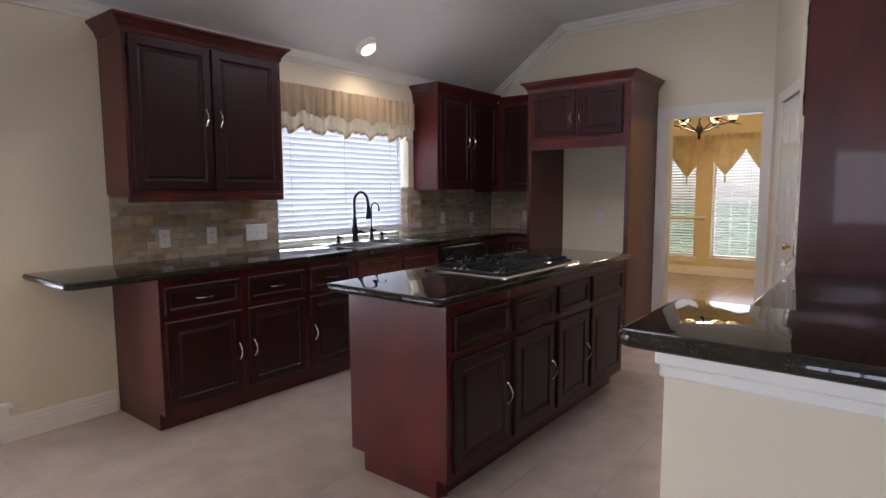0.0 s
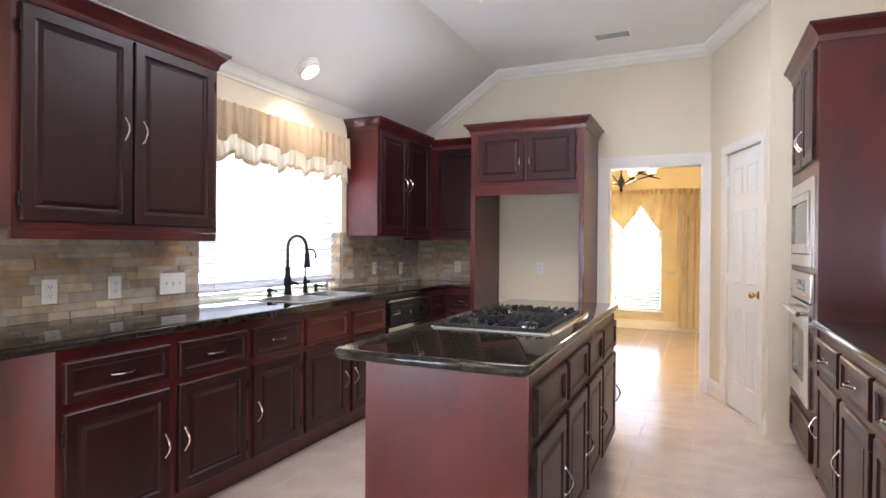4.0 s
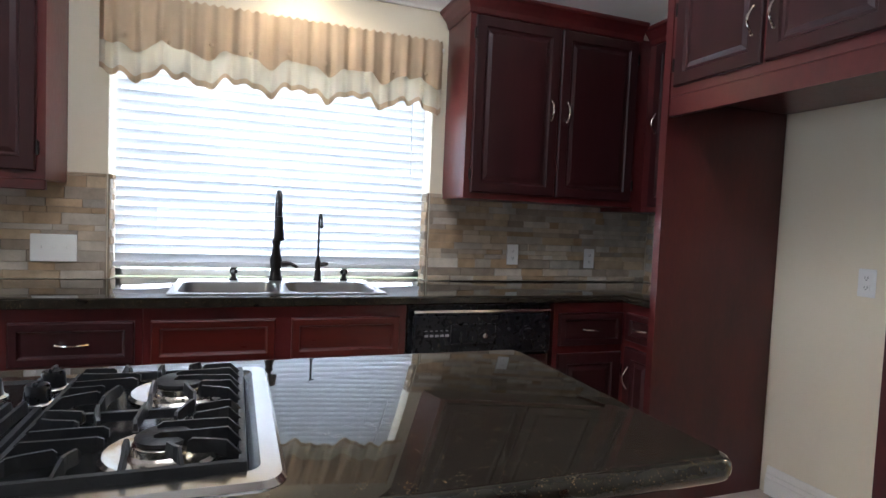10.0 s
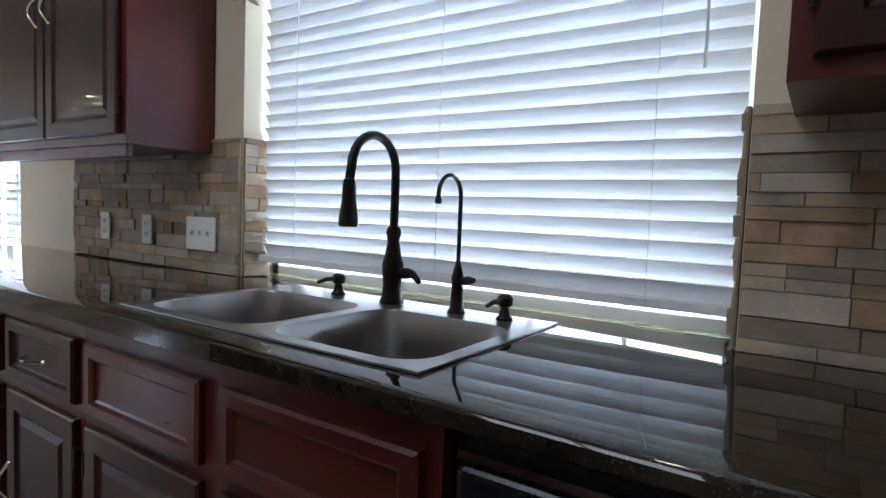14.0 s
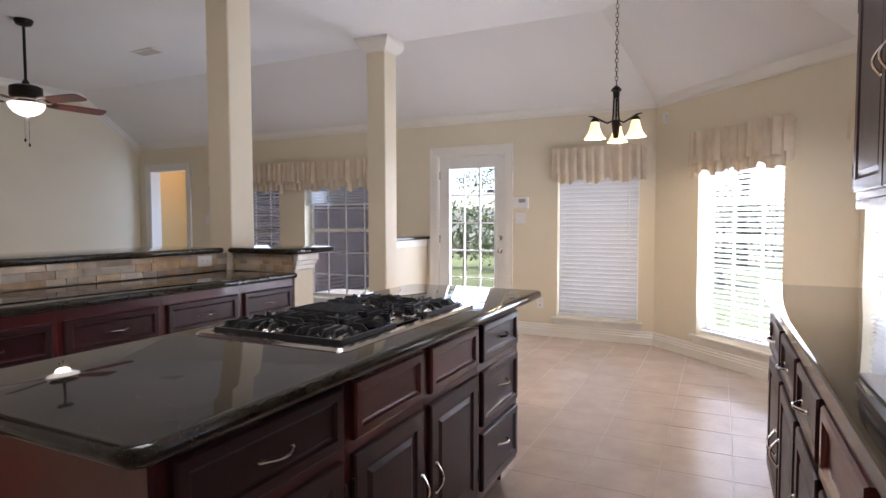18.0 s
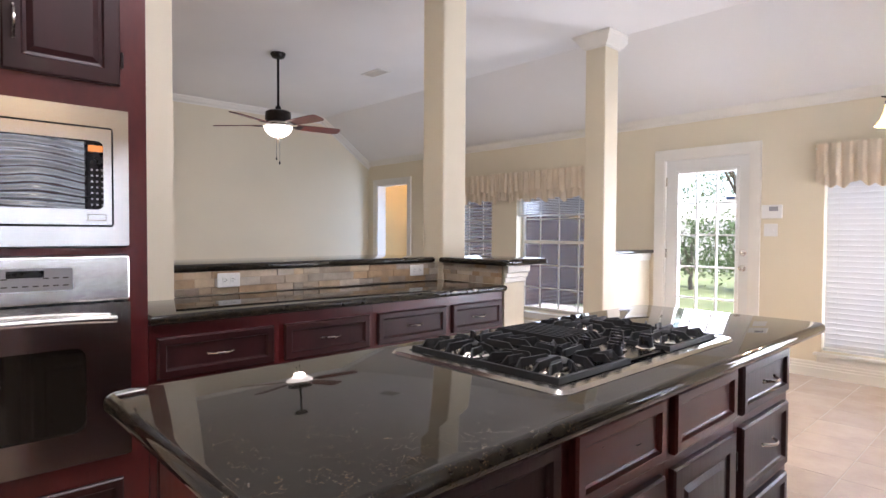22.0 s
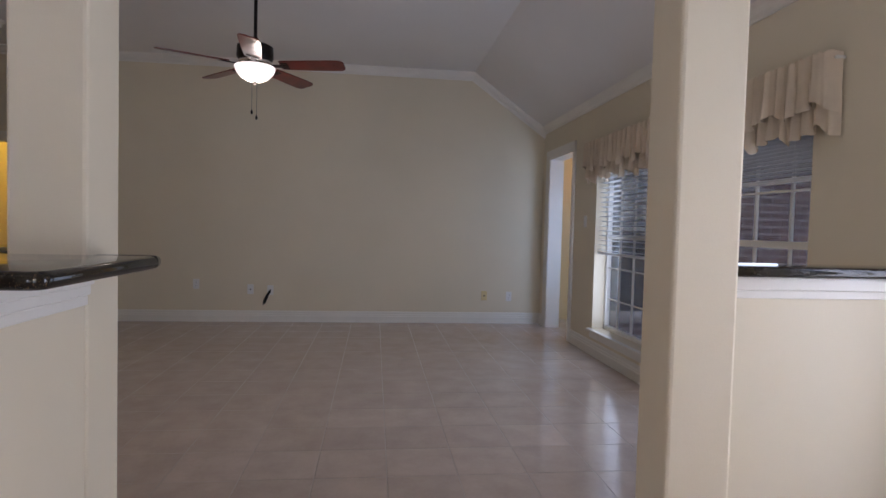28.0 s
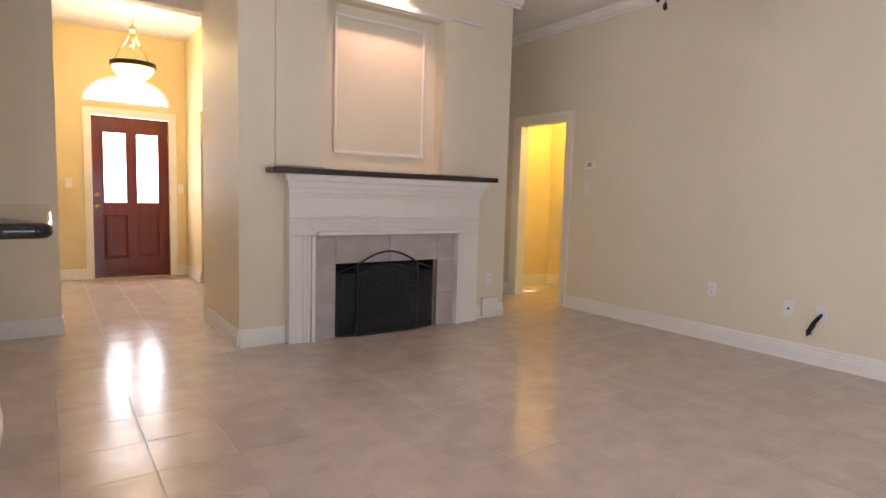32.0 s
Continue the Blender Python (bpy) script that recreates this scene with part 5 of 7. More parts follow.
def window(name, m, w, z0, z1, cols, rows, label, depth=0.10, sill=True, rail=True, screen=False):
    """A window in the plane of m (x along, y up from the floor, z into the room, 0 at the wall face), centred on x."""
    ob = tagged(new(name), label, "window", "", "structure")
    ob.matrix_world = Matrix.Identity(4)
    zf = -depth

    def put(nm, boxes, mat, lab="", bev=0.003):
        bm = B()
        for b in boxes:
            box(bm, *b, bevel=bev, m=m)
        return part(nm, bm, mat, ob, lab)

    a, f = w / 2, 0.035
    put("window_frame", [(-a, -a + f, z0, z1, zf - 0.05, zf), (a - f, a, z0, z1, zf - 0.05, zf), (-a, a, z0, z0 + f, zf - 0.05, zf), (-a, a, z1 - f, z1, zf - 0.05, zf)], M_TRIM)
    zm = (z0 + z1) / 2
    if rail:
        put("meeting_rail", [(-a + f, a - f, zm - 0.02, zm + 0.02, zf - 0.045, zf - 0.004)], M_TRIM)
    bars = [(-a + w * i / cols - 0.0055, -a + w * i / cols + 0.0055, z0 + f, z1 - f, zf - 0.032, zf - 0.014) for i in range(1, cols)]
    bars += [(-a + f, a - f, z0 + (z1 - z0) * j / rows - 0.0055, z0 + (z1 - z0) * j / rows + 0.0055, zf - 0.031, zf - 0.015) for j in range(1, rows)]
    for b in bars:
        put("muntin", [b], M_TRIM, bev=0.0)
    p = put("pane", [(-a + f, a - f, z0 + f, z1 - f, zf - 0.025, zf - 0.021)], M_PANE, bev=0.0)
    p.visible_shadow = False
    if screen:
        put("insect_screen", [(-a + f, a - f, z0 + f, z1 - f, zf - 0.0445, zf - 0.0435)], M_SCREEN, "insect screen tinted blue for sky haze", 0.0)
    if sill:
        put("window_sill", [(-a - 0.05, a + 0.05, z0 - 0.025, z0 - 0.001, -depth + 0.002, 0.045)], M_TRIM, "white painted sill", 0.005)
        put("sill_apron", [(-a - 0.03, a + 0.03, z0 - 0.085, z0 - 0.026, 0.001, 0.016)], M_TRIM, "white apron below the sill", 0.004)
    return ob


def blind(m, w, z0, z1, tilt, label, pitch=0.0445, depth=-0.05, group="horizontal blinds", stack=False):
    ob = thing("window_blind", m @ Vector((0, z0, depth)), label, "blind", group)
    nrm = m.to_3x3()

    def put(nm, b, mat, lab="", bev=0.002):
        bm = B()
        box(bm, *b, bevel=bev, m=m)
        return part(nm, bm, mat, ob, lab)

    put("head_rail", (-w / 2, w / 2, z1 - 0.045, z1, depth - 0.03, depth + 0.03), M_BLIND)
    n = int((z1 - 0.05 - z0 - 0.03) / pitch)
    bm = B()
    rows = []
    for i in range(5):
        t = i / 4 - 0.5
        rows.append((0.05 * t, 0.0035 * (1 - 4 * t * t)))
    ct, st = math.cos(radians(tilt)), math.sin(radians(tilt))
    lo, hi = [], []
    for u, c in rows:
        for off, dst in ((-0.0013, lo), (0.0013, hi)):
            dz, dy = u * ct - (c + off) * st, u * st + (c + off) * ct
            dst.append([bm.verts.new(nrm @ Vector((s * (w / 2 - 0.004), dy, dz))) for s in (-1, 1)])
    loop = lo + hi[::-1]
    for a, b in zip(loop, loop[1:] + loop[:1]):
        bm.faces.new((a[0], a[1], b[1], b[0]))
    for e in (0, 1):
        bm.faces.new([r[e] for r in loop])
    me = mesh("slat", bm, M_BLIND)
    for i in range(n):
        s = hang(new("slat", me), ob)
        step = pitch
        s.matrix_basis = Matrix.Translation(m @ Vector((0, z0 + 0.04 + i * step, depth)))
    put("bottom_rail", (-w / 2, w / 2, z0, z0 + 0.022, depth - 0.026, depth + 0.026), M_BLIND)
    k = 3 if w > 1.2 else 2
    for i in range(k):
        x = -w / 2 + w * (0.12 + 0.76 * i / (k - 1))
        for dz in (-0.026, 0.026):
            bm = B()
            tube(bm, [m @ Vector((x, z0 + 0.01, depth + dz)), m @ Vector((x, z1 - 0.03, depth + dz))], 0.0012, 4)
            part("ladder_cord", bm, M_CORD, ob)
    bm = B()
    tube(bm, [m @ Vector((w / 2 - 0.09, z1 - 0.05, depth + 0.035)), m @ Vector((w / 2 - 0.085, z0 + 0.45 * (z1 - z0), depth + 0.04))], 0.0035, 6)
    part("tilt_wand", bm, M_CORD, ob)
    return ob


def cloth(fn, nu, nv, thick=0.003):
    """A sheet from fn(u, v) with thickness."""
    bm = B()
    g = [[Vector(fn(i / nu, j / nv)) for i in range(nu + 1)] for j in range(nv + 1)]
    layers = []
    for side in (0, 1):
        lay = []
        for j in range(nv + 1):
            row = []
            for i in range(nu + 1):
                du = g[j][min(i + 1, nu)] - g[j][max(i - 1, 0)]
                dv = g[min(j + 1, nv)][i] - g[max(j - 1, 0)][i]
                n = du.cross(dv)
                n = n.normalized() if n.length > 1e-9 else Vector((0, 0, 1))
                row.append(bm.verts.new(g[j][i] + n * (thick * side)))
            lay.append(row)
        layers.append(lay)
    for side, lay in enumerate(layers):
        for j in range(nv):
            for i in range(nu):
                q = (lay[j][i], lay[j][i + 1], lay[j + 1][i + 1], lay[j + 1][i])
                bm.faces.new(q if side else q[::-1])
    a, b = layers
    for j in range(nv):
        for i in (0, nu):
            bm.faces.new((a[j][i], a[j + 1][i], b[j + 1][i], b[j][i]))
    for i in range(nu):
        for j in (0, nv):
            bm.faces.new((a[j][i], a[j][i + 1], b[j][i + 1], b[j][i]))
    return bm


def valance(m, w, z_top, z_mid, z_bot, label, seed, mats=None, group="gathered valances", out=0.085):
    """A gathered two-layer valance in the plane of m, w wide, returning to the wall at both ends."""
    rnd = random.Random(seed)
    ph = [rnd.uniform(0, 6.28) for _ in range(8)]
    ob = thing("valance", m @ Vector((0, z_top, 0.04)), label, "valance", group)
    top, low = mats or (M_VAL, M_VALW)
    k = w * 2 * math.pi / 0.085
    ret = 0.05

    def sheet(z0, z1, d, amp, skirt, v0=0.0, lift=0.0):
        def fn(u, v):
            v = v0 + (1 - v0) * v
            x = (u - 0.5) * w
            bulge = amp * (0.35 + 0.65 * v)
            f = math.sin(k * u + ph[0] + 1.1 * math.sin(5 * u * w + ph[1])) + 0.5 * math.sin(0.47 * k * u + ph[2]) + 0.35 * math.sin(1.9 * k * u + ph[5])
            e = min(1.0, min(u, 1 - u) * w / 0.03)
            dd = d * (0.15 + 0.85 * e) + bulge * f * e + lift
            drop = 0.022 * math.sin(0.30 * k * u + ph[3]) + 0.012 * math.sin(0.62 * k * u + ph[4]) + (0.008 * math.sin(k * u + ph[0]) if skirt else 0)
            ruff = 0.006 * math.sin(2.3 * k * u + ph[6]) * (1 - v) ** 3 if not skirt else 0
            return m @ Vector((x, z0 + (z1 + drop - z0) * v + ruff, dd))
        return cloth(fn, int(w * 150), 10 if v0 == 0 else 2)

    part("top_skirt", sheet(z_top, z_mid, out, 0.014, False), top, ob, "gathered upper skirt", True)
    u = part("under_skirt", sheet(z_mid + 0.06, z_bot, out - 0.03, 0.014, True), low, ob, "paler under skirt", True)
    if low is M_VALW:
        part("hem", sheet(z_mid + 0.06, z_bot, out - 0.03, 0.014, True, 0.86, 0.004), top, u, "darker hem band", True)
        for i in range(9):
            bm = B()
            lathe(bm, [(0.010, 0), (0.009, 0.005), (0.0, 0.007)], m=m @ Matrix.Translation(((i - 4) * w / 9.4, z_mid + 0.03 + 0.008 * (-1) ** i, out + 0.022)), seg=10)
            part("button", bm, top, ob, smooth=True)
    bm = B()
    tube(bm, [m @ Vector((-w / 2 + 0.004, z_top - 0.03, 0.002)), m @ Vector((-w / 2 + 0.004, z_top - 0.03, out - 0.045)), m @ Vector((w / 2 - 0.004, z_top - 0.03, out - 0.045)), m @ Vector((w / 2 - 0.004, z_top - 0.03, 0.002))], 0.008, 6)
    part("rod", bm, M_TRIM, ob)
    return ob


MW = facing((W, 3.0825, 0), (1, 0, 0))
window("window_1", MW, 1.52, 0.915, 2.11, 6, 4, "white framed kitchen window over the sink", depth=0.13, sill=False, rail=False)
blind(MW, 1.50, 0.965, 2.10, 62, "white horizontal blind lowered over the kitchen window", depth=-0.085)
valance(MW, 1.60, 2.17, 1.95, 1.825, "beige gathered valance with cream under skirt over the kitchen window", 1)
MS = facing((W, 0.085, 0), (1, 0, 0))
window("window_2", MS, 0.87, 0.22, 2.0, 3, 6, "white framed side window of the breakfast bay")
blind(MS, 0.85, 0.235, 1.99, 32, "white horizontal blind with open slats", depth=-0.06)
valance(MS, 1.02, 2.02, 1.75, 1.66, "beige gathered valance over the side window", 2, (M_VALB, M_VALB))
MB = BAYM @ facing((bay_len / 2, 0, 0), (0, 1, 0))
window("window_3", MB, 0.86, 0.22, 2.0, 3, 6, "white framed angled bay window")
blind(MB, 0.84, 0.235, 1.99, 28, "white horizontal blind with open slats on the bay window", depth=-0.06)
valance(MB, 1.02, 2.02, 1.75, 1.66, "beige gathered valance over the bay window", 3, (M_VALB, M_VALB))
MK = facing((-0.385, S, 0), (0, 1, 0))
window("window_4", MK, 0.83, 0.22, 2.0, 3, 6, "white framed breakfast window")
blind(MK, 0.81, 0.235, 1.99, 72, "white horizontal blind closed over the breakfast window", depth=-0.045)
valance(MK, 0.96, 2.00, 1.74, 1.65, "beige gathered valance over the breakfast window", 4, (M_VALB, M_VALB))
M1 = facing((4.40, S, 0), (0, 1, 0))
window("window_5", M1, 1.10, 0.25, 2.0, 4, 6, "white framed living room window", depth=0.11, screen=True)
blind(M1, 1.08, 0.96, 1.99, 8, "white horizontal blind lowered half way with open slats", depth=-0.05)
M2 = facing((2.85, S, 0), (0, 1, 0))
window("window_6", M2, 1.14, 0.25, 2.0, 4, 6, "white framed living room window with raised blind", depth=0.11, screen=True)
blind(M2, 1.12, 1.45, 1.99, 8, "white horizontal blind pulled up into a stack", depth=-0.05, pitch=0.02)
valance(facing((3.62, S, 0), (0, 1, 0)), 3.02, 2.01, 1.76, 1.65, "long beige gathered valance over the living room windows", 5, (M_VALB, M_VALB))
MD = facing((-0.48, 9.20, 0), (0, -1, 0))
window("window_7", MD, 0.76, 0.28, 2.1, 3, 6, "white framed dining room window")
blind(MD, 0.74, 0.295, 2.09, 22, "white horizontal blind on the dining room window", depth=-0.05)
MD2 = facing((-1.325, 9.20, 0), (0, -1, 0))
window("window_8", MD2, 0.45, 0.28, 2.1, 2, 6, "narrow white framed dining room window")
blind(MD2, 0.43, 0.295, 2.09, 22, "white horizontal blind on the narrow dining room window", depth=-0.05)
window("window_9", facing((4.80, 7.98, 0), (0, -1, 0)), 0.70, 0.3, 2.0, 3, 6, "white framed front room window")
window("window_10", facing((0.72, 8.4, 0), (-1, 0, 0)), 1.0, 0.3, 2.1, 3, 6, "white framed dining room side window", depth=0.06)


def swag(m, w, z, seed, label, points):
    """A gold swag valance with pointed tails hung over a rod."""
    ob = thing("swag_valance", m @ Vector((0, z, 0.05)), label, "valance", "gold swag valances")
    rnd = random.Random(seed)
    for i, (x0, x1, drop) in enumerate(points):
        p = rnd.uniform(0, 6)

        def fn(u, v):
            x = x0 + (x1 - x0) * u
            d = 0.16 + drop * (1 - abs(2 * u - 1)) ** 0.85
            return m @ Vector((x, z - 0.04 - d * v, 0.07 + 0.012 * math.sin(26 * u + p + 3 * v) * (1 - 0.4 * v)))
        part("swag", cloth(fn, 36, 8), M_GOLD, ob, smooth=True)

    def hd(u, v):
        return m @ Vector(((u - 0.5) * w, z + 0.03 - 0.08 * v + 0.008 * math.sin(170 * u), 0.075 + 0.012 * math.sin(95 * u * w)))
    part("header", cloth(hd, 120, 4), M_GOLD, ob, "gathered rod pocket", True)
    bm = B()
    tube(bm, [m @ Vector((-w / 2, z, 0.001)), m @ Vector((-w / 2, z, 0.06)), m @ Vector((w / 2, z, 0.06)), m @ Vector((w / 2, z, 0.001))], 0.008, 6)
    part("rod", bm, M_BRASS, ob)
    for x0, x1, drop in points:
        bm = B()
        x = (x0 + x1) / 2
        lathe(bm, [(0.004, 0.05), (0.012, 0.04), (0.014, 0.02), (0.012, 0.0), (0.016, -0.06), (0.0, -0.062)], m @ Vector((x, z - 0.2 - drop - 0.045, 0.07)), 8)
        part("tassel", bm, M_GOLD, ob)
    return ob


swag(facing((-0.4, 9.20, 0), (0, -1, 0)), 2.2, 2.14, 3, "gold fabric swag valance with pointed tails", [(-1.1 + 0.55 * i, -0.55 + 0.55 * i, 0.42 - 0.03 * (i % 2)) for i in range(4)])


def drape(m, w, z0, z1, label):
    ob = thing("curtain", m @ Vector((0, z0, 0.05)), label, "curtain")

    def fn(u, v):
        return m @ Vector(((u - 0.5) * w, z1 + (z0 - z1) * v, 0.06 + 0.013 * math.sin(34 * u + 0.6 * math.sin(9 * u)) + 0.007 * math.sin(71 * u + 2 * v)))
    part("panel", cloth(fn, 70, 10), M_DRAPE, ob, "pleated pale gold panel", True)
    return ob


M_DRAPE = material("pale_drape_cloth", (0.88, 0.79, 0.58), 0.85, vary=0.06, scale=5, fine=300, bump=0.2, spec=0.1, trans=0.45)
drape(facing((0.38, 9.20, 0), (0, -1, 0)), 0.55, 0.06, 2.08, "long gold pleated curtain panel in the dining room")
swag(facing((4.8, 7.98, 0), (0, -1, 0)), 1.2, 2.1, 8, "gold fabric swag valance in the front room", [(-0.6, 0.0, 0.4), (0.0, 0.6, 0.4)])

# ---- doors ----


def paneled(bm, m, w, h, t, panels, depth=0.008):
    """A door slab w by h, t thick, with raised panels (x0, x1, y0, y1) on the face of m."""
    box(bm, 0, w, 0, h, -t, 0, bevel=0.002, m=m)
    for x0, x1, y0, y1 in panels:
        rings_rect(bm, x1 - x0, y1 - y0, [(0, -0.001), (0, 0.006), (0.012, 0.008), (0.022, 0.0015), (0.03, 0.0015), (0.055, 0.006)], m @ Matrix.Translation(((x0 + x1) / 2, (y0 + y1) / 2, 0)))


def knob(parent, m, mat, r=0.026, label="round knob"):
    bm = B()
    lathe(bm, [(0.032, 0), (0.032, 0.004), (0.026, 0.009), (0.012, 0.014), (0.011, 0.030), (r * 0.8, 0.040), (r, 0.052), (r * 0.8, 0.064), (0, 0.069)], m=m, seg=16)
    return part("knob", bm, mat, parent, label, True)


def butt(parent, m, mat):
    bm = B()
    box(bm, -0.016, 0.016, -0.045, 0.045, 0, 0.004, m=m)
    lathe(bm, [(0.006, -0.047), (0.006, 0.047)], m=m @ Matrix.Translation((0, 0, 0.007)) @ Matrix.Rotation(radians(-90), 4, "X"), seg=8)
    return part("hinge", bm, mat, parent, "butt hinge")


PM = PANM @ Matrix.Rotation(radians(90), 4, "X") @ Matrix.Translation((pdoor0 + 0.004, 0.008, -0.012))
pdw = pdoor1 - pdoor0 - 0.008
d1 = tagged(new("door_1"), "white six-panel pantry door closed, with brass knob", "door", "", "structure")
bm = B()
c = pdw / 2
paneled(bm, PM, pdw, 2.015, 0.035, [(0.10, c - 0.035, 0.20, 0.80), (c + 0.035, pdw - 0.10, 0.20, 0.80), (0.10, c - 0.035, 0.98, 1.56), (c + 0.035, pdw - 0.10, 0.98, 1.56),
                                    (0.10, c - 0.035, 1.68, 1.90), (c + 0.035, pdw - 0.10, 1.68, 1.90)])
part("slab", bm, M_DOOR, d1)
knob(d1, PM @ Matrix.Translation((pdw - 0.06, 0.93, 0)), M_BRASS, label="polished brass knob")
for z in (0.22, 1.02, 1.80):
    butt(d1, PM @ Matrix.Translation((0.002, z, 0.002)), M_DOOR)

# glazed back door
d2 = tagged(new("door_2"), "white fifteen-lite glazed back door closed", "door", "", "structure")
BM = Matrix.Translation((1.438, S - 0.05, 0.012)) @ Matrix(((-1, 0, 0, 0), (0, 0, 1, 0), (0, 1, 0, 0), (0, 0, 0, 1)))
bw, bh = 0.806, 1.975
gx0, gx1, gz0, gz1 = 0.115, 0.695, 0.26, 1.845
bm = B()
for b in ((0, gx0, 0, bh), (gx1, bw, 0, bh), (gx0, gx1, 0, gz0), (gx0, gx1, gz1, bh)):
    box(bm, *b, -0.022, 0.022, m=BM)
part("slab", bm, M_DOOR, d2)
bm = B()
for b in ((gx0 - 0.02, gx0 + 0.012, gz0 - 0.02, gz1 + 0.02), (gx1 - 0.012, gx1 + 0.02, gz0 - 0.02, gz1 + 0.02), (gx0 + 0.012, gx1 - 0.012, gz0 - 0.02, gz0 + 0.012), (gx0 + 0.012, gx1 - 0.012, gz1 - 0.012, gz1 + 0.02)):
    box(bm, *b, -0.030, 0.030, bevel=0.004, m=BM)
part("glazing_bead", bm, M_DOOR, d2)
for i in (1, 2):
    x = gx0 + (gx1 - gx0) * i / 3
    part("muntin", box(B(), x - 0.008, x + 0.008, gz0, gz1, -0.016, 0.016, bevel=0.003, m=BM), M_DOOR, d2)
for j in range(1, 5):
    z = gz0 + (gz1 - gz0) * j / 5
    part("muntin", box(B(), gx0, gx1, z - 0.008, z + 0.008, -0.015, 0.015, bevel=0.003, m=BM), M_DOOR, d2)
for i in range(3):
    for j in range(5):
        x0, x1 = gx0 + (gx1 - gx0) * i / 3, gx0 + (gx1 - gx0) * (i + 1) / 3
        z0, z1 = gz0 + (gz1 - gz0) * j / 5, gz0 + (gz1 - gz0) * (j + 1) / 5
        p = part("pane", box(B(), x0 + 0.006, x1 - 0.006, z0 + 0.006, z1 - 0.006, -0.003, 0.003, m=BM), M_PANE, d2)
        p.visible_shadow = False
st = part("sticker", box(B(), gx1 - 0.11, gx1 - 0.015, 1.545, 1.585, 0.0035, 0.0045, m=BM), M_PLASTIC, d2, "white and blue security sticker")
part("sticker_band", box(B(), gx1 - 0.105, gx1 - 0.03, 1.562, 1.580, 0.0047, 0.0055, m=BM), M_BLUE, st)
knob(d2, BM @ Matrix.Translation((0.752, 0.90, 0.022)), M_CHROME, label="brushed nickel knob")
bm = B()
lathe(bm, [(0.030, 0), (0.030, 0.006), (0.024, 0.012), (0.010, 0.014), (0, 0.015)], m=BM @ Matrix.Translation((0.755, 1.045, 0.022)), seg=16)
box(bm, 0.750, 0.760, 1.03, 1.06, 0.030, 0.048, bevel=0.002, m=BM)
part("deadbolt", bm, M_CHROME, d2, "brushed nickel deadbolt", True)
for z in (0.27, 1.02, 1.76):
    butt(d2, BM @ Matrix.Translation((-0.004, z, 0.024)), M_CHROME)
solid("door_sill", abox(0.62, 1.45, S - 0.15, S + 0.03, -0.002, 0.010, bevel=0.004), material("brown_threshold", (0.16, 0.10, 0.06), 0.4, vary=0.15), "brown metal back door threshold", "threshold")

# front door with two lights and a fanlight
d3 = tagged(new("door_3"), "red mahogany front door with two textured glass lights", "door", "", "structure")
FM = facing((FDOOR[0] + 0.004, 8.03, 0.012), (0, -1, 0))
fw, fh = 0.872, 2.04
lx = ((0.105, 0.395), (0.477, 0.767))
bm = B()
for b in ((0, lx[0][0], 0, fh), (lx[0][1], lx[1][0], 0, fh), (lx[1][1], fw, 0, fh), (lx[0][0], lx[0][1], 0, 0.94), (lx[1][0], lx[1][1], 0, 0.94), (lx[0][0], lx[0][1], 1.86, fh), (lx[1][0], lx[1][1], 1.86, fh)):
    box(bm, *b, -0.022, 0.022, m=FM)
for x0, x1 in lx:
    rings_rect(bm, x1 - x0, 0.58, [(0, -0.001), (0, 0.008), (0.015, 0.010), (0.028, 0.002), (0.05, 0.006)], FM @ Matrix.Translation(((x0 + x1) / 2, 0.52, 0.0225)))
part("slab", bm, M_REDDOOR, d3)
M_FROST = material("textured_door_glass", (0.9, 0.92, 0.92), 0.25, vary=0.05, trans=0.85)
for x0, x1 in lx:
    bm = B()
    for b in ((x0, x0 + 0.02, 0.94, 1.86), (x1 - 0.02, x1, 0.94, 1.86), (x0 + 0.02, x1 - 0.02, 0.94, 0.96), (x0 + 0.02, x1 - 0.02, 1.84, 1.86)):
        box(bm, *b, -0.026, 0.030, bevel=0.004, m=FM)
    fr = part("light_frame", bm, M_REDDOOR, d3)
    p = part("pane", box(B(), x0 + 0.018, x1 - 0.018, 0.958, 1.842, -0.003, 0.003, m=FM), M_FROST, fr, "textured glass light")
    p.visible_shadow = False
knob(d3, FM @ Matrix.Translation((0.05, 0.90, 0.022)), M_BRASS, label="polished brass knob")
bm = B()
lathe(bm, [(0.030, 0), (0.030, 0.006), (0.020, 0.014), (0, 0.016)], m=FM @ Matrix.Translation((0.05, 1.05, 0.022)), seg=16)
part("deadbolt", bm, M_BRASS, d3, "polished brass deadbolt", True)
for z in (0.25, 1.02, 1.8):
    butt(d3, FM @ Matrix.Translation((fw + 0.004, z, 0.024)), M_BRASS)
solid("door_sill", abox(FDOOR[0], FDOOR[1], 7.95, 8.12, -0.002, 0.010, bevel=0.004), M_BRASS, "brass front door threshold", "threshold")
fl = tagged(new("window_11"), "arched white framed fanlight over the front door", "window", "", "structure")
arcp = [(2.935 - 0.485 * math.cos(math.pi * i / 24), 2.22 + 0.33 * math.sin(math.pi * i / 24)) for i in range(25)]
bm = B()
tube(bm, [(x, 7.985, z) for x, z in arcp], 0.022, 6)
tube(bm, [(2.45, 7.985, 2.22), (3.42, 7.985, 2.22)], 0.022, 6)
part("window_frame", bm, M_TRIM, fl)
bm = B()
lo = [bm.verts.new((x, 8.03, z)) for x, z in arcp]
hi = [bm.verts.new((x, 8.036, z)) for x, z in arcp]
bm.faces.new(lo)
bm.faces.new(hi[::-1])
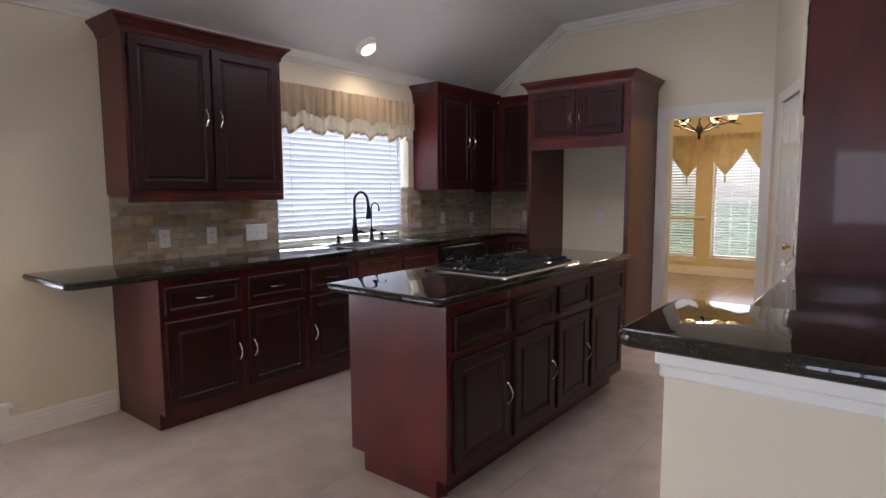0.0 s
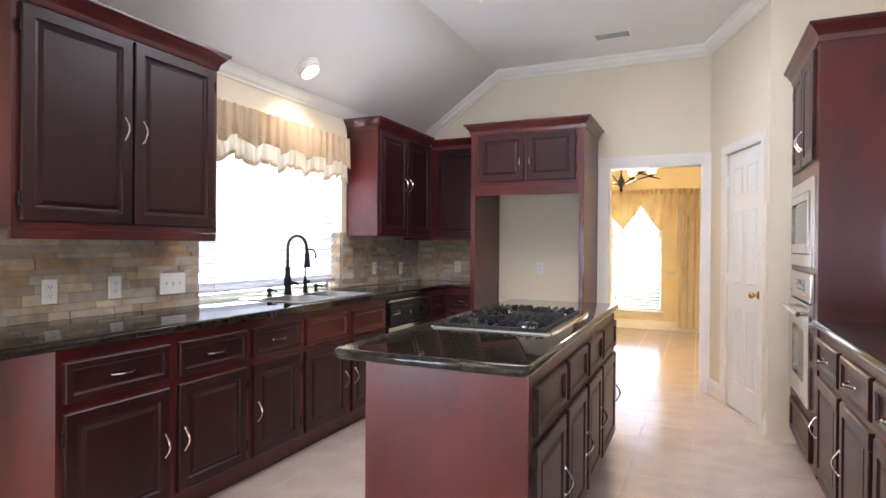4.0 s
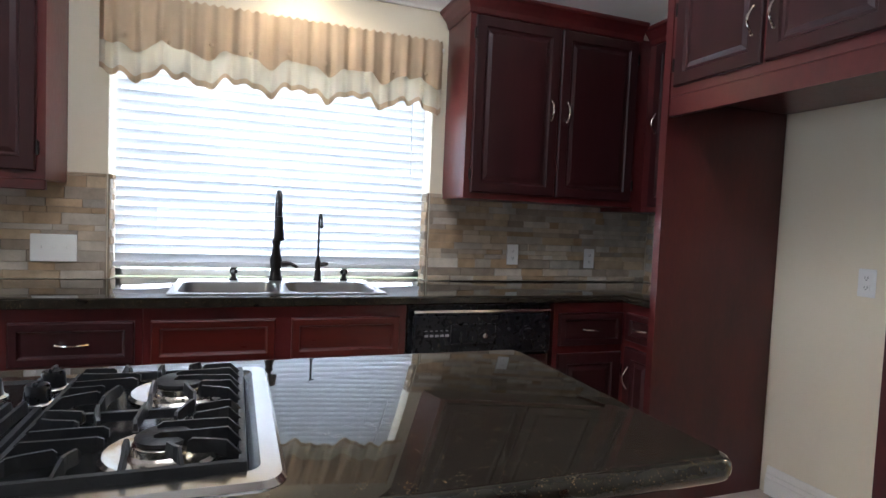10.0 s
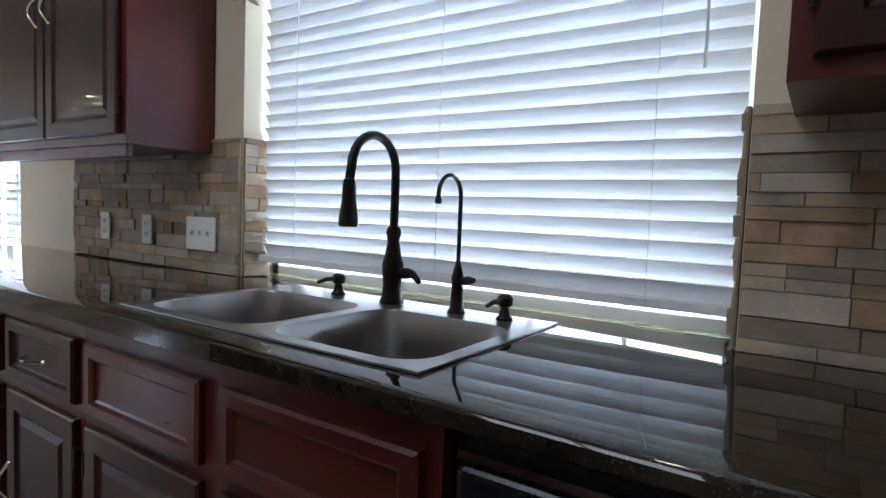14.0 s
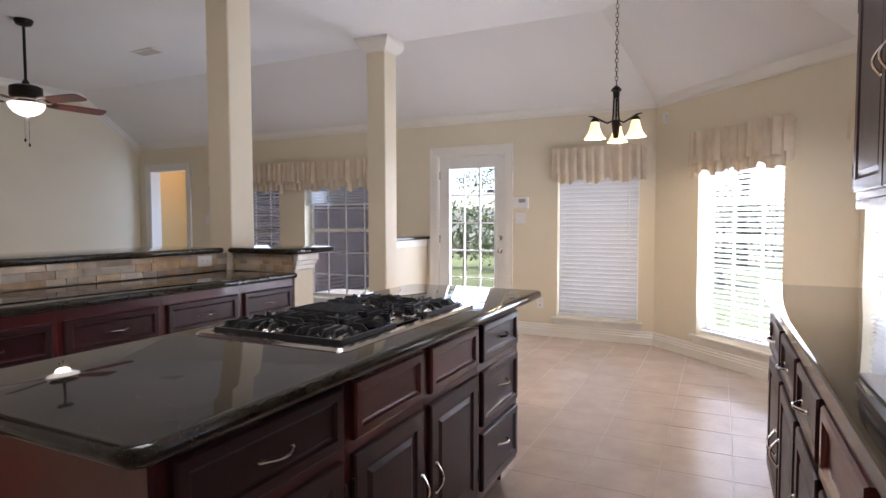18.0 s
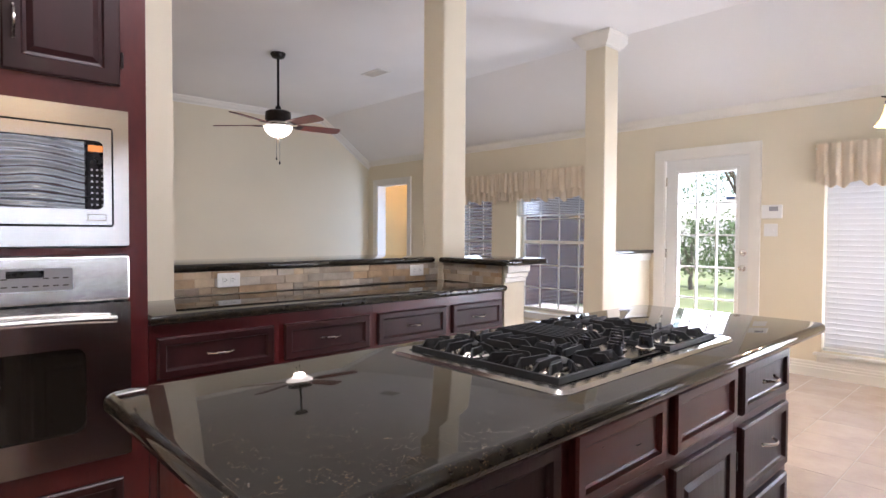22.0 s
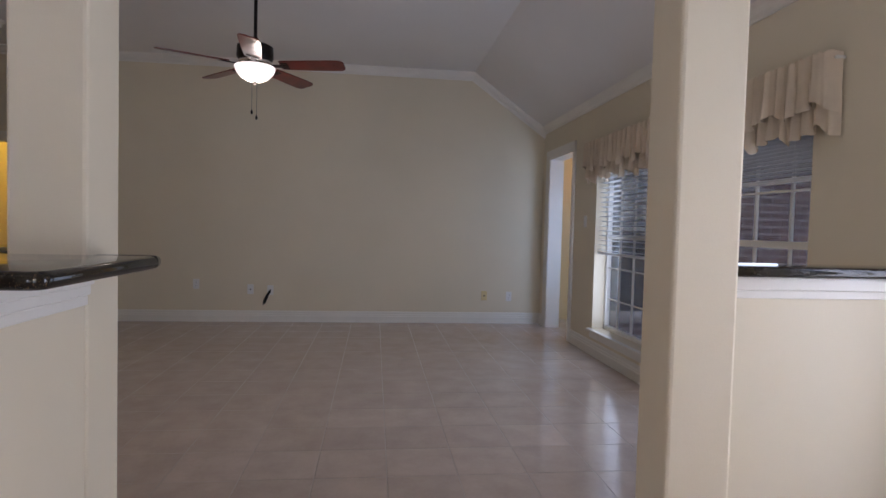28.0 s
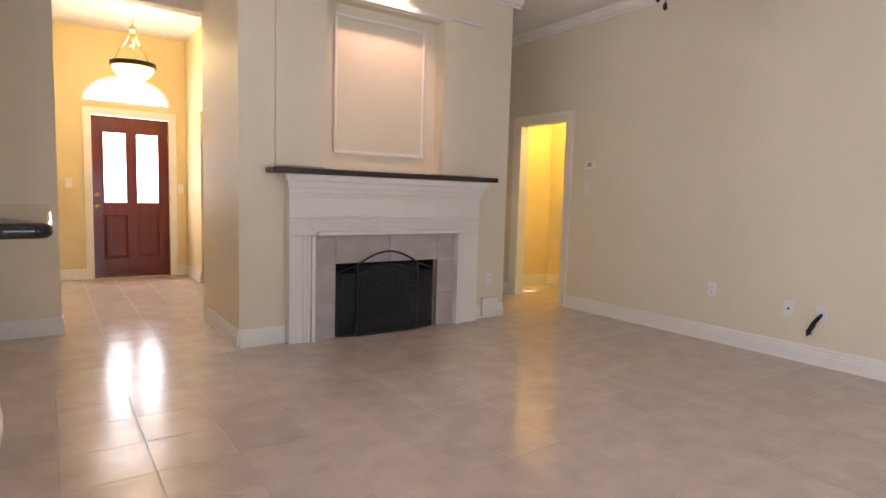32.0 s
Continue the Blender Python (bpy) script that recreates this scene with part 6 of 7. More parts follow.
for i in range(len(lo)):
    j = (i + 1) % len(lo)
    bm.faces.new((lo[i], lo[j], hi[j], hi[i]))
p = part("pane", bm, M_FROST, fl)
p.visible_shadow = False
bm = B()
# spandrels that make the opening an arch
for s in (0, 1):
    pts = arcp[:13] if s == 0 else arcp[12:]
    cor = (2.44, 2.63) if s == 0 else (3.43, 2.63)
    for (xa, za), (xb, zb) in zip(pts, pts[1:]):
        for y0, y1 in ((7.982, 8.12),):
            v = [bm.verts.new(q) for q in ((xa, y0, za), (xb, y0, zb), (xb, y0, 2.63), (xa, y0, 2.63), (xa, y1, za), (xb, y1, zb), (xb, y1, 2.63), (xa, y1, 2.63))]
            for q in ((0, 1, 2, 3), (7, 6, 5, 4), (0, 4, 5, 1)):
                bm.faces.new([v[i] for i in q])
solid("wall_fanlight_spandrel", bm, M_YELLOW, "yellow painted wall round the fanlight", "wall")

# bedroom hall door seen through the side opening and the hall opening
d4 = tagged(new("door_4"), "white panel door standing in the side hall", "door", "", "structure")
DM = facing((5.62, -3.17, 0.012), (0, 1, 0)) @ Matrix.Translation((-0.8, 0, 0))
bm = B()
paneled(bm, DM, 0.76, 2.0, 0.03, [(0.11, 0.345, 0.2, 0.8), (0.415, 0.65, 0.2, 0.8), (0.11, 0.345, 0.98, 1.85), (0.415, 0.65, 0.98, 1.85)])
part("slab", bm, M_DOOR, d4)
knob(d4, DM @ Matrix.Translation((0.07, 0.93, 0)), M_BRASS, label="brass knob")
casing("door_casing_hall", -4.10, -3.45, 2.03, facing((7.75, 0, 0), (-1, 0, 0)), 0.075)
part("slab", box(B(), 7.742, 7.748, 3.455, 4.095, 0.01, 2.025), M_DOOR, tagged(new("door_6"), "white door closed in the yellow hall", "door", "", "structure"))
casing("door_casing_corner", -6.56, -5.86, 2.03, facing((0, 4.96, 0), (0, -1, 0)) @ Matrix.Scale(-1, 4, (1, 0, 0)))
d5 = tagged(new("door_5"), "white panel door closed beside the chimney breast", "door", "", "structure")
DM = facing((5.87, 4.956, 0.012), (0, -1, 0))
bm = B()
paneled(bm, DM, 0.68, 2.0, 0.004, [(0.10, 0.31, 0.2, 0.8), (0.37, 0.58, 0.2, 0.8), (0.10, 0.31, 0.98, 1.85), (0.37, 0.58, 0.98, 1.85)])
part("slab", bm, M_DOOR, d5)
knob(d5, DM @ Matrix.Translation((0.06, 0.93, 0)), M_BRASS, label="brass knob")

# ---- lamps ----


def shade_up(bm, at, s=1.0):
    lathe(bm, [(0.030 * s, 0.0), (0.036 * s, -0.02 * s), (0.044 * s, -0.06 * s), (0.062 * s, -0.11 * s), (0.088 * s, -0.145 * s), (0.092 * s, -0.15 * s), (0.086 * s, -0.147 * s), (0.058 * s, -0.108 * s), (0.040 * s, -0.06 * s), (0.032 * s, -0.02 * s)], at, 20)


def chain(bm, x, y, z0, z1):
    n = max(2, int((z1 - z0) / 0.034))
    for i in range(n):
        z = z0 + (z1 - z0) * (i + 0.5) / n
        u, v = ((1, 0, 0), (0, 0, 1)) if i % 2 else ((0, 1, 0), (0, 0, 1))
        h = (z1 - z0) / n * 0.62
        pts = [Vector((x, y, z)) + Vector(u) * 0.011 * math.cos(2 * math.pi * k / 8) + Vector(v) * h * math.sin(2 * math.pi * k / 8) for k in range(9)]
        tube(bm, pts, 0.0024, 5, False)


CHX, CHY = -0.785, -0.50
ch = thing("breakfast_chandelier", (CHX, CHY, TOP), "dark bronze three-light chandelier with frosted bell shades", "chandelier")
bm = B()
lathe(bm, [(0.065, TOP), (0.065, TOP - 0.01), (0.05, TOP - 0.03), (0.012, TOP - 0.04)], (CHX, CHY, 0), 20)
part("canopy", bm, M_BRONZE, ch, smooth=True)
bm = B()
chain(bm, CHX, CHY, 2.295, TOP - 0.035)
part("chain", bm, M_BRONZE, ch)
bm = B()
lathe(bm, [(0.0, 2.295), (0.012, 2.290), (0.022, 2.280), (0.038, 2.265), (0.040, 2.250), (0.026, 2.245), (0.024, 2.205), (0.020, 2.195)], (CHX, CHY, 0), 16)
part("neck", bm, M_BRONZE, ch, smooth=True)
for k in range(3):
    a = radians(35 + 120 * k)
    u = Vector((math.cos(a), math.sin(a), 0))
    c = Vector((CHX, CHY, 0))
    bm = B()
    tube(bm, [c + u * r + Vector((0, 0, z)) for r, z in ((0.016, 2.235), (0.020, 2.145), (0.022, 2.065), (0.03, 2.020), (0.07, 2.000), (0.12, 2.020), (0.18, 2.045), (0.225, 2.050))], [0.007] * 7 + [0.004], 7)
    part("arm", bm, M_BRONZE, ch, "curved bronze arm", True)
    bm = B()
    e = c + u * 0.172 + Vector((0, 0, 2.040))
    lathe(bm, [(0.006, 0.0), (0.02, -0.004), (0.032, -0.02), (0.034, -0.035), (0.0, -0.036)], e, 14)
    cu = part("socket_cup", bm, M_BRONZE, ch, smooth=True)
    bm = B()
    shade_up(bm, e - Vector((0, 0, 0.03)), 0.88)
    sh = part("shade", bm, M_SHADE, cu, "glowing frosted glass bell shade", True)
    lamp("chandelier_bulb", "POINT", e - Vector((0, 0, 0.13)), 5.0, (1.0, 0.78, 0.48), 0.03)
bm = B()
lathe(bm, [(0.0, 1.980), (0.02, 1.89), (0.034, 2.005), (0.03, 2.025), (0.012, 2.035)], (CHX, CHY, 0), 14)
part("hub", bm, M_BRONZE, ch, smooth=True)

FX, FY = 4.113, 1.076
fan = thing("ceiling_fan", (FX, FY, TOP), "dark ceiling fan with five reddish blades and lit bowl", "ceiling fan")
bm = B()
lathe(bm, [(0.075, TOP), (0.075, TOP - 0.015), (0.06, TOP - 0.045), (0.02, TOP - 0.06)], (FX, FY, 0), 20)
part("canopy", bm, M_BRONZE, fan, smooth=True)
bm = B()
tube(bm, [(FX, FY, TOP - 0.05), (FX, FY, 2.47)], 0.0125, 10)
part("downrod", bm, M_BRONZE, fan, smooth=True)
bm = B()
lathe(bm, [(0.018, 2.52), (0.028, 2.50), (0.032, 2.475), (0.10, 2.468), (0.127, 2.452), (0.130, 2.375), (0.115, 2.35), (0.095, 2.34), (0.10, 2.315), (0.10, 2.302), (0.06, 2.30)], (FX, FY, 0), 28)
part("motor", bm, M_BRONZE, fan, "dark bronze motor housing", True)
bm = B()
lathe(bm, [(0.10, 2.348), (0.118, 2.345), (0.121, 2.335), (0.118, 2.325), (0.10, 2.322)], (FX, FY, 0), 28)
part("motor_band", bm, M_CHROME, fan, "polished band", True)
bm = B()
lathe(bm, [(0.142, 2.308), (0.144, 2.300), (0.132, 2.265), (0.10, 2.228), (0.055, 2.205), (0.0, 2.199)], (FX, FY, 0), 28)
part("light_bowl", bm, M_BOWL, fan, "lit frosted glass bowl", True)
bm = B()
lathe(bm, [(0.012, 2.20), (0.014, 2.189), (0.006, 2.179), (0.0, 2.178)], (FX, FY, 0), 10)
part("finial", bm, M_BRONZE, fan, smooth=True)
for dx, z in ((0.02, 1.98), (-0.015, 1.94)):
    bm = B()
    tube(bm, [(FX, FY + dx, 2.20), (FX, FY + dx, z)], 0.0016, 4)
    lathe(bm, [(0.002, 0.02), (0.008, 0.008), (0.009, -0.008), (0.0, -0.018)], (FX, FY + dx, z), 8)
    part("pull_chain", bm, M_BRONZE, fan)
for k in range(5):
    a = radians(188 + 72 * k)
    m = Matrix.Translation((FX, FY, 2.322)) @ Matrix.Rotation(a, 4, "Z") @ Matrix.Rotation(radians(-12), 4, "X")
    bm = B()
    n = 12
    prof = [(0.19, 0.055), (0.24, 0.062), (0.40, 0.068), (0.56, 0.072), (0.63, 0.070), (0.655, 0.055), (0.662, 0.03)]
    out = [(x, y) for x, y in prof] + [(x, -y) for x, y in reversed(prof)]
    lo = [bm.verts.new(m @ Vector((x, y, -0.004))) for x, y in out]
    hi = [bm.verts.new(m @ Vector((x, y, 0.004))) for x, y in out]
    bm.faces.new(lo[::-1])
    bm.faces.new(hi)
    for i in range(len(out)):
        j = (i + 1) % len(out)
        bm.faces.new((lo[i], lo[j], hi[j], hi[i]))
    bl = part("blade", bm, M_REDDOOR, fan, "reddish wooden blade")
    bm = B()
    box(bm, 0.10, 0.24, -0.018, 0.018, -0.012, -0.004, bevel=0.003, m=m)
    box(bm, 0.20, 0.25, -0.045, 0.045, -0.010, -0.004, bevel=0.003, m=m)
    part("bracket", bm, M_BRONZE, bl)
lamp("fan_bulb", "POINT", (FX, FY, 2.17), 3.6, (1.0, 0.87, 0.68), 0.06)

PX, PY = 2.83, 6.4
pe = thing("foyer_pendant", (PX, PY, 3.1), "bronze foyer pendant with lit alabaster bowl on chain", "pendant lamp")
bm = B()
lathe(bm, [(0.06, 3.1), (0.06, 3.09), (0.02, 3.06)], (PX, PY, 0), 16)
part("canopy", bm, M_BRONZE, pe, smooth=True)
bm = B()
chain(bm, PX, PY, 2.80, 3.07)
part("chain", bm, M_BRASS, pe)
bm = B()
lathe(bm, [(0.0, 2.82), (0.03, 2.80), (0.045, 2.76), (0.02, 2.74), (0.014, 2.62), (0.03, 2.60), (0.0, 2.58)], (PX, PY, 0), 16)
part("stem", bm, M_BRASS, pe, smooth=True)
for k in range(3):
    a = radians(30 + 120 * k)
    u = Vector((math.cos(a), math.sin(a), 0))
    bm = B()
    tube(bm, [Vector((PX, PY, z)) + u * r for r, z in ((0.02, 2.76), (0.06, 2.66), (0.15, 2.55), (0.205, 2.43))], 0.006, 6)
    part("arm", bm, M_BRASS, pe, smooth=True)
bm = B()
lathe(bm, [(0.20, 2.44), (0.215, 2.44), (0.215, 2.40), (0.20, 2.395)], (PX, PY, 0), 28)
part("band", bm, M_BRONZE, pe, "bronze band", True)
bm = B()
lathe(bm, [(0.20, 2.40), (0.185, 2.35), (0.14, 2.30), (0.07, 2.275), (0, 2.27)], (PX, PY, 0), 28)
part("bowl", bm, M_SHADE, pe, "lit alabaster bowl", True)
lamp("foyer_bulb", "POINT", (PX, PY, 2.62), 14, (1.0, 0.74, 0.34), 0.08)

DCX, DCY = -0.39, 6.5
dc = thing("dining_chandelier", (DCX, DCY, 2.75), "dark iron dining chandelier with upward frosted shades", "chandelier")
bm = B()
chain(bm, DCX, DCY, 2.42, 2.75)
part("chain", bm, M_BRONZE, dc)
bm = B()
lathe(bm, [(0.0, 2.43), (0.020, 2.41), (0.026, 2.36), (0.012, 2.33), (0.010, 2.10), (0.022, 2.06), (0.040, 2.02), (0.034, 1.98), (0.014, 1.95), (0.018, 1.925), (0.008, 1.90), (0.0, 1.895)], (DCX, DCY, 0), 14)
part("stem", bm, M_BRONZE, dc, "turned bronze stem with finial", True)
for k in range(6):
    a = radians(60 * k + 15)
    u = Vector((math.cos(a), math.sin(a), 0))
    c = Vector((DCX, DCY, 0))
    bm = B()
    tube(bm, [c + u * r + Vector((0, 0, z)) for r, z in ((0.02, 1.985), (0.10, 2.005), (0.20, 2.05), (0.30, 2.075), (0.37, 2.06), (0.42, 2.045))], [0.008, 0.008, 0.0075, 0.007, 0.006, 0.004], 6)
    tube(bm, [c + u * r + Vector((0, 0, z)) for r, z in ((0.015, 2.34), (0.06, 2.30), (0.13, 2.20), (0.21, 2.12), (0.30, 2.078))], 0.005, 6)
    ar = part("arm", bm, M_BRONZE, dc, "double curved bronze arm", True)
    bm = B()
    e = c + u * 0.33 + Vector((0, 0, 2.085))
    lathe(bm, [(0.012, -0.012), (0.034, 0.0), (0.036, 0.012), (0.020, 0.016)], e, 14)
    part("cup", bm, M_BRONZE, ar, smooth=True)
    bm = B()
    lathe(bm, [(0.030, 0.014), (0.046, 0.03), (0.054, 0.08), (0.072, 0.125), (0.086, 0.14), (0.082, 0.14), (0.068, 0.125), (0.049, 0.08), (0.038, 0.03)], e, 16)
    part("shade", bm, M_SHADE, ar, "glowing frosted bell shade", True)
lamp("dining_bulb", "POINT", (-0.39, 6.5, 2.30), 34, (1.0, 0.76, 0.44), 0.12)
lamp("hall_bulb", "POINT", (7.3, 4.4, 2.35), 9, (1.0, 0.74, 0.15), 0.08)
# orange fill lamp without a fixture, added to warm the side hall walls
lamp("side_hall_bulb", "POINT", (6.3, -2.7, 2.3), 3.2, (1.0, 0.55, 0.22), 0.08)

# kitchen light box, can light, fireplace spot
lb = thing("ceiling_light_box", (-0.43, 3.01, TOP), "recessed ceiling light box with two bright panels", "ceiling light")
bm = B()
for b in ((LB[0] - 0.10, LB[1] + 0.10, LB[2] - 0.10, LB[2]), (LB[0] - 0.10, LB[1] + 0.10, LB[3], LB[3] + 0.10), (LB[0] - 0.10, LB[0], LB[2], LB[3]), (LB[1], LB[1] + 0.10, LB[2], LB[3])):
    box(bm, *b, TOP - 0.022, TOP - 0.001, bevel=0.006)
for b in ((LB[0] - 0.12, LB[1] + 0.12, LB[2] - 0.12, LB[2] - 0.10), (LB[0] - 0.12, LB[1] + 0.12, LB[3] + 0.10, LB[3] + 0.12), (LB[0] - 0.12, LB[0] - 0.10, LB[2] - 0.1, LB[3] + 0.1), (LB[1] + 0.10, LB[1] + 0.12, LB[2] - 0.1, LB[3] + 0.1)):
    box(bm, *b, TOP - 0.012, TOP - 0.001, bevel=0.003)
part("frame", bm, M_TRIM, lb, "white moulded frame")
part("divider", abox(LB[0], LB[1], 3.00, 3.04, TOP - 0.018, TOP + 0.03, bevel=0.004), M_TRIM, lb)
part("housing", abox(LB[0] - 0.02, LB[1] + 0.02, LB[2] - 0.02, LB[3] + 0.02, TOP + 0.085, TOP + 0.2), M_CEIL, lb)
for y0, y1 in ((LB[2] + 0.005, 2.998), (3.042, LB[3] - 0.005)):
    part("diffuser", abox(LB[0] + 0.005, LB[1] - 0.005, y0, y1, TOP + 0.02, TOP + 0.028), M_PANEL, lb, "glowing white diffuser")

cl = thing("can_light", (-2.15, 3.10, 2.52), "round white surface can light on the sloped ceiling", "ceiling light")
sl = (Vector((W + SLOPE, 0, TOP)) - Vector((W, 0, LOW))).normalized()
nn = Vector((sl.z, 0, -sl.x))
cpos = Vector((-2.15, 3.10, LOW + (-2.15 - W) / SLOPE * (TOP - LOW)))
cm = Matrix.Translation(cpos) @ nn.to_track_quat("Z", "Y").to_matrix().to_4x4()
bm = B()
lathe(bm, [(0.095, 0), (0.095, 0.008), (0.085, 0.012), (0.08, 0.045), (0.066, 0.05), (0.064, 0.04)], m=cm, seg=24)
part("trim_ring", bm, M_TRIM, cl, "white trim ring", True)
bm = B()
lathe(bm, [(0.064, 0.040), (0.05, 0.047), (0, 0.05)], m=cm, seg=24)
part("lens", bm, M_CAN, cl, "lit lens", True)
lamp("can_bulb", "SPOT", cpos + nn * 0.08, 6, (1.0, 0.80, 0.55), 0.05, cpos + nn * 0.5 + Vector((-0.25, 0.2, -1.0)), spot=130)
fsx = thing("fireplace_spot", (4.38, 3.55, TOP), "small recessed ceiling spot over the fireplace", "ceiling light")
bm = B()
lathe(bm, [(0.08, TOP), (0.08, TOP - 0.008), (0.06, TOP - 0.010), (0.055, TOP - 0.002)], (4.38, 3.55, 0), 20)
part("trim_ring", bm, M_TRIM, fsx, smooth=True)
lamp("fireplace_bulb", "SPOT", (4.38, 3.55, TOP - 0.03), 11, (1.0, 0.62, 0.42), 0.04, (4.40, 4.0, 2.3), spot=75)

# ---- fireplace ----
fp = thing("fireplace_mantel", (4.439, 3.76, 0), "white painted moulded mantel with dark wooden shelf", "fireplace")
for x0, x1 in ((3.546, 3.746), (5.099, 5.355)):
    bm = B()
    box(bm, x0, x1, 3.775, 3.858, 0, 0.833, bevel=0.004)
    inn = x1 if x0 < 4.2 else x0
    s = -1 if x0 < 4.2 else 1
    for d, t in ((0.0, 0.030), (0.035, 0.020), (0.065, 0.012)):
        a, b = sorted((inn + s * d, inn + s * (d + 0.03)))
        box(bm, a, b, 3.775 - t, 3.776, 0.0, 0.833, bevel=0.003)
    part("leg", bm, M_TRIM, fp, "moulded white leg")
bm = B()
box(bm, 3.546, 5.355, 3.775, 3.858, 0.835, 1.30, bevel=0.003)
for z0, z1, t, e in ((0.835, 0.865, 0.030, -0.22), (0.87, 0.895, 0.020, -0.185), (0.90, 0.925, 0.012, -0.155), (0.935, 0.96, 0.02, 0.0), (0.965, 0.985, 0.012, 0.0), (1.13, 1.16, 0.014, 0.0), (1.16, 1.20, 0.030, 0.012), (1.20, 1.25, 0.050, 0.028), (1.25, 1.30, 0.075, 0.05)):
    part("moulding", abox(3.546 - e, 5.355 + e, 3.775 - t, 3.7735, z0, z1 - 0.001, bevel=0.003), M_TRIM, fp)
part("frieze", bm, M_TRIM, fp, "moulded white frieze")
part("mantel_shelf", abox(3.392, 5.485, 3.665, 3.857, 1.301, 1.342, bevel=0.010, seg=2), M_DARKWOOD, fp, "dark polished wooden shelf")
k = 0
for x0, x1, z0, z1 in ((3.748, 3.935, 0.0, 0.30), (3.748, 3.935, 0.303, 0.60), (4.915, 5.097, 0.0, 0.30), (4.915, 5.097, 0.303, 0.60), (3.748, 3.935, 0.603, 0.833), (3.937, 4.423, 0.603, 0.833), (4.426, 4.912, 0.603, 0.833), (4.915, 5.097, 0.603, 0.833)):
    part("tile", abox(x0, x1, 3.80, 3.858, z0, z1, bevel=0.002), M_FTILE, fp)
fb = thing("firebox", (4.425, 4.1, 0), "black sooty firebox behind the screen", "fireplace")
part("back", abox(3.92, 4.932, 4.24, 4.295, 0.0, 0.62), M_SOOT, fb)
part("side", abox(3.937, 3.950, 3.86, 4.24, 0.0, 0.62), M_SOOT, fb)
part("side", abox(4.899, 4.913, 3.86, 4.24, 0.0, 0.62), M_SOOT, fb)
part("hearth", abox(3.950, 4.899, 3.86, 4.24, 0.002, 0.02), M_SOOT, fb)
fsn = thing("fireplace_screen", (4.425, 3.76, 0), "black wrought iron arched fireplace screen with leaf pattern", "fireplace screen")


def arch_z(x, x0=4.104, x1=4.681, b=0.59, h=0.105):
    u = (x - x0) / (x1 - x0)
    return b + h * math.sin(math.pi * max(0, min(1, u)))


bm = B()
tube(bm, [(4.104 + 0.577 * i / 16, 3.755, arch_z(4.104 + 0.577 * i / 16)) for i in range(17)], 0.008, 6)
tube(bm, [(4.104, 3.755, 0.59), (4.104, 3.755, 0.01), (4.681, 3.755, 0.01), (4.681, 3.755, 0.59)], 0.008, 6)
tube(bm, [(4.104 + 0.577 * i / 12, 3.755, 0.50 + 0.09 * math.sin(math.pi * i / 12)) for i in range(13)], 0.006, 6)
part("centre_frame", bm, M_IRON, fsn)
for x0, x1, y1 in ((4.104, 3.946, 3.79), (4.681, 4.848, 3.79)):
    bm = B()
    tube(bm, [(x0, 3.755, 0.585), (x0 + (x1 - x0) * 0.5, 3.77, 0.56), (x1, y1, 0.53), (x1, y1, 0.01), (x0, 3.757, 0.012)], 0.007, 6)
    part("side_frame", bm, M_IRON, fsn)
M_MESH = bpy.data.materials.new("screen_mesh")
M_MESH.use_nodes = True
nt = M_MESH.node_tree
tr, ms = nt.nodes.new("ShaderNodeBsdfTransparent"), nt.nodes.new("ShaderNodeMixShader")
nt.nodes["Principled BSDF"].inputs["Base Color"].default_value = (0.012, 0.012, 0.013, 1)
nt.nodes["Principled BSDF"].inputs["Roughness"].default_value = 0.6
ms.inputs[0].default_value = 0.72
nt.links.new(tr.outputs[0], ms.inputs[1])
nt.links.new(nt.nodes["Principled BSDF"].outputs[0], ms.inputs[2])
nt.links.new(ms.outputs[0], nt.nodes["Material Output"].inputs[0])
part("mesh_panel", abox(4.109, 4.676, 3.758, 3.760, 0.015, 0.585), M_MESH, fsn, "fine black wire mesh")
for x0, x1 in ((3.950, 4.099), (4.685, 4.843)):
    part("mesh_panel", abox(x0, x1, 3.775, 3.777, 0.015, 0.52), M_MESH, fsn, "fine black wire mesh")
rnd = random.Random(5)
for i in range(22):
    x, z = 4.141 + 0.50 * rnd.random(), 0.08 + 0.42 * rnd.random()
    a = rnd.uniform(0, 6.28)
    bm = B()
    m = Matrix.Translation((x, 3.750, z)) @ Matrix.Rotation(a, 4, "Y")
    pts = [(-0.024, 0), (-0.010, 0.009), (0.008, 0.008), (0.024, 0), (0.008, -0.008), (-0.010, -0.009)]
    lo = [bm.verts.new(m @ Vector((p, -0.002, q))) for p, q in pts]
    hi = [bm.verts.new(m @ Vector((p, 0.002, q))) for p, q in pts]
    bm.faces.new(lo)
    bm.faces.new(hi[::-1])
    for j in range(6):
        bm.faces.new((lo[j], lo[(j + 1) % 6], hi[(j + 1) % 6], hi[j]))
    part("leaf", bm, M_IRON, fsn)
# picture panel frame in the niche
bm = B()
for b in ((3.97, 4.83, 1.49, 1.515), (3.97, 4.83, 2.565, 2.59), (3.97, 3.995, 1.515, 2.565), (4.805, 4.83, 1.515, 2.565)):
    box(bm, b[0], b[1], 3.942, 3.959, b[2], b[3], bevel=0.005)
solid("niche_panel_molding", bm, M_TRIM, "white applied panel molding in the niche", "trim")
bm = B()
for x0, x1 in ((3.46, NI[0]), (NI[1], 5.36)):
    box(bm, x0 - 0.01, x1 + 0.01, 3.80, 3.86, 2.69, 2.715, bevel=0.004)
box(bm, NI[0] - 0.02, NI[1] + 0.02, 3.80, 3.86, 2.675, 2.715, bevel=0.004)
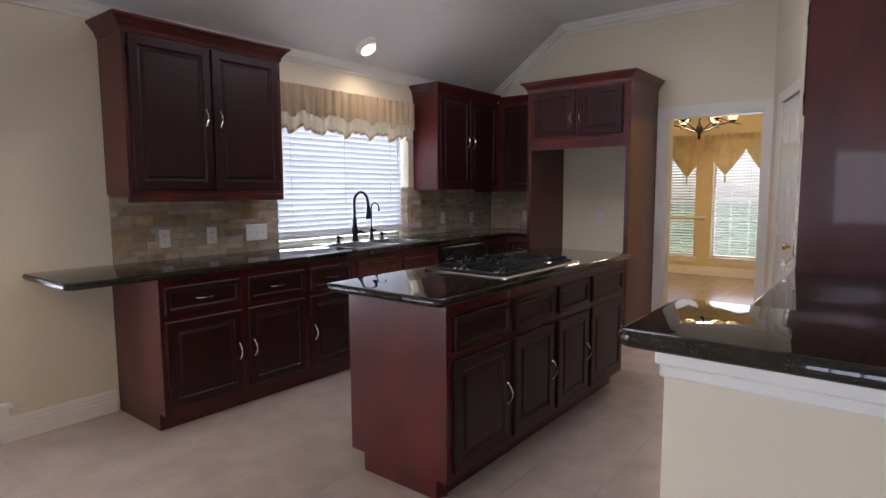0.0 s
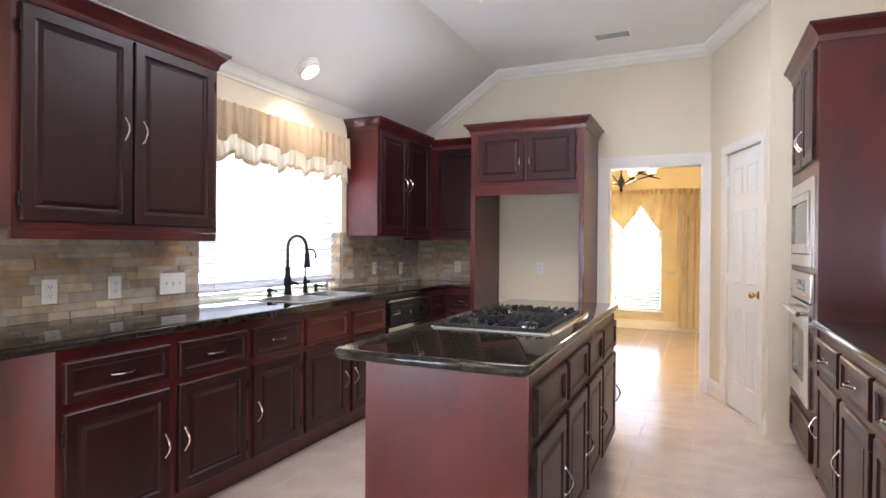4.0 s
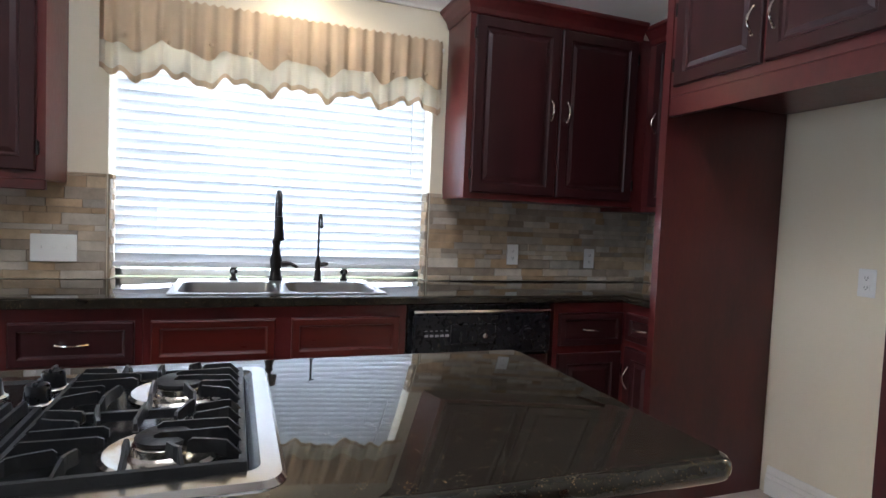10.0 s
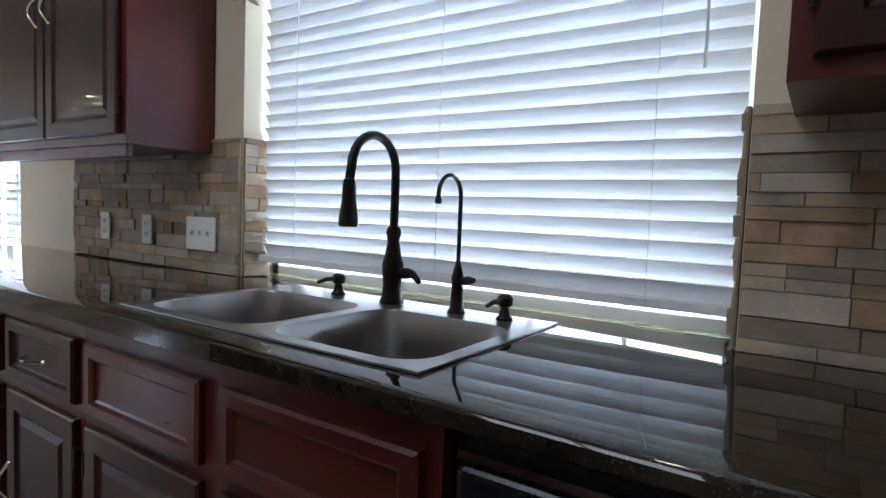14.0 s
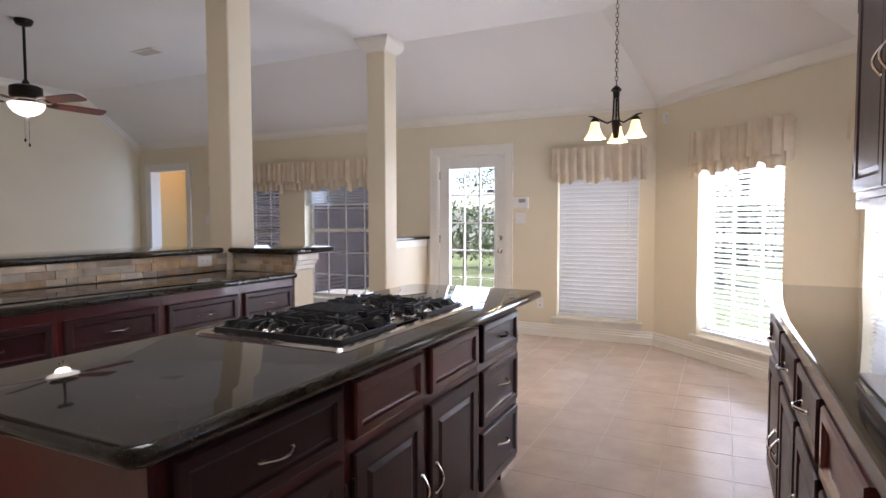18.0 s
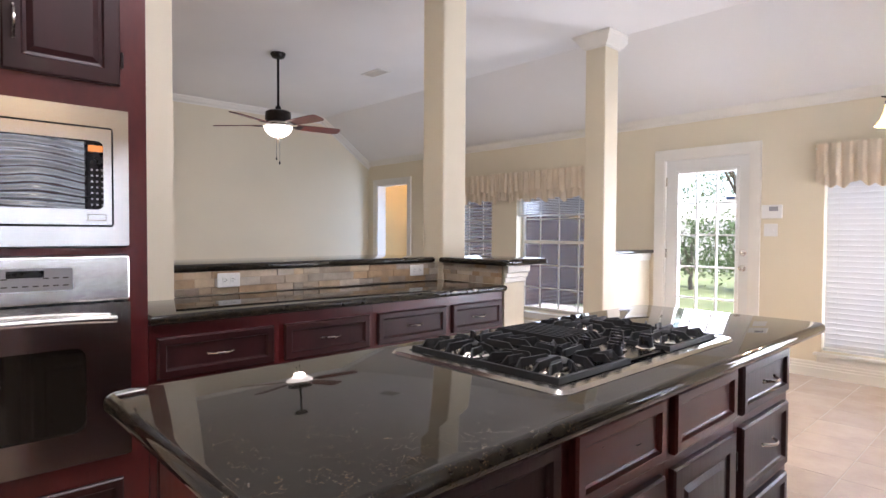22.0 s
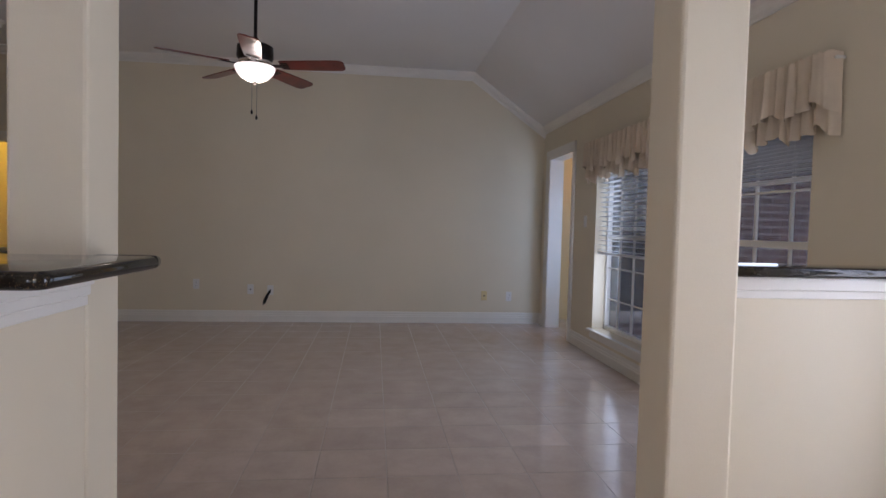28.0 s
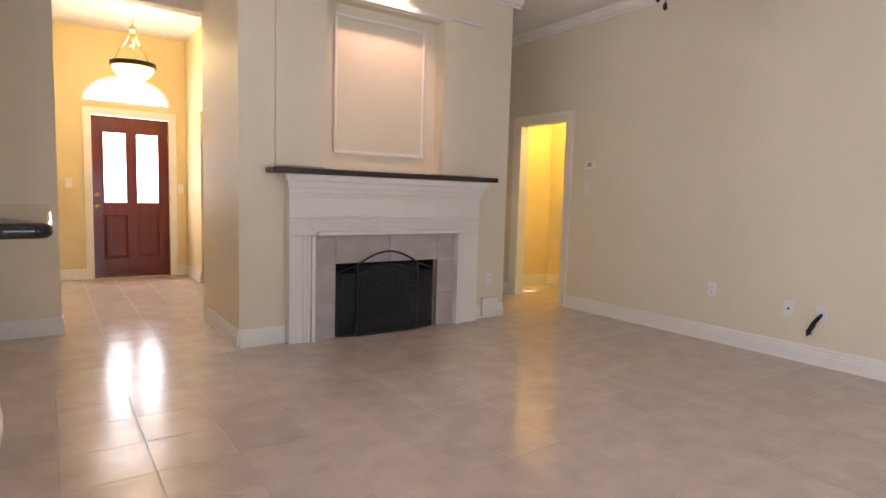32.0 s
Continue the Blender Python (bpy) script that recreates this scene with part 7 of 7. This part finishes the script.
solid("picture_rail", bm, M_TRIM, "white picture rail over the niche", "trim")
rg = thing("wall_register", (5.56, 3.845, 0), "white painted vent cover at the baseboard", "vent")
part("cover", abox(5.46, 5.66, 3.815, 3.841, 0.03, 0.20, bevel=0.005), M_TRIM, rg)

# ---- outlets, switches, sensors, vents ----


def plate(m, kind, label, w=0.072, h=0.116, mat=None, gang=1, name="wall_outlet", category="outlet"):
    ob = thing(name, m @ Vector((0, 0, 0)), label, category)
    mat = mat or M_PLASTIC
    part("cover_plate", box(B(), -w / 2, w / 2, -h / 2, h / 2, 0, 0.006, bevel=0.003, m=m), mat, ob)
    if kind == "outlet":
        for s in (-1, 1):
            y = s * 0.020
            r = part("receptacle", box(B(), -0.016, 0.016, y - 0.0135, y + 0.0135, 0.006, 0.0085, bevel=0.002, m=m), mat, ob)
            bm = B()
            for x in (-0.006, 0.006):
                box(bm, x - 0.0012, x + 0.0012, y - 0.002, y + 0.007, 0.0085, 0.0092, m=m)
            box(bm, -0.0022, 0.0022, y - 0.009, y - 0.005, 0.0085, 0.0092, m=m)
            part("slots", bm, M_SLOT, r)
    elif kind == "switch":
        for g in range(gang):
            x = (g - (gang - 1) / 2) * 0.046
            bm = B()
            box(bm, x - 0.005, x + 0.005, -0.012, 0.012, 0.006, 0.0075, m=m)
            box(bm, x - 0.0035, x + 0.0035, -0.004, 0.009, 0.0075, 0.016, bevel=0.001, m=m)
            part("toggle", bm, M_PLASTIC, ob)
    elif kind == "jack":
        part("jack", box(B(), -0.008, 0.008, -0.008, 0.008, 0.006, 0.009, bevel=0.001, m=m), M_SLOT, ob)
    return ob


def fx(y, z):
    return facing((W + 0.022, y, z), (1, 0, 0))


plate(fx(1.442, 1.05), "outlet", "white duplex outlet on the stone backsplash")
plate(fx(1.767, 1.05), "outlet", "white duplex outlet on the stone backsplash")
plate(fx(2.122, 1.05), "switch", "white triple toggle switch plate on the backsplash", 0.175, 0.12, gang=3, name="switch_plate", category="switch")
plate(fx(4.349, 1.065), "outlet", "white duplex outlet on the stone backsplash")
plate(fx(4.862, 1.05), "outlet", "white duplex outlet on the stone backsplash")
plate(facing((-1.883, F - 0.022, 1.062), (0, -1, 0)), "outlet", "white duplex outlet on the stone backsplash")
plate(facing((-1.014, F, 1.062), (0, -1, 0)), "outlet", "white duplex outlet inside the fridge recess")
wb = thing("water_box", (-0.70, F, 0.33), "white recessed water supply box in the fridge recess", "wall box")
part("frame", abox(-0.79, -0.62, F - 0.012, F - 0.001, 0.24, 0.42, bevel=0.004), M_PLASTIC, wb)
part("recess", abox(-0.77, -0.64, F - 0.014, F - 0.0125, 0.26, 0.40), M_WALL, wb)
ROT = Matrix.Rotation(radians(90), 4, "Z")
for y in (1.415, 2.664):
    plate(facing((1.556 - 0.022, y, 0.985), (-1, 0, 0)) @ ROT, "outlet", "white duplex outlet set sideways in the bar backsplash")
SB = lambda x, z: facing((x, S, z), (0, 1, 0))
plate(SB(0.44, 1.273), "switch", "white double toggle switch by the back door", 0.115, 0.116, gang=2, name="switch_plate", category="switch")
plate(SB(0.211, 0.357), "outlet", "white duplex outlet below the breakfast window")
plate(SB(3.63, 0.33), "outlet", "white duplex outlet between the living room windows")
plate(SB(5.21, 1.267), "switch", "white toggle switch by the side opening", name="switch_plate", category="switch")
al = thing("alarm_keypad", (0.43, S, 1.44), "white alarm keypad with small grey display", "keypad")
part("case", box(B(), -0.085, 0.085, -0.062, 0.062, 0, 0.028, bevel=0.006, m=SB(0.43, 1.44)), M_PLASTIC, al)
part("display", box(B(), -0.02, 0.055, 0.005, 0.045, 0.0285, 0.030, m=SB(0.43, 1.44)), M_GREYP, al, "grey display")
EB = lambda y, z: facing((E, y, z), (-1, 0, 0))
plate(EB(2.236, 0.44), "outlet", "white duplex outlet on the east wall")
plate(EB(1.622, 0.385), "jack", "white cable plate on the east wall")
plate(EB(1.394, 0.377), "jack", "white plate with cable bundle on the east wall")
plate(EB(-1.178, 0.341), "jack", "almond phone plate on the east wall", mat=M_ALMOND)
plate(EB(-1.489, 0.335), "outlet", "white duplex outlet on the east wall")
plate(EB(3.66, 1.298), "switch", "white toggle switch under the thermostat", name="switch_plate", category="switch")
th = thing("thermostat", (E, 3.615, 1.526), "small white thermostat with grey display", "thermostat")
part("case", box(B(), -0.06, 0.06, -0.042, 0.042, 0, 0.025, bevel=0.005, m=EB(3.615, 1.526)), M_PLASTIC, th)
part("display", box(B(), -0.035, 0.02, -0.015, 0.025, 0.0255, 0.027, m=EB(3.615, 1.526)), M_GREYP, th, "grey display")
cb = thing("cable_bundle", (E, 1.394, 0.37), "loose black cable bundle hanging from the wall plate", "cable")
rnd = random.Random(9)
for i in range(5):
    bm = B()
    o = rnd.uniform(-0.012, 0.012)
    tube(bm, [(E - 0.008, 1.394 + o * 0.3, 0.377), (E - 0.03, 1.40 + o, 0.36), (E - 0.04, 1.43 + o, 0.31), (E - 0.035, 1.455 + o, 0.255), (E - 0.03, 1.46 + o, 0.225 + rnd.uniform(-0.02, 0.02)), (E - 0.04 - 0.01 * i, 1.45 + o, 0.25), (E - 0.045, 1.425 + o, 0.30)], 0.0055, 6)
    part("cable", bm, M_BLACK, cb, smooth=True)
plate(facing((5.56, 3.86, 0.371), (0, -1, 0)), "outlet", "white duplex outlet beside the fireplace")
plate(facing((2.28, 7.98, 1.2), (0, -1, 0)), "switch", "white toggle switch beside the front door", name="switch_plate", category="switch")
plate(facing((3.55, 7.98, 1.17), (0, -1, 0)), "switch", "white toggle switch beside the front door", name="switch_plate", category="switch")
sn = thing("motion_sensor", (-1.05, -1.79, 2.23), "small white motion sensor in the wall corner", "sensor")
sm = Matrix.Translation((-1.05, -1.79, 2.23)) @ facing((0, 0, 0), (1, 1, 0))
part("case", box(B(), -0.03, 0.03, -0.045, 0.045, -0.03, 0.03, bevel=0.01, m=sm), M_PLASTIC, sn)
for x, y, w, h in ((-0.257, 4.70, 0.32, 0.17), (3.98, -0.06, 0.34, 0.18)):
    vt = thing("ceiling_vent", (x, y, TOP), "white slatted ceiling air vent", "vent", "ceiling vents")
    bm = B()
    for b in ((x - w / 2, x + w / 2, y - h / 2, y - h / 2 + 0.025), (x - w / 2, x + w / 2, y + h / 2 - 0.025, y + h / 2), (x - w / 2, x - w / 2 + 0.025, y - h / 2 + 0.025, y + h / 2 - 0.025), (x + w / 2 - 0.025, x + w / 2, y - h / 2 + 0.025, y + h / 2 - 0.025)):
        box(bm, *b, TOP - 0.010, TOP - 0.001, bevel=0.003)
    part("frame", bm, M_TRIM, vt)
    part("backing", abox(x - w / 2 + 0.02, x + w / 2 - 0.02, y - h / 2 + 0.02, y + h / 2 - 0.02, TOP - 0.003, TOP - 0.001), M_SLOT, vt)
    for i in range(6):
        yy = y - h / 2 + 0.035 + (h - 0.07) * i / 5
        m = Matrix.Translation((x, yy, TOP - 0.008)) @ Matrix.Rotation(radians(35), 4, "X")
        part("slat", box(B(), -w / 2 + 0.025, w / 2 - 0.025, -0.009, 0.009, -0.001, 0.001, m=m), M_TRIM, vt)
sd = thing("door_chime", (6.0, -3.19, 2.0), "small wooden door chime box on the side hall wall", "chime")
part("case", abox(5.75, 5.90, -3.195, -3.15, 1.80, 2.0, bevel=0.006), material("chime_wood", (0.30, 0.17, 0.07), 0.4), sd)

# ---- outdoors ----
# unseen slab, added to keep direct sun out of the front openings
solid("porch_roof", abox(1.2, 6.2, 8.15, 10.2, 3.0, 3.12), M_FASCIA, "unseen slab over the front door, added to block the sun", "porch")
wing = thing("brick_wing", (6.5, -5, -0.16), "red brick wing of the house behind the living room", "house")
part("wall", abox(5.15, 5.24, -7.4, -2.68, -0.16, 3.0), M_MORTAR, wing)
part("wall", abox(5.15, 5.24, -2.68, S - T - 0.01, -0.16, 0.35), M_MORTAR, wing)
part("wall", abox(5.15, 5.24, -2.68, S - T - 0.01, 2.05, 3.0), M_MORTAR, wing)
part("soffit", abox(4.7, 8.0, -7.6, S - T - 0.01, 3.0, 3.12), M_FASCIA, wing)
bm = B()
v = [bm.verts.new(p) for p in ((4.6, -7.7, 3.12), (8.2, -7.7, 3.12), (8.2, -2.05, 3.12), (4.6, -2.05, 3.12), (6.4, -7.7, 4.4), (6.4, -2.05, 4.4))]
for q in ((0, 1, 2, 3), (0, 3, 5, 4), (1, 4, 5, 2), (0, 4, 1), (3, 2, 5)):
    bm.faces.new([v[i] for i in q])
part("roof", bm, M_SHINGLE, wing)
WY0, WY1 = -2.68, S - T - 0.01
ww = part("window", abox(5.185, 5.19, WY0, WY1, 0.35, 2.05), M_PANE, wing, "clear window pane")
ww.visible_shadow = False
bm = B()
for y0, y1, z0, z1 in ((WY0 - 0.02, WY0 + 0.045, 0.32, 2.08), (WY1 - 0.045, WY1, 0.32, 2.08), (WY0 + 0.045, WY1 - 0.045, 0.32, 0.39), (WY0 + 0.045, WY1 - 0.045, 2.01, 2.08), (WY0 + 0.045, WY1 - 0.045, 1.19, 1.24)):
    box(bm, 5.13, 5.17, y0, y1, z0, z1)
part("window_frame", bm, M_TRIM, ww)
for k in (1, 2):
    y = WY0 + (WY1 - WY0) * k / 3
    part("muntin", abox(5.172, 5.184, y - 0.011, y + 0.011, 0.39, 2.01), M_TRIM, ww)
for z in (0.80, 1.62):
    part("muntin", abox(5.174, 5.182, WY0 + 0.045, WY1 - 0.045, z - 0.011, z + 0.011), M_TRIM, ww)
part("insect_screen", abox(5.155, 5.156, WY0 + 0.045, WY1 - 0.045, 0.39, 1.19), M_SCREEN, ww, "insect screen tinted blue for sky haze")
slat = mesh("slat", abox(-0.022, 0.022, WY0 + 0.05, WY1 - 0.05, -0.001, 0.001, bevel=0.0), M_BLIND)
for i in range(42):
    ob = hang(new("slat", slat), ww)
    ob.matrix_world = Matrix.Translation((5.222, 0, 0.40 + i * 0.0385)) @ Matrix.Rotation(radians(68), 4, "Y")


def brick_field(name, parent, x, y0, y1, z0, z1, holes):
    vs, fs = [], []
    rnd = random.Random(3)
    k = 0
    z = z0
    while z < z1:
        y = y0 - (0.105 if k % 2 else 0)
        while y < y1:
            a, b = max(y, y0), min(y + 0.19, y1)
            if b - a > 0.03 and not any(a < h[1] and b > h[0] and z < h[3] and z + 0.065 > h[2] for h in holes):
                d = rnd.uniform(0, 0.004)
                n = len(vs)
                vs += [(x - 0.004 - d, p, q) for p, q in ((a, z), (b, z), (b, z + 0.054), (a, z + 0.054))] + [(x + 0.01, p, q) for p, q in ((a, z), (b, z), (b, z + 0.054), (a, z + 0.054))]
                fs += [(n, n + 1, n + 2, n + 3), (n, n + 4, n + 5, n + 1), (n + 1, n + 5, n + 6, n + 2), (n + 2, n + 6, n + 7, n + 3), (n + 3, n + 7, n + 4, n)]
            y += 0.21
        z += 0.075
        k += 1
    me = bpy.data.meshes.new(name)
    me.from_pydata(vs, [], fs)
    me.materials.append(M_BRICK)
    ob = hang(new(name, me), parent)
    return tagged(ob, "courses of red brick", kind="stuff")


isl = M_BRICK.node_tree
g = isl.nodes.new("ShaderNodeNewGeometry")
hs = next(n for n in isl.nodes if n.type == "MAP_RANGE" and n.inputs[0].is_linked and n.inputs[0].links[0].from_node.type == "OBJECT_INFO")
isl.links.new(g.outputs["Random Per Island"], hs.inputs[0])
brick_field("bricks", wing, 5.15, -7.4, S - T - 0.02, -0.15, 2.98, [(WY0 - 0.03, 0, 0.31, 2.09)])


def bush(x, y, r, h, seed, kind="shrub"):
    rnd = random.Random(seed)
    ob = thing(kind, (x, y, -0.16), "leafy green " + ("tree behind the lawn" if kind == "tree" else "garden shrub behind the patio"), kind, "garden plants")
    bm = B()
    base = h * (0.45 if kind == "tree" else 0.15)
    tube(bm, [(x, y, -0.2), (x + 0.03 * r, y, base * 0.5), (x - 0.02 * r, y + 0.03 * r, base), (x, y, h * 0.75)], [0.06 * r, 0.05 * r, 0.04 * r, 0.012 * r], 7)
    for i in range(6):
        a = rnd.uniform(0, 6.28)
        tube(bm, [(x, y, base * (0.8 + 0.1 * i)), (x + 0.4 * r * math.cos(a), y + 0.4 * r * math.sin(a), base + (h - base) * 0.4), (x + 0.75 * r * math.cos(a), y + 0.75 * r * math.sin(a), base + (h - base) * rnd.uniform(0.5, 0.8))], [0.025 * r, 0.018 * r, 0.006 * r], 5)
    part("trunk", bm, M_BARK, ob)
    vs, fs = [], []
    clumps = [(Vector((rnd.gauss(0, 0.42) * r, rnd.gauss(0, 0.42) * r, base + (h - base) * rnd.random() ** 0.8)), rnd.uniform(0.16, 0.34) * r) for _ in range(26)]
    n = 1500
    for i in range(n):
        c, cr = rnd.choice(clumps)
        p = Vector((x, y, 0)) + c + Vector((rnd.gauss(0, 1), rnd.gauss(0, 1), rnd.gauss(0, 0.8))) * cr * 0.6
        s = rnd.uniform(0.035, 0.075) * (r ** 0.5)
        u = Vector((rnd.gauss(0, 1), rnd.gauss(0, 1), rnd.gauss(0, 1))).normalized()
        w = u.orthogonal().normalized()
        k = len(vs)
        vs += [tuple(p - u * s), tuple(p + w * s * 0.45), tuple(p + u * s), tuple(p - w * s * 0.45)]
        fs.append((k, k + 1, k + 2, k + 3))
    me = bpy.data.meshes.new("crown")
    me.from_pydata(vs, [], fs)
    me.materials.append(M_LEAF)
    hang(new("crown", me), ob)
    return ob


for i, (x, y, r, h, kd) in enumerate(((0.3, -10.5, 1.0, 1.3, "shrub"), (2.4, -9.6, 0.9, 1.2, "shrub"), (3.6, -10.8, 1.1, 1.6, "shrub"), (-1.6, -9.2, 1.1, 1.7, "shrub"), (-4.5, -8.2, 1.2, 1.8, "shrub"), (4.9, -10.6, 1.1, 1.5, "shrub"), (6.4, -11.4, 1.2, 1.7, "shrub"), (13.0, -21.0, 2.2, 5.0, "tree"), (2.0, -12.5, 1.2, 1.7, "shrub"),
                                        (-2.2, -15, 2.4, 6.0, "tree"), (-4, -14, 2.8, 6.5, "tree"), (8.5, -24, 2.8, 7.0, "tree"), (-9, -9, 2.6, 6.0, "tree"), (-9.5, 3.5, 2.4, 5.5, "tree"), (-0.5, 17, 2.4, 6.0, "tree"), (4.0, 16, 2.4, 6.0, "tree"))):
    bush(x, y, r, h, 40 + i, kd)
fe = thing("garden_fence", (-3, -18, -0.16), "weathered wooden board fence behind the garden", "fence")
for i in range(60):
    x = -24 + i * 0.62
    part("board", abox(x, x + 0.60, -18.02, -18.0, -0.16, 1.75 + 0.02 * (i % 3)), M_FASCIA, fe)

# ---- stone backsplash: stacked ledger pieces ----
st_meshes = []
rnd = random.Random(21)
for k, mt in enumerate(STONES):
    for v in range(3):
        bm = B()
        box(bm, -0.5, 0.5, -0.5, 0.5, 0, 1, bevel=0.0)
        for q in bm.verts:
            if q.co.z > 0.5:
                q.co.z += rnd.uniform(-0.35, 0.35)
                q.co.x *= 0.988
                q.co.y *= 0.95
        st_meshes.append(mesh("stone", bm, mt))


def ledger(name, m, a0, a1, z0, z1, label, seed, holes=()):
    """Rows of split stone from a0 to a1 in the plane of m (x along, y up, z out)."""
    bed = solid(name, box(B(), a0, a1, z0, z1, 0.001, 0.006, m=m), material("stone_bed", (0.32, 0.26, 0.19), 0.9, vary=0.2), label, "backsplash")
    r = random.Random(seed)
    z = z0
    while z < z1 - 0.01:
        h = min(r.choice((0.026, 0.036, 0.044, 0.052)), z1 - z)
        x = a0 - r.uniform(0, 0.1)
        while x < a1:
            w = r.choice((0.06, 0.10, 0.14, 0.17, 0.21))
            u, v = max(x, a0), min(x + w, a1)
            if v - u > 0.012:
                s = hang(new("stone", r.choice(st_meshes)), bed)
                s.matrix_basis = m @ Matrix.Translation(((u + v) / 2, z + h / 2, 0.004)) @ Matrix.Diagonal((v - u - 0.0012, h - 0.0008, r.uniform(0.006, 0.012), 1))
            x += w
        z += h
    return bed


lwm = facing((W, 0, 0), (1, 0, 0))
ledger("backsplash_window_wall", lwm, 1.13, 2.318, 0.9145, 1.385, "tan and grey split stone backsplash", 1)
ledger("backsplash_window_wall", lwm, 3.847, F - 0.014, 0.9145, 1.385, "tan and grey split stone backsplash", 2)
ledger("backsplash_window_reveal", facing((W, 2.3215, 0), (0, 1, 0)), 0.0, 0.10, 0.9145, 1.385, "pale split stone on the window reveal", 5)
ledger("backsplash_window_reveal", facing((W, 3.8435, 0), (0, -1, 0)), -0.10, 0.0, 0.9145, 1.385, "pale split stone on the window reveal", 6)
ledger("backsplash_fridge_wall", facing((0, F, 0), (0, -1, 0)), W + 0.014, -1.478, 0.9145, 1.385, "tan and grey split stone backsplash", 3)
ledger("backsplash_bar", facing((1.56, 0, 0), (-1, 0, 0)), -2.945, -1.205, 0.9145, 1.030, "tan and grey split stone backsplash under the bar top", 4)
ledger("backsplash_bar_end", facing((0, 1.19, 0), (0, 1, 0)), -1.545, -0.985, 0.9145, 1.030, "tan and grey split stone backsplash under the bar end top", 7)

# ---- floor tiles ----
TX, TY = 0.334, 0.336
bm = B()
box(bm, 0.0022, TX - 0.0022, 0.0022, TY - 0.0022, -0.006, 0.0, bevel=0.0015)
tile_me = mesh("tile", bm, M_TILE)
floor = bpy.data.objects["floor"]
near, far_v, far_f = 0, [], []


def inside(x, y):
    if y > 9.2 or x > 7.74 or y < -3.2 or x < -2.48:
        return False
    if y < S - T and x < 5.3:
        return False
    return True


cells = []
for i in range(-9, 26):
    for j in range(-11, 29):
        x, y = i * TX + 0.06, j * TY + 0.10
        if inside(x + TX / 2, y + TY / 2):
            cells.append((x, y))
# the stretch that is walked: from the breakfast bay past the bar to the living room, and the passage to the door
cells.sort(key=lambda c: min((c[0] - 1.2) ** 2 + (c[1] - 0.2) ** 2, (c[0] - 0.4) ** 2 + (c[1] - 3.5) ** 2, (c[0] - 2.8) ** 2 + (c[1] - 2.5) ** 2))
lay = random.Random(77)
for k, (x, y) in enumerate(cells):
    if k < 300:
        t = hang(new("tile", tile_me), floor)
        t.location = (x, y, 0)
        t.rotation_euler = (lay.uniform(-0.0016, 0.0016), lay.uniform(-0.0016, 0.0016), 0)
    else:
        n = len(far_v)
        g = 0.0022
        x0, x1, y0, y1 = x + g, x + TX - g, y + g, y + TY - g
        da, db = lay.uniform(-0.00027, 0.00027), lay.uniform(-0.00027, 0.00027)
        far_v += [(x0, y0, -0.006), (x1, y0, -0.006), (x1, y1, -0.006), (x0, y1, -0.006), (x0 + .0015, y0 + .0015, da + db), (x1 - .0015, y0 + .0015, db - da), (x1 - .0015, y1 - .0015, -da - db), (x0 + .0015, y1 - .0015, da - db)]
        far_f += [(n + 4, n + 5, n + 6, n + 7), (n, n + 1, n + 5, n + 4), (n + 1, n + 2, n + 6, n + 5), (n + 2, n + 3, n + 7, n + 6), (n + 3, n, n + 4, n + 7)]
me = bpy.data.meshes.new("tiles")
me.from_pydata(far_v, [], far_f)
me.materials.append(M_TILE)
tagged(hang(new("tiles", me), floor), "further beige porcelain floor tiles", kind="stuff")
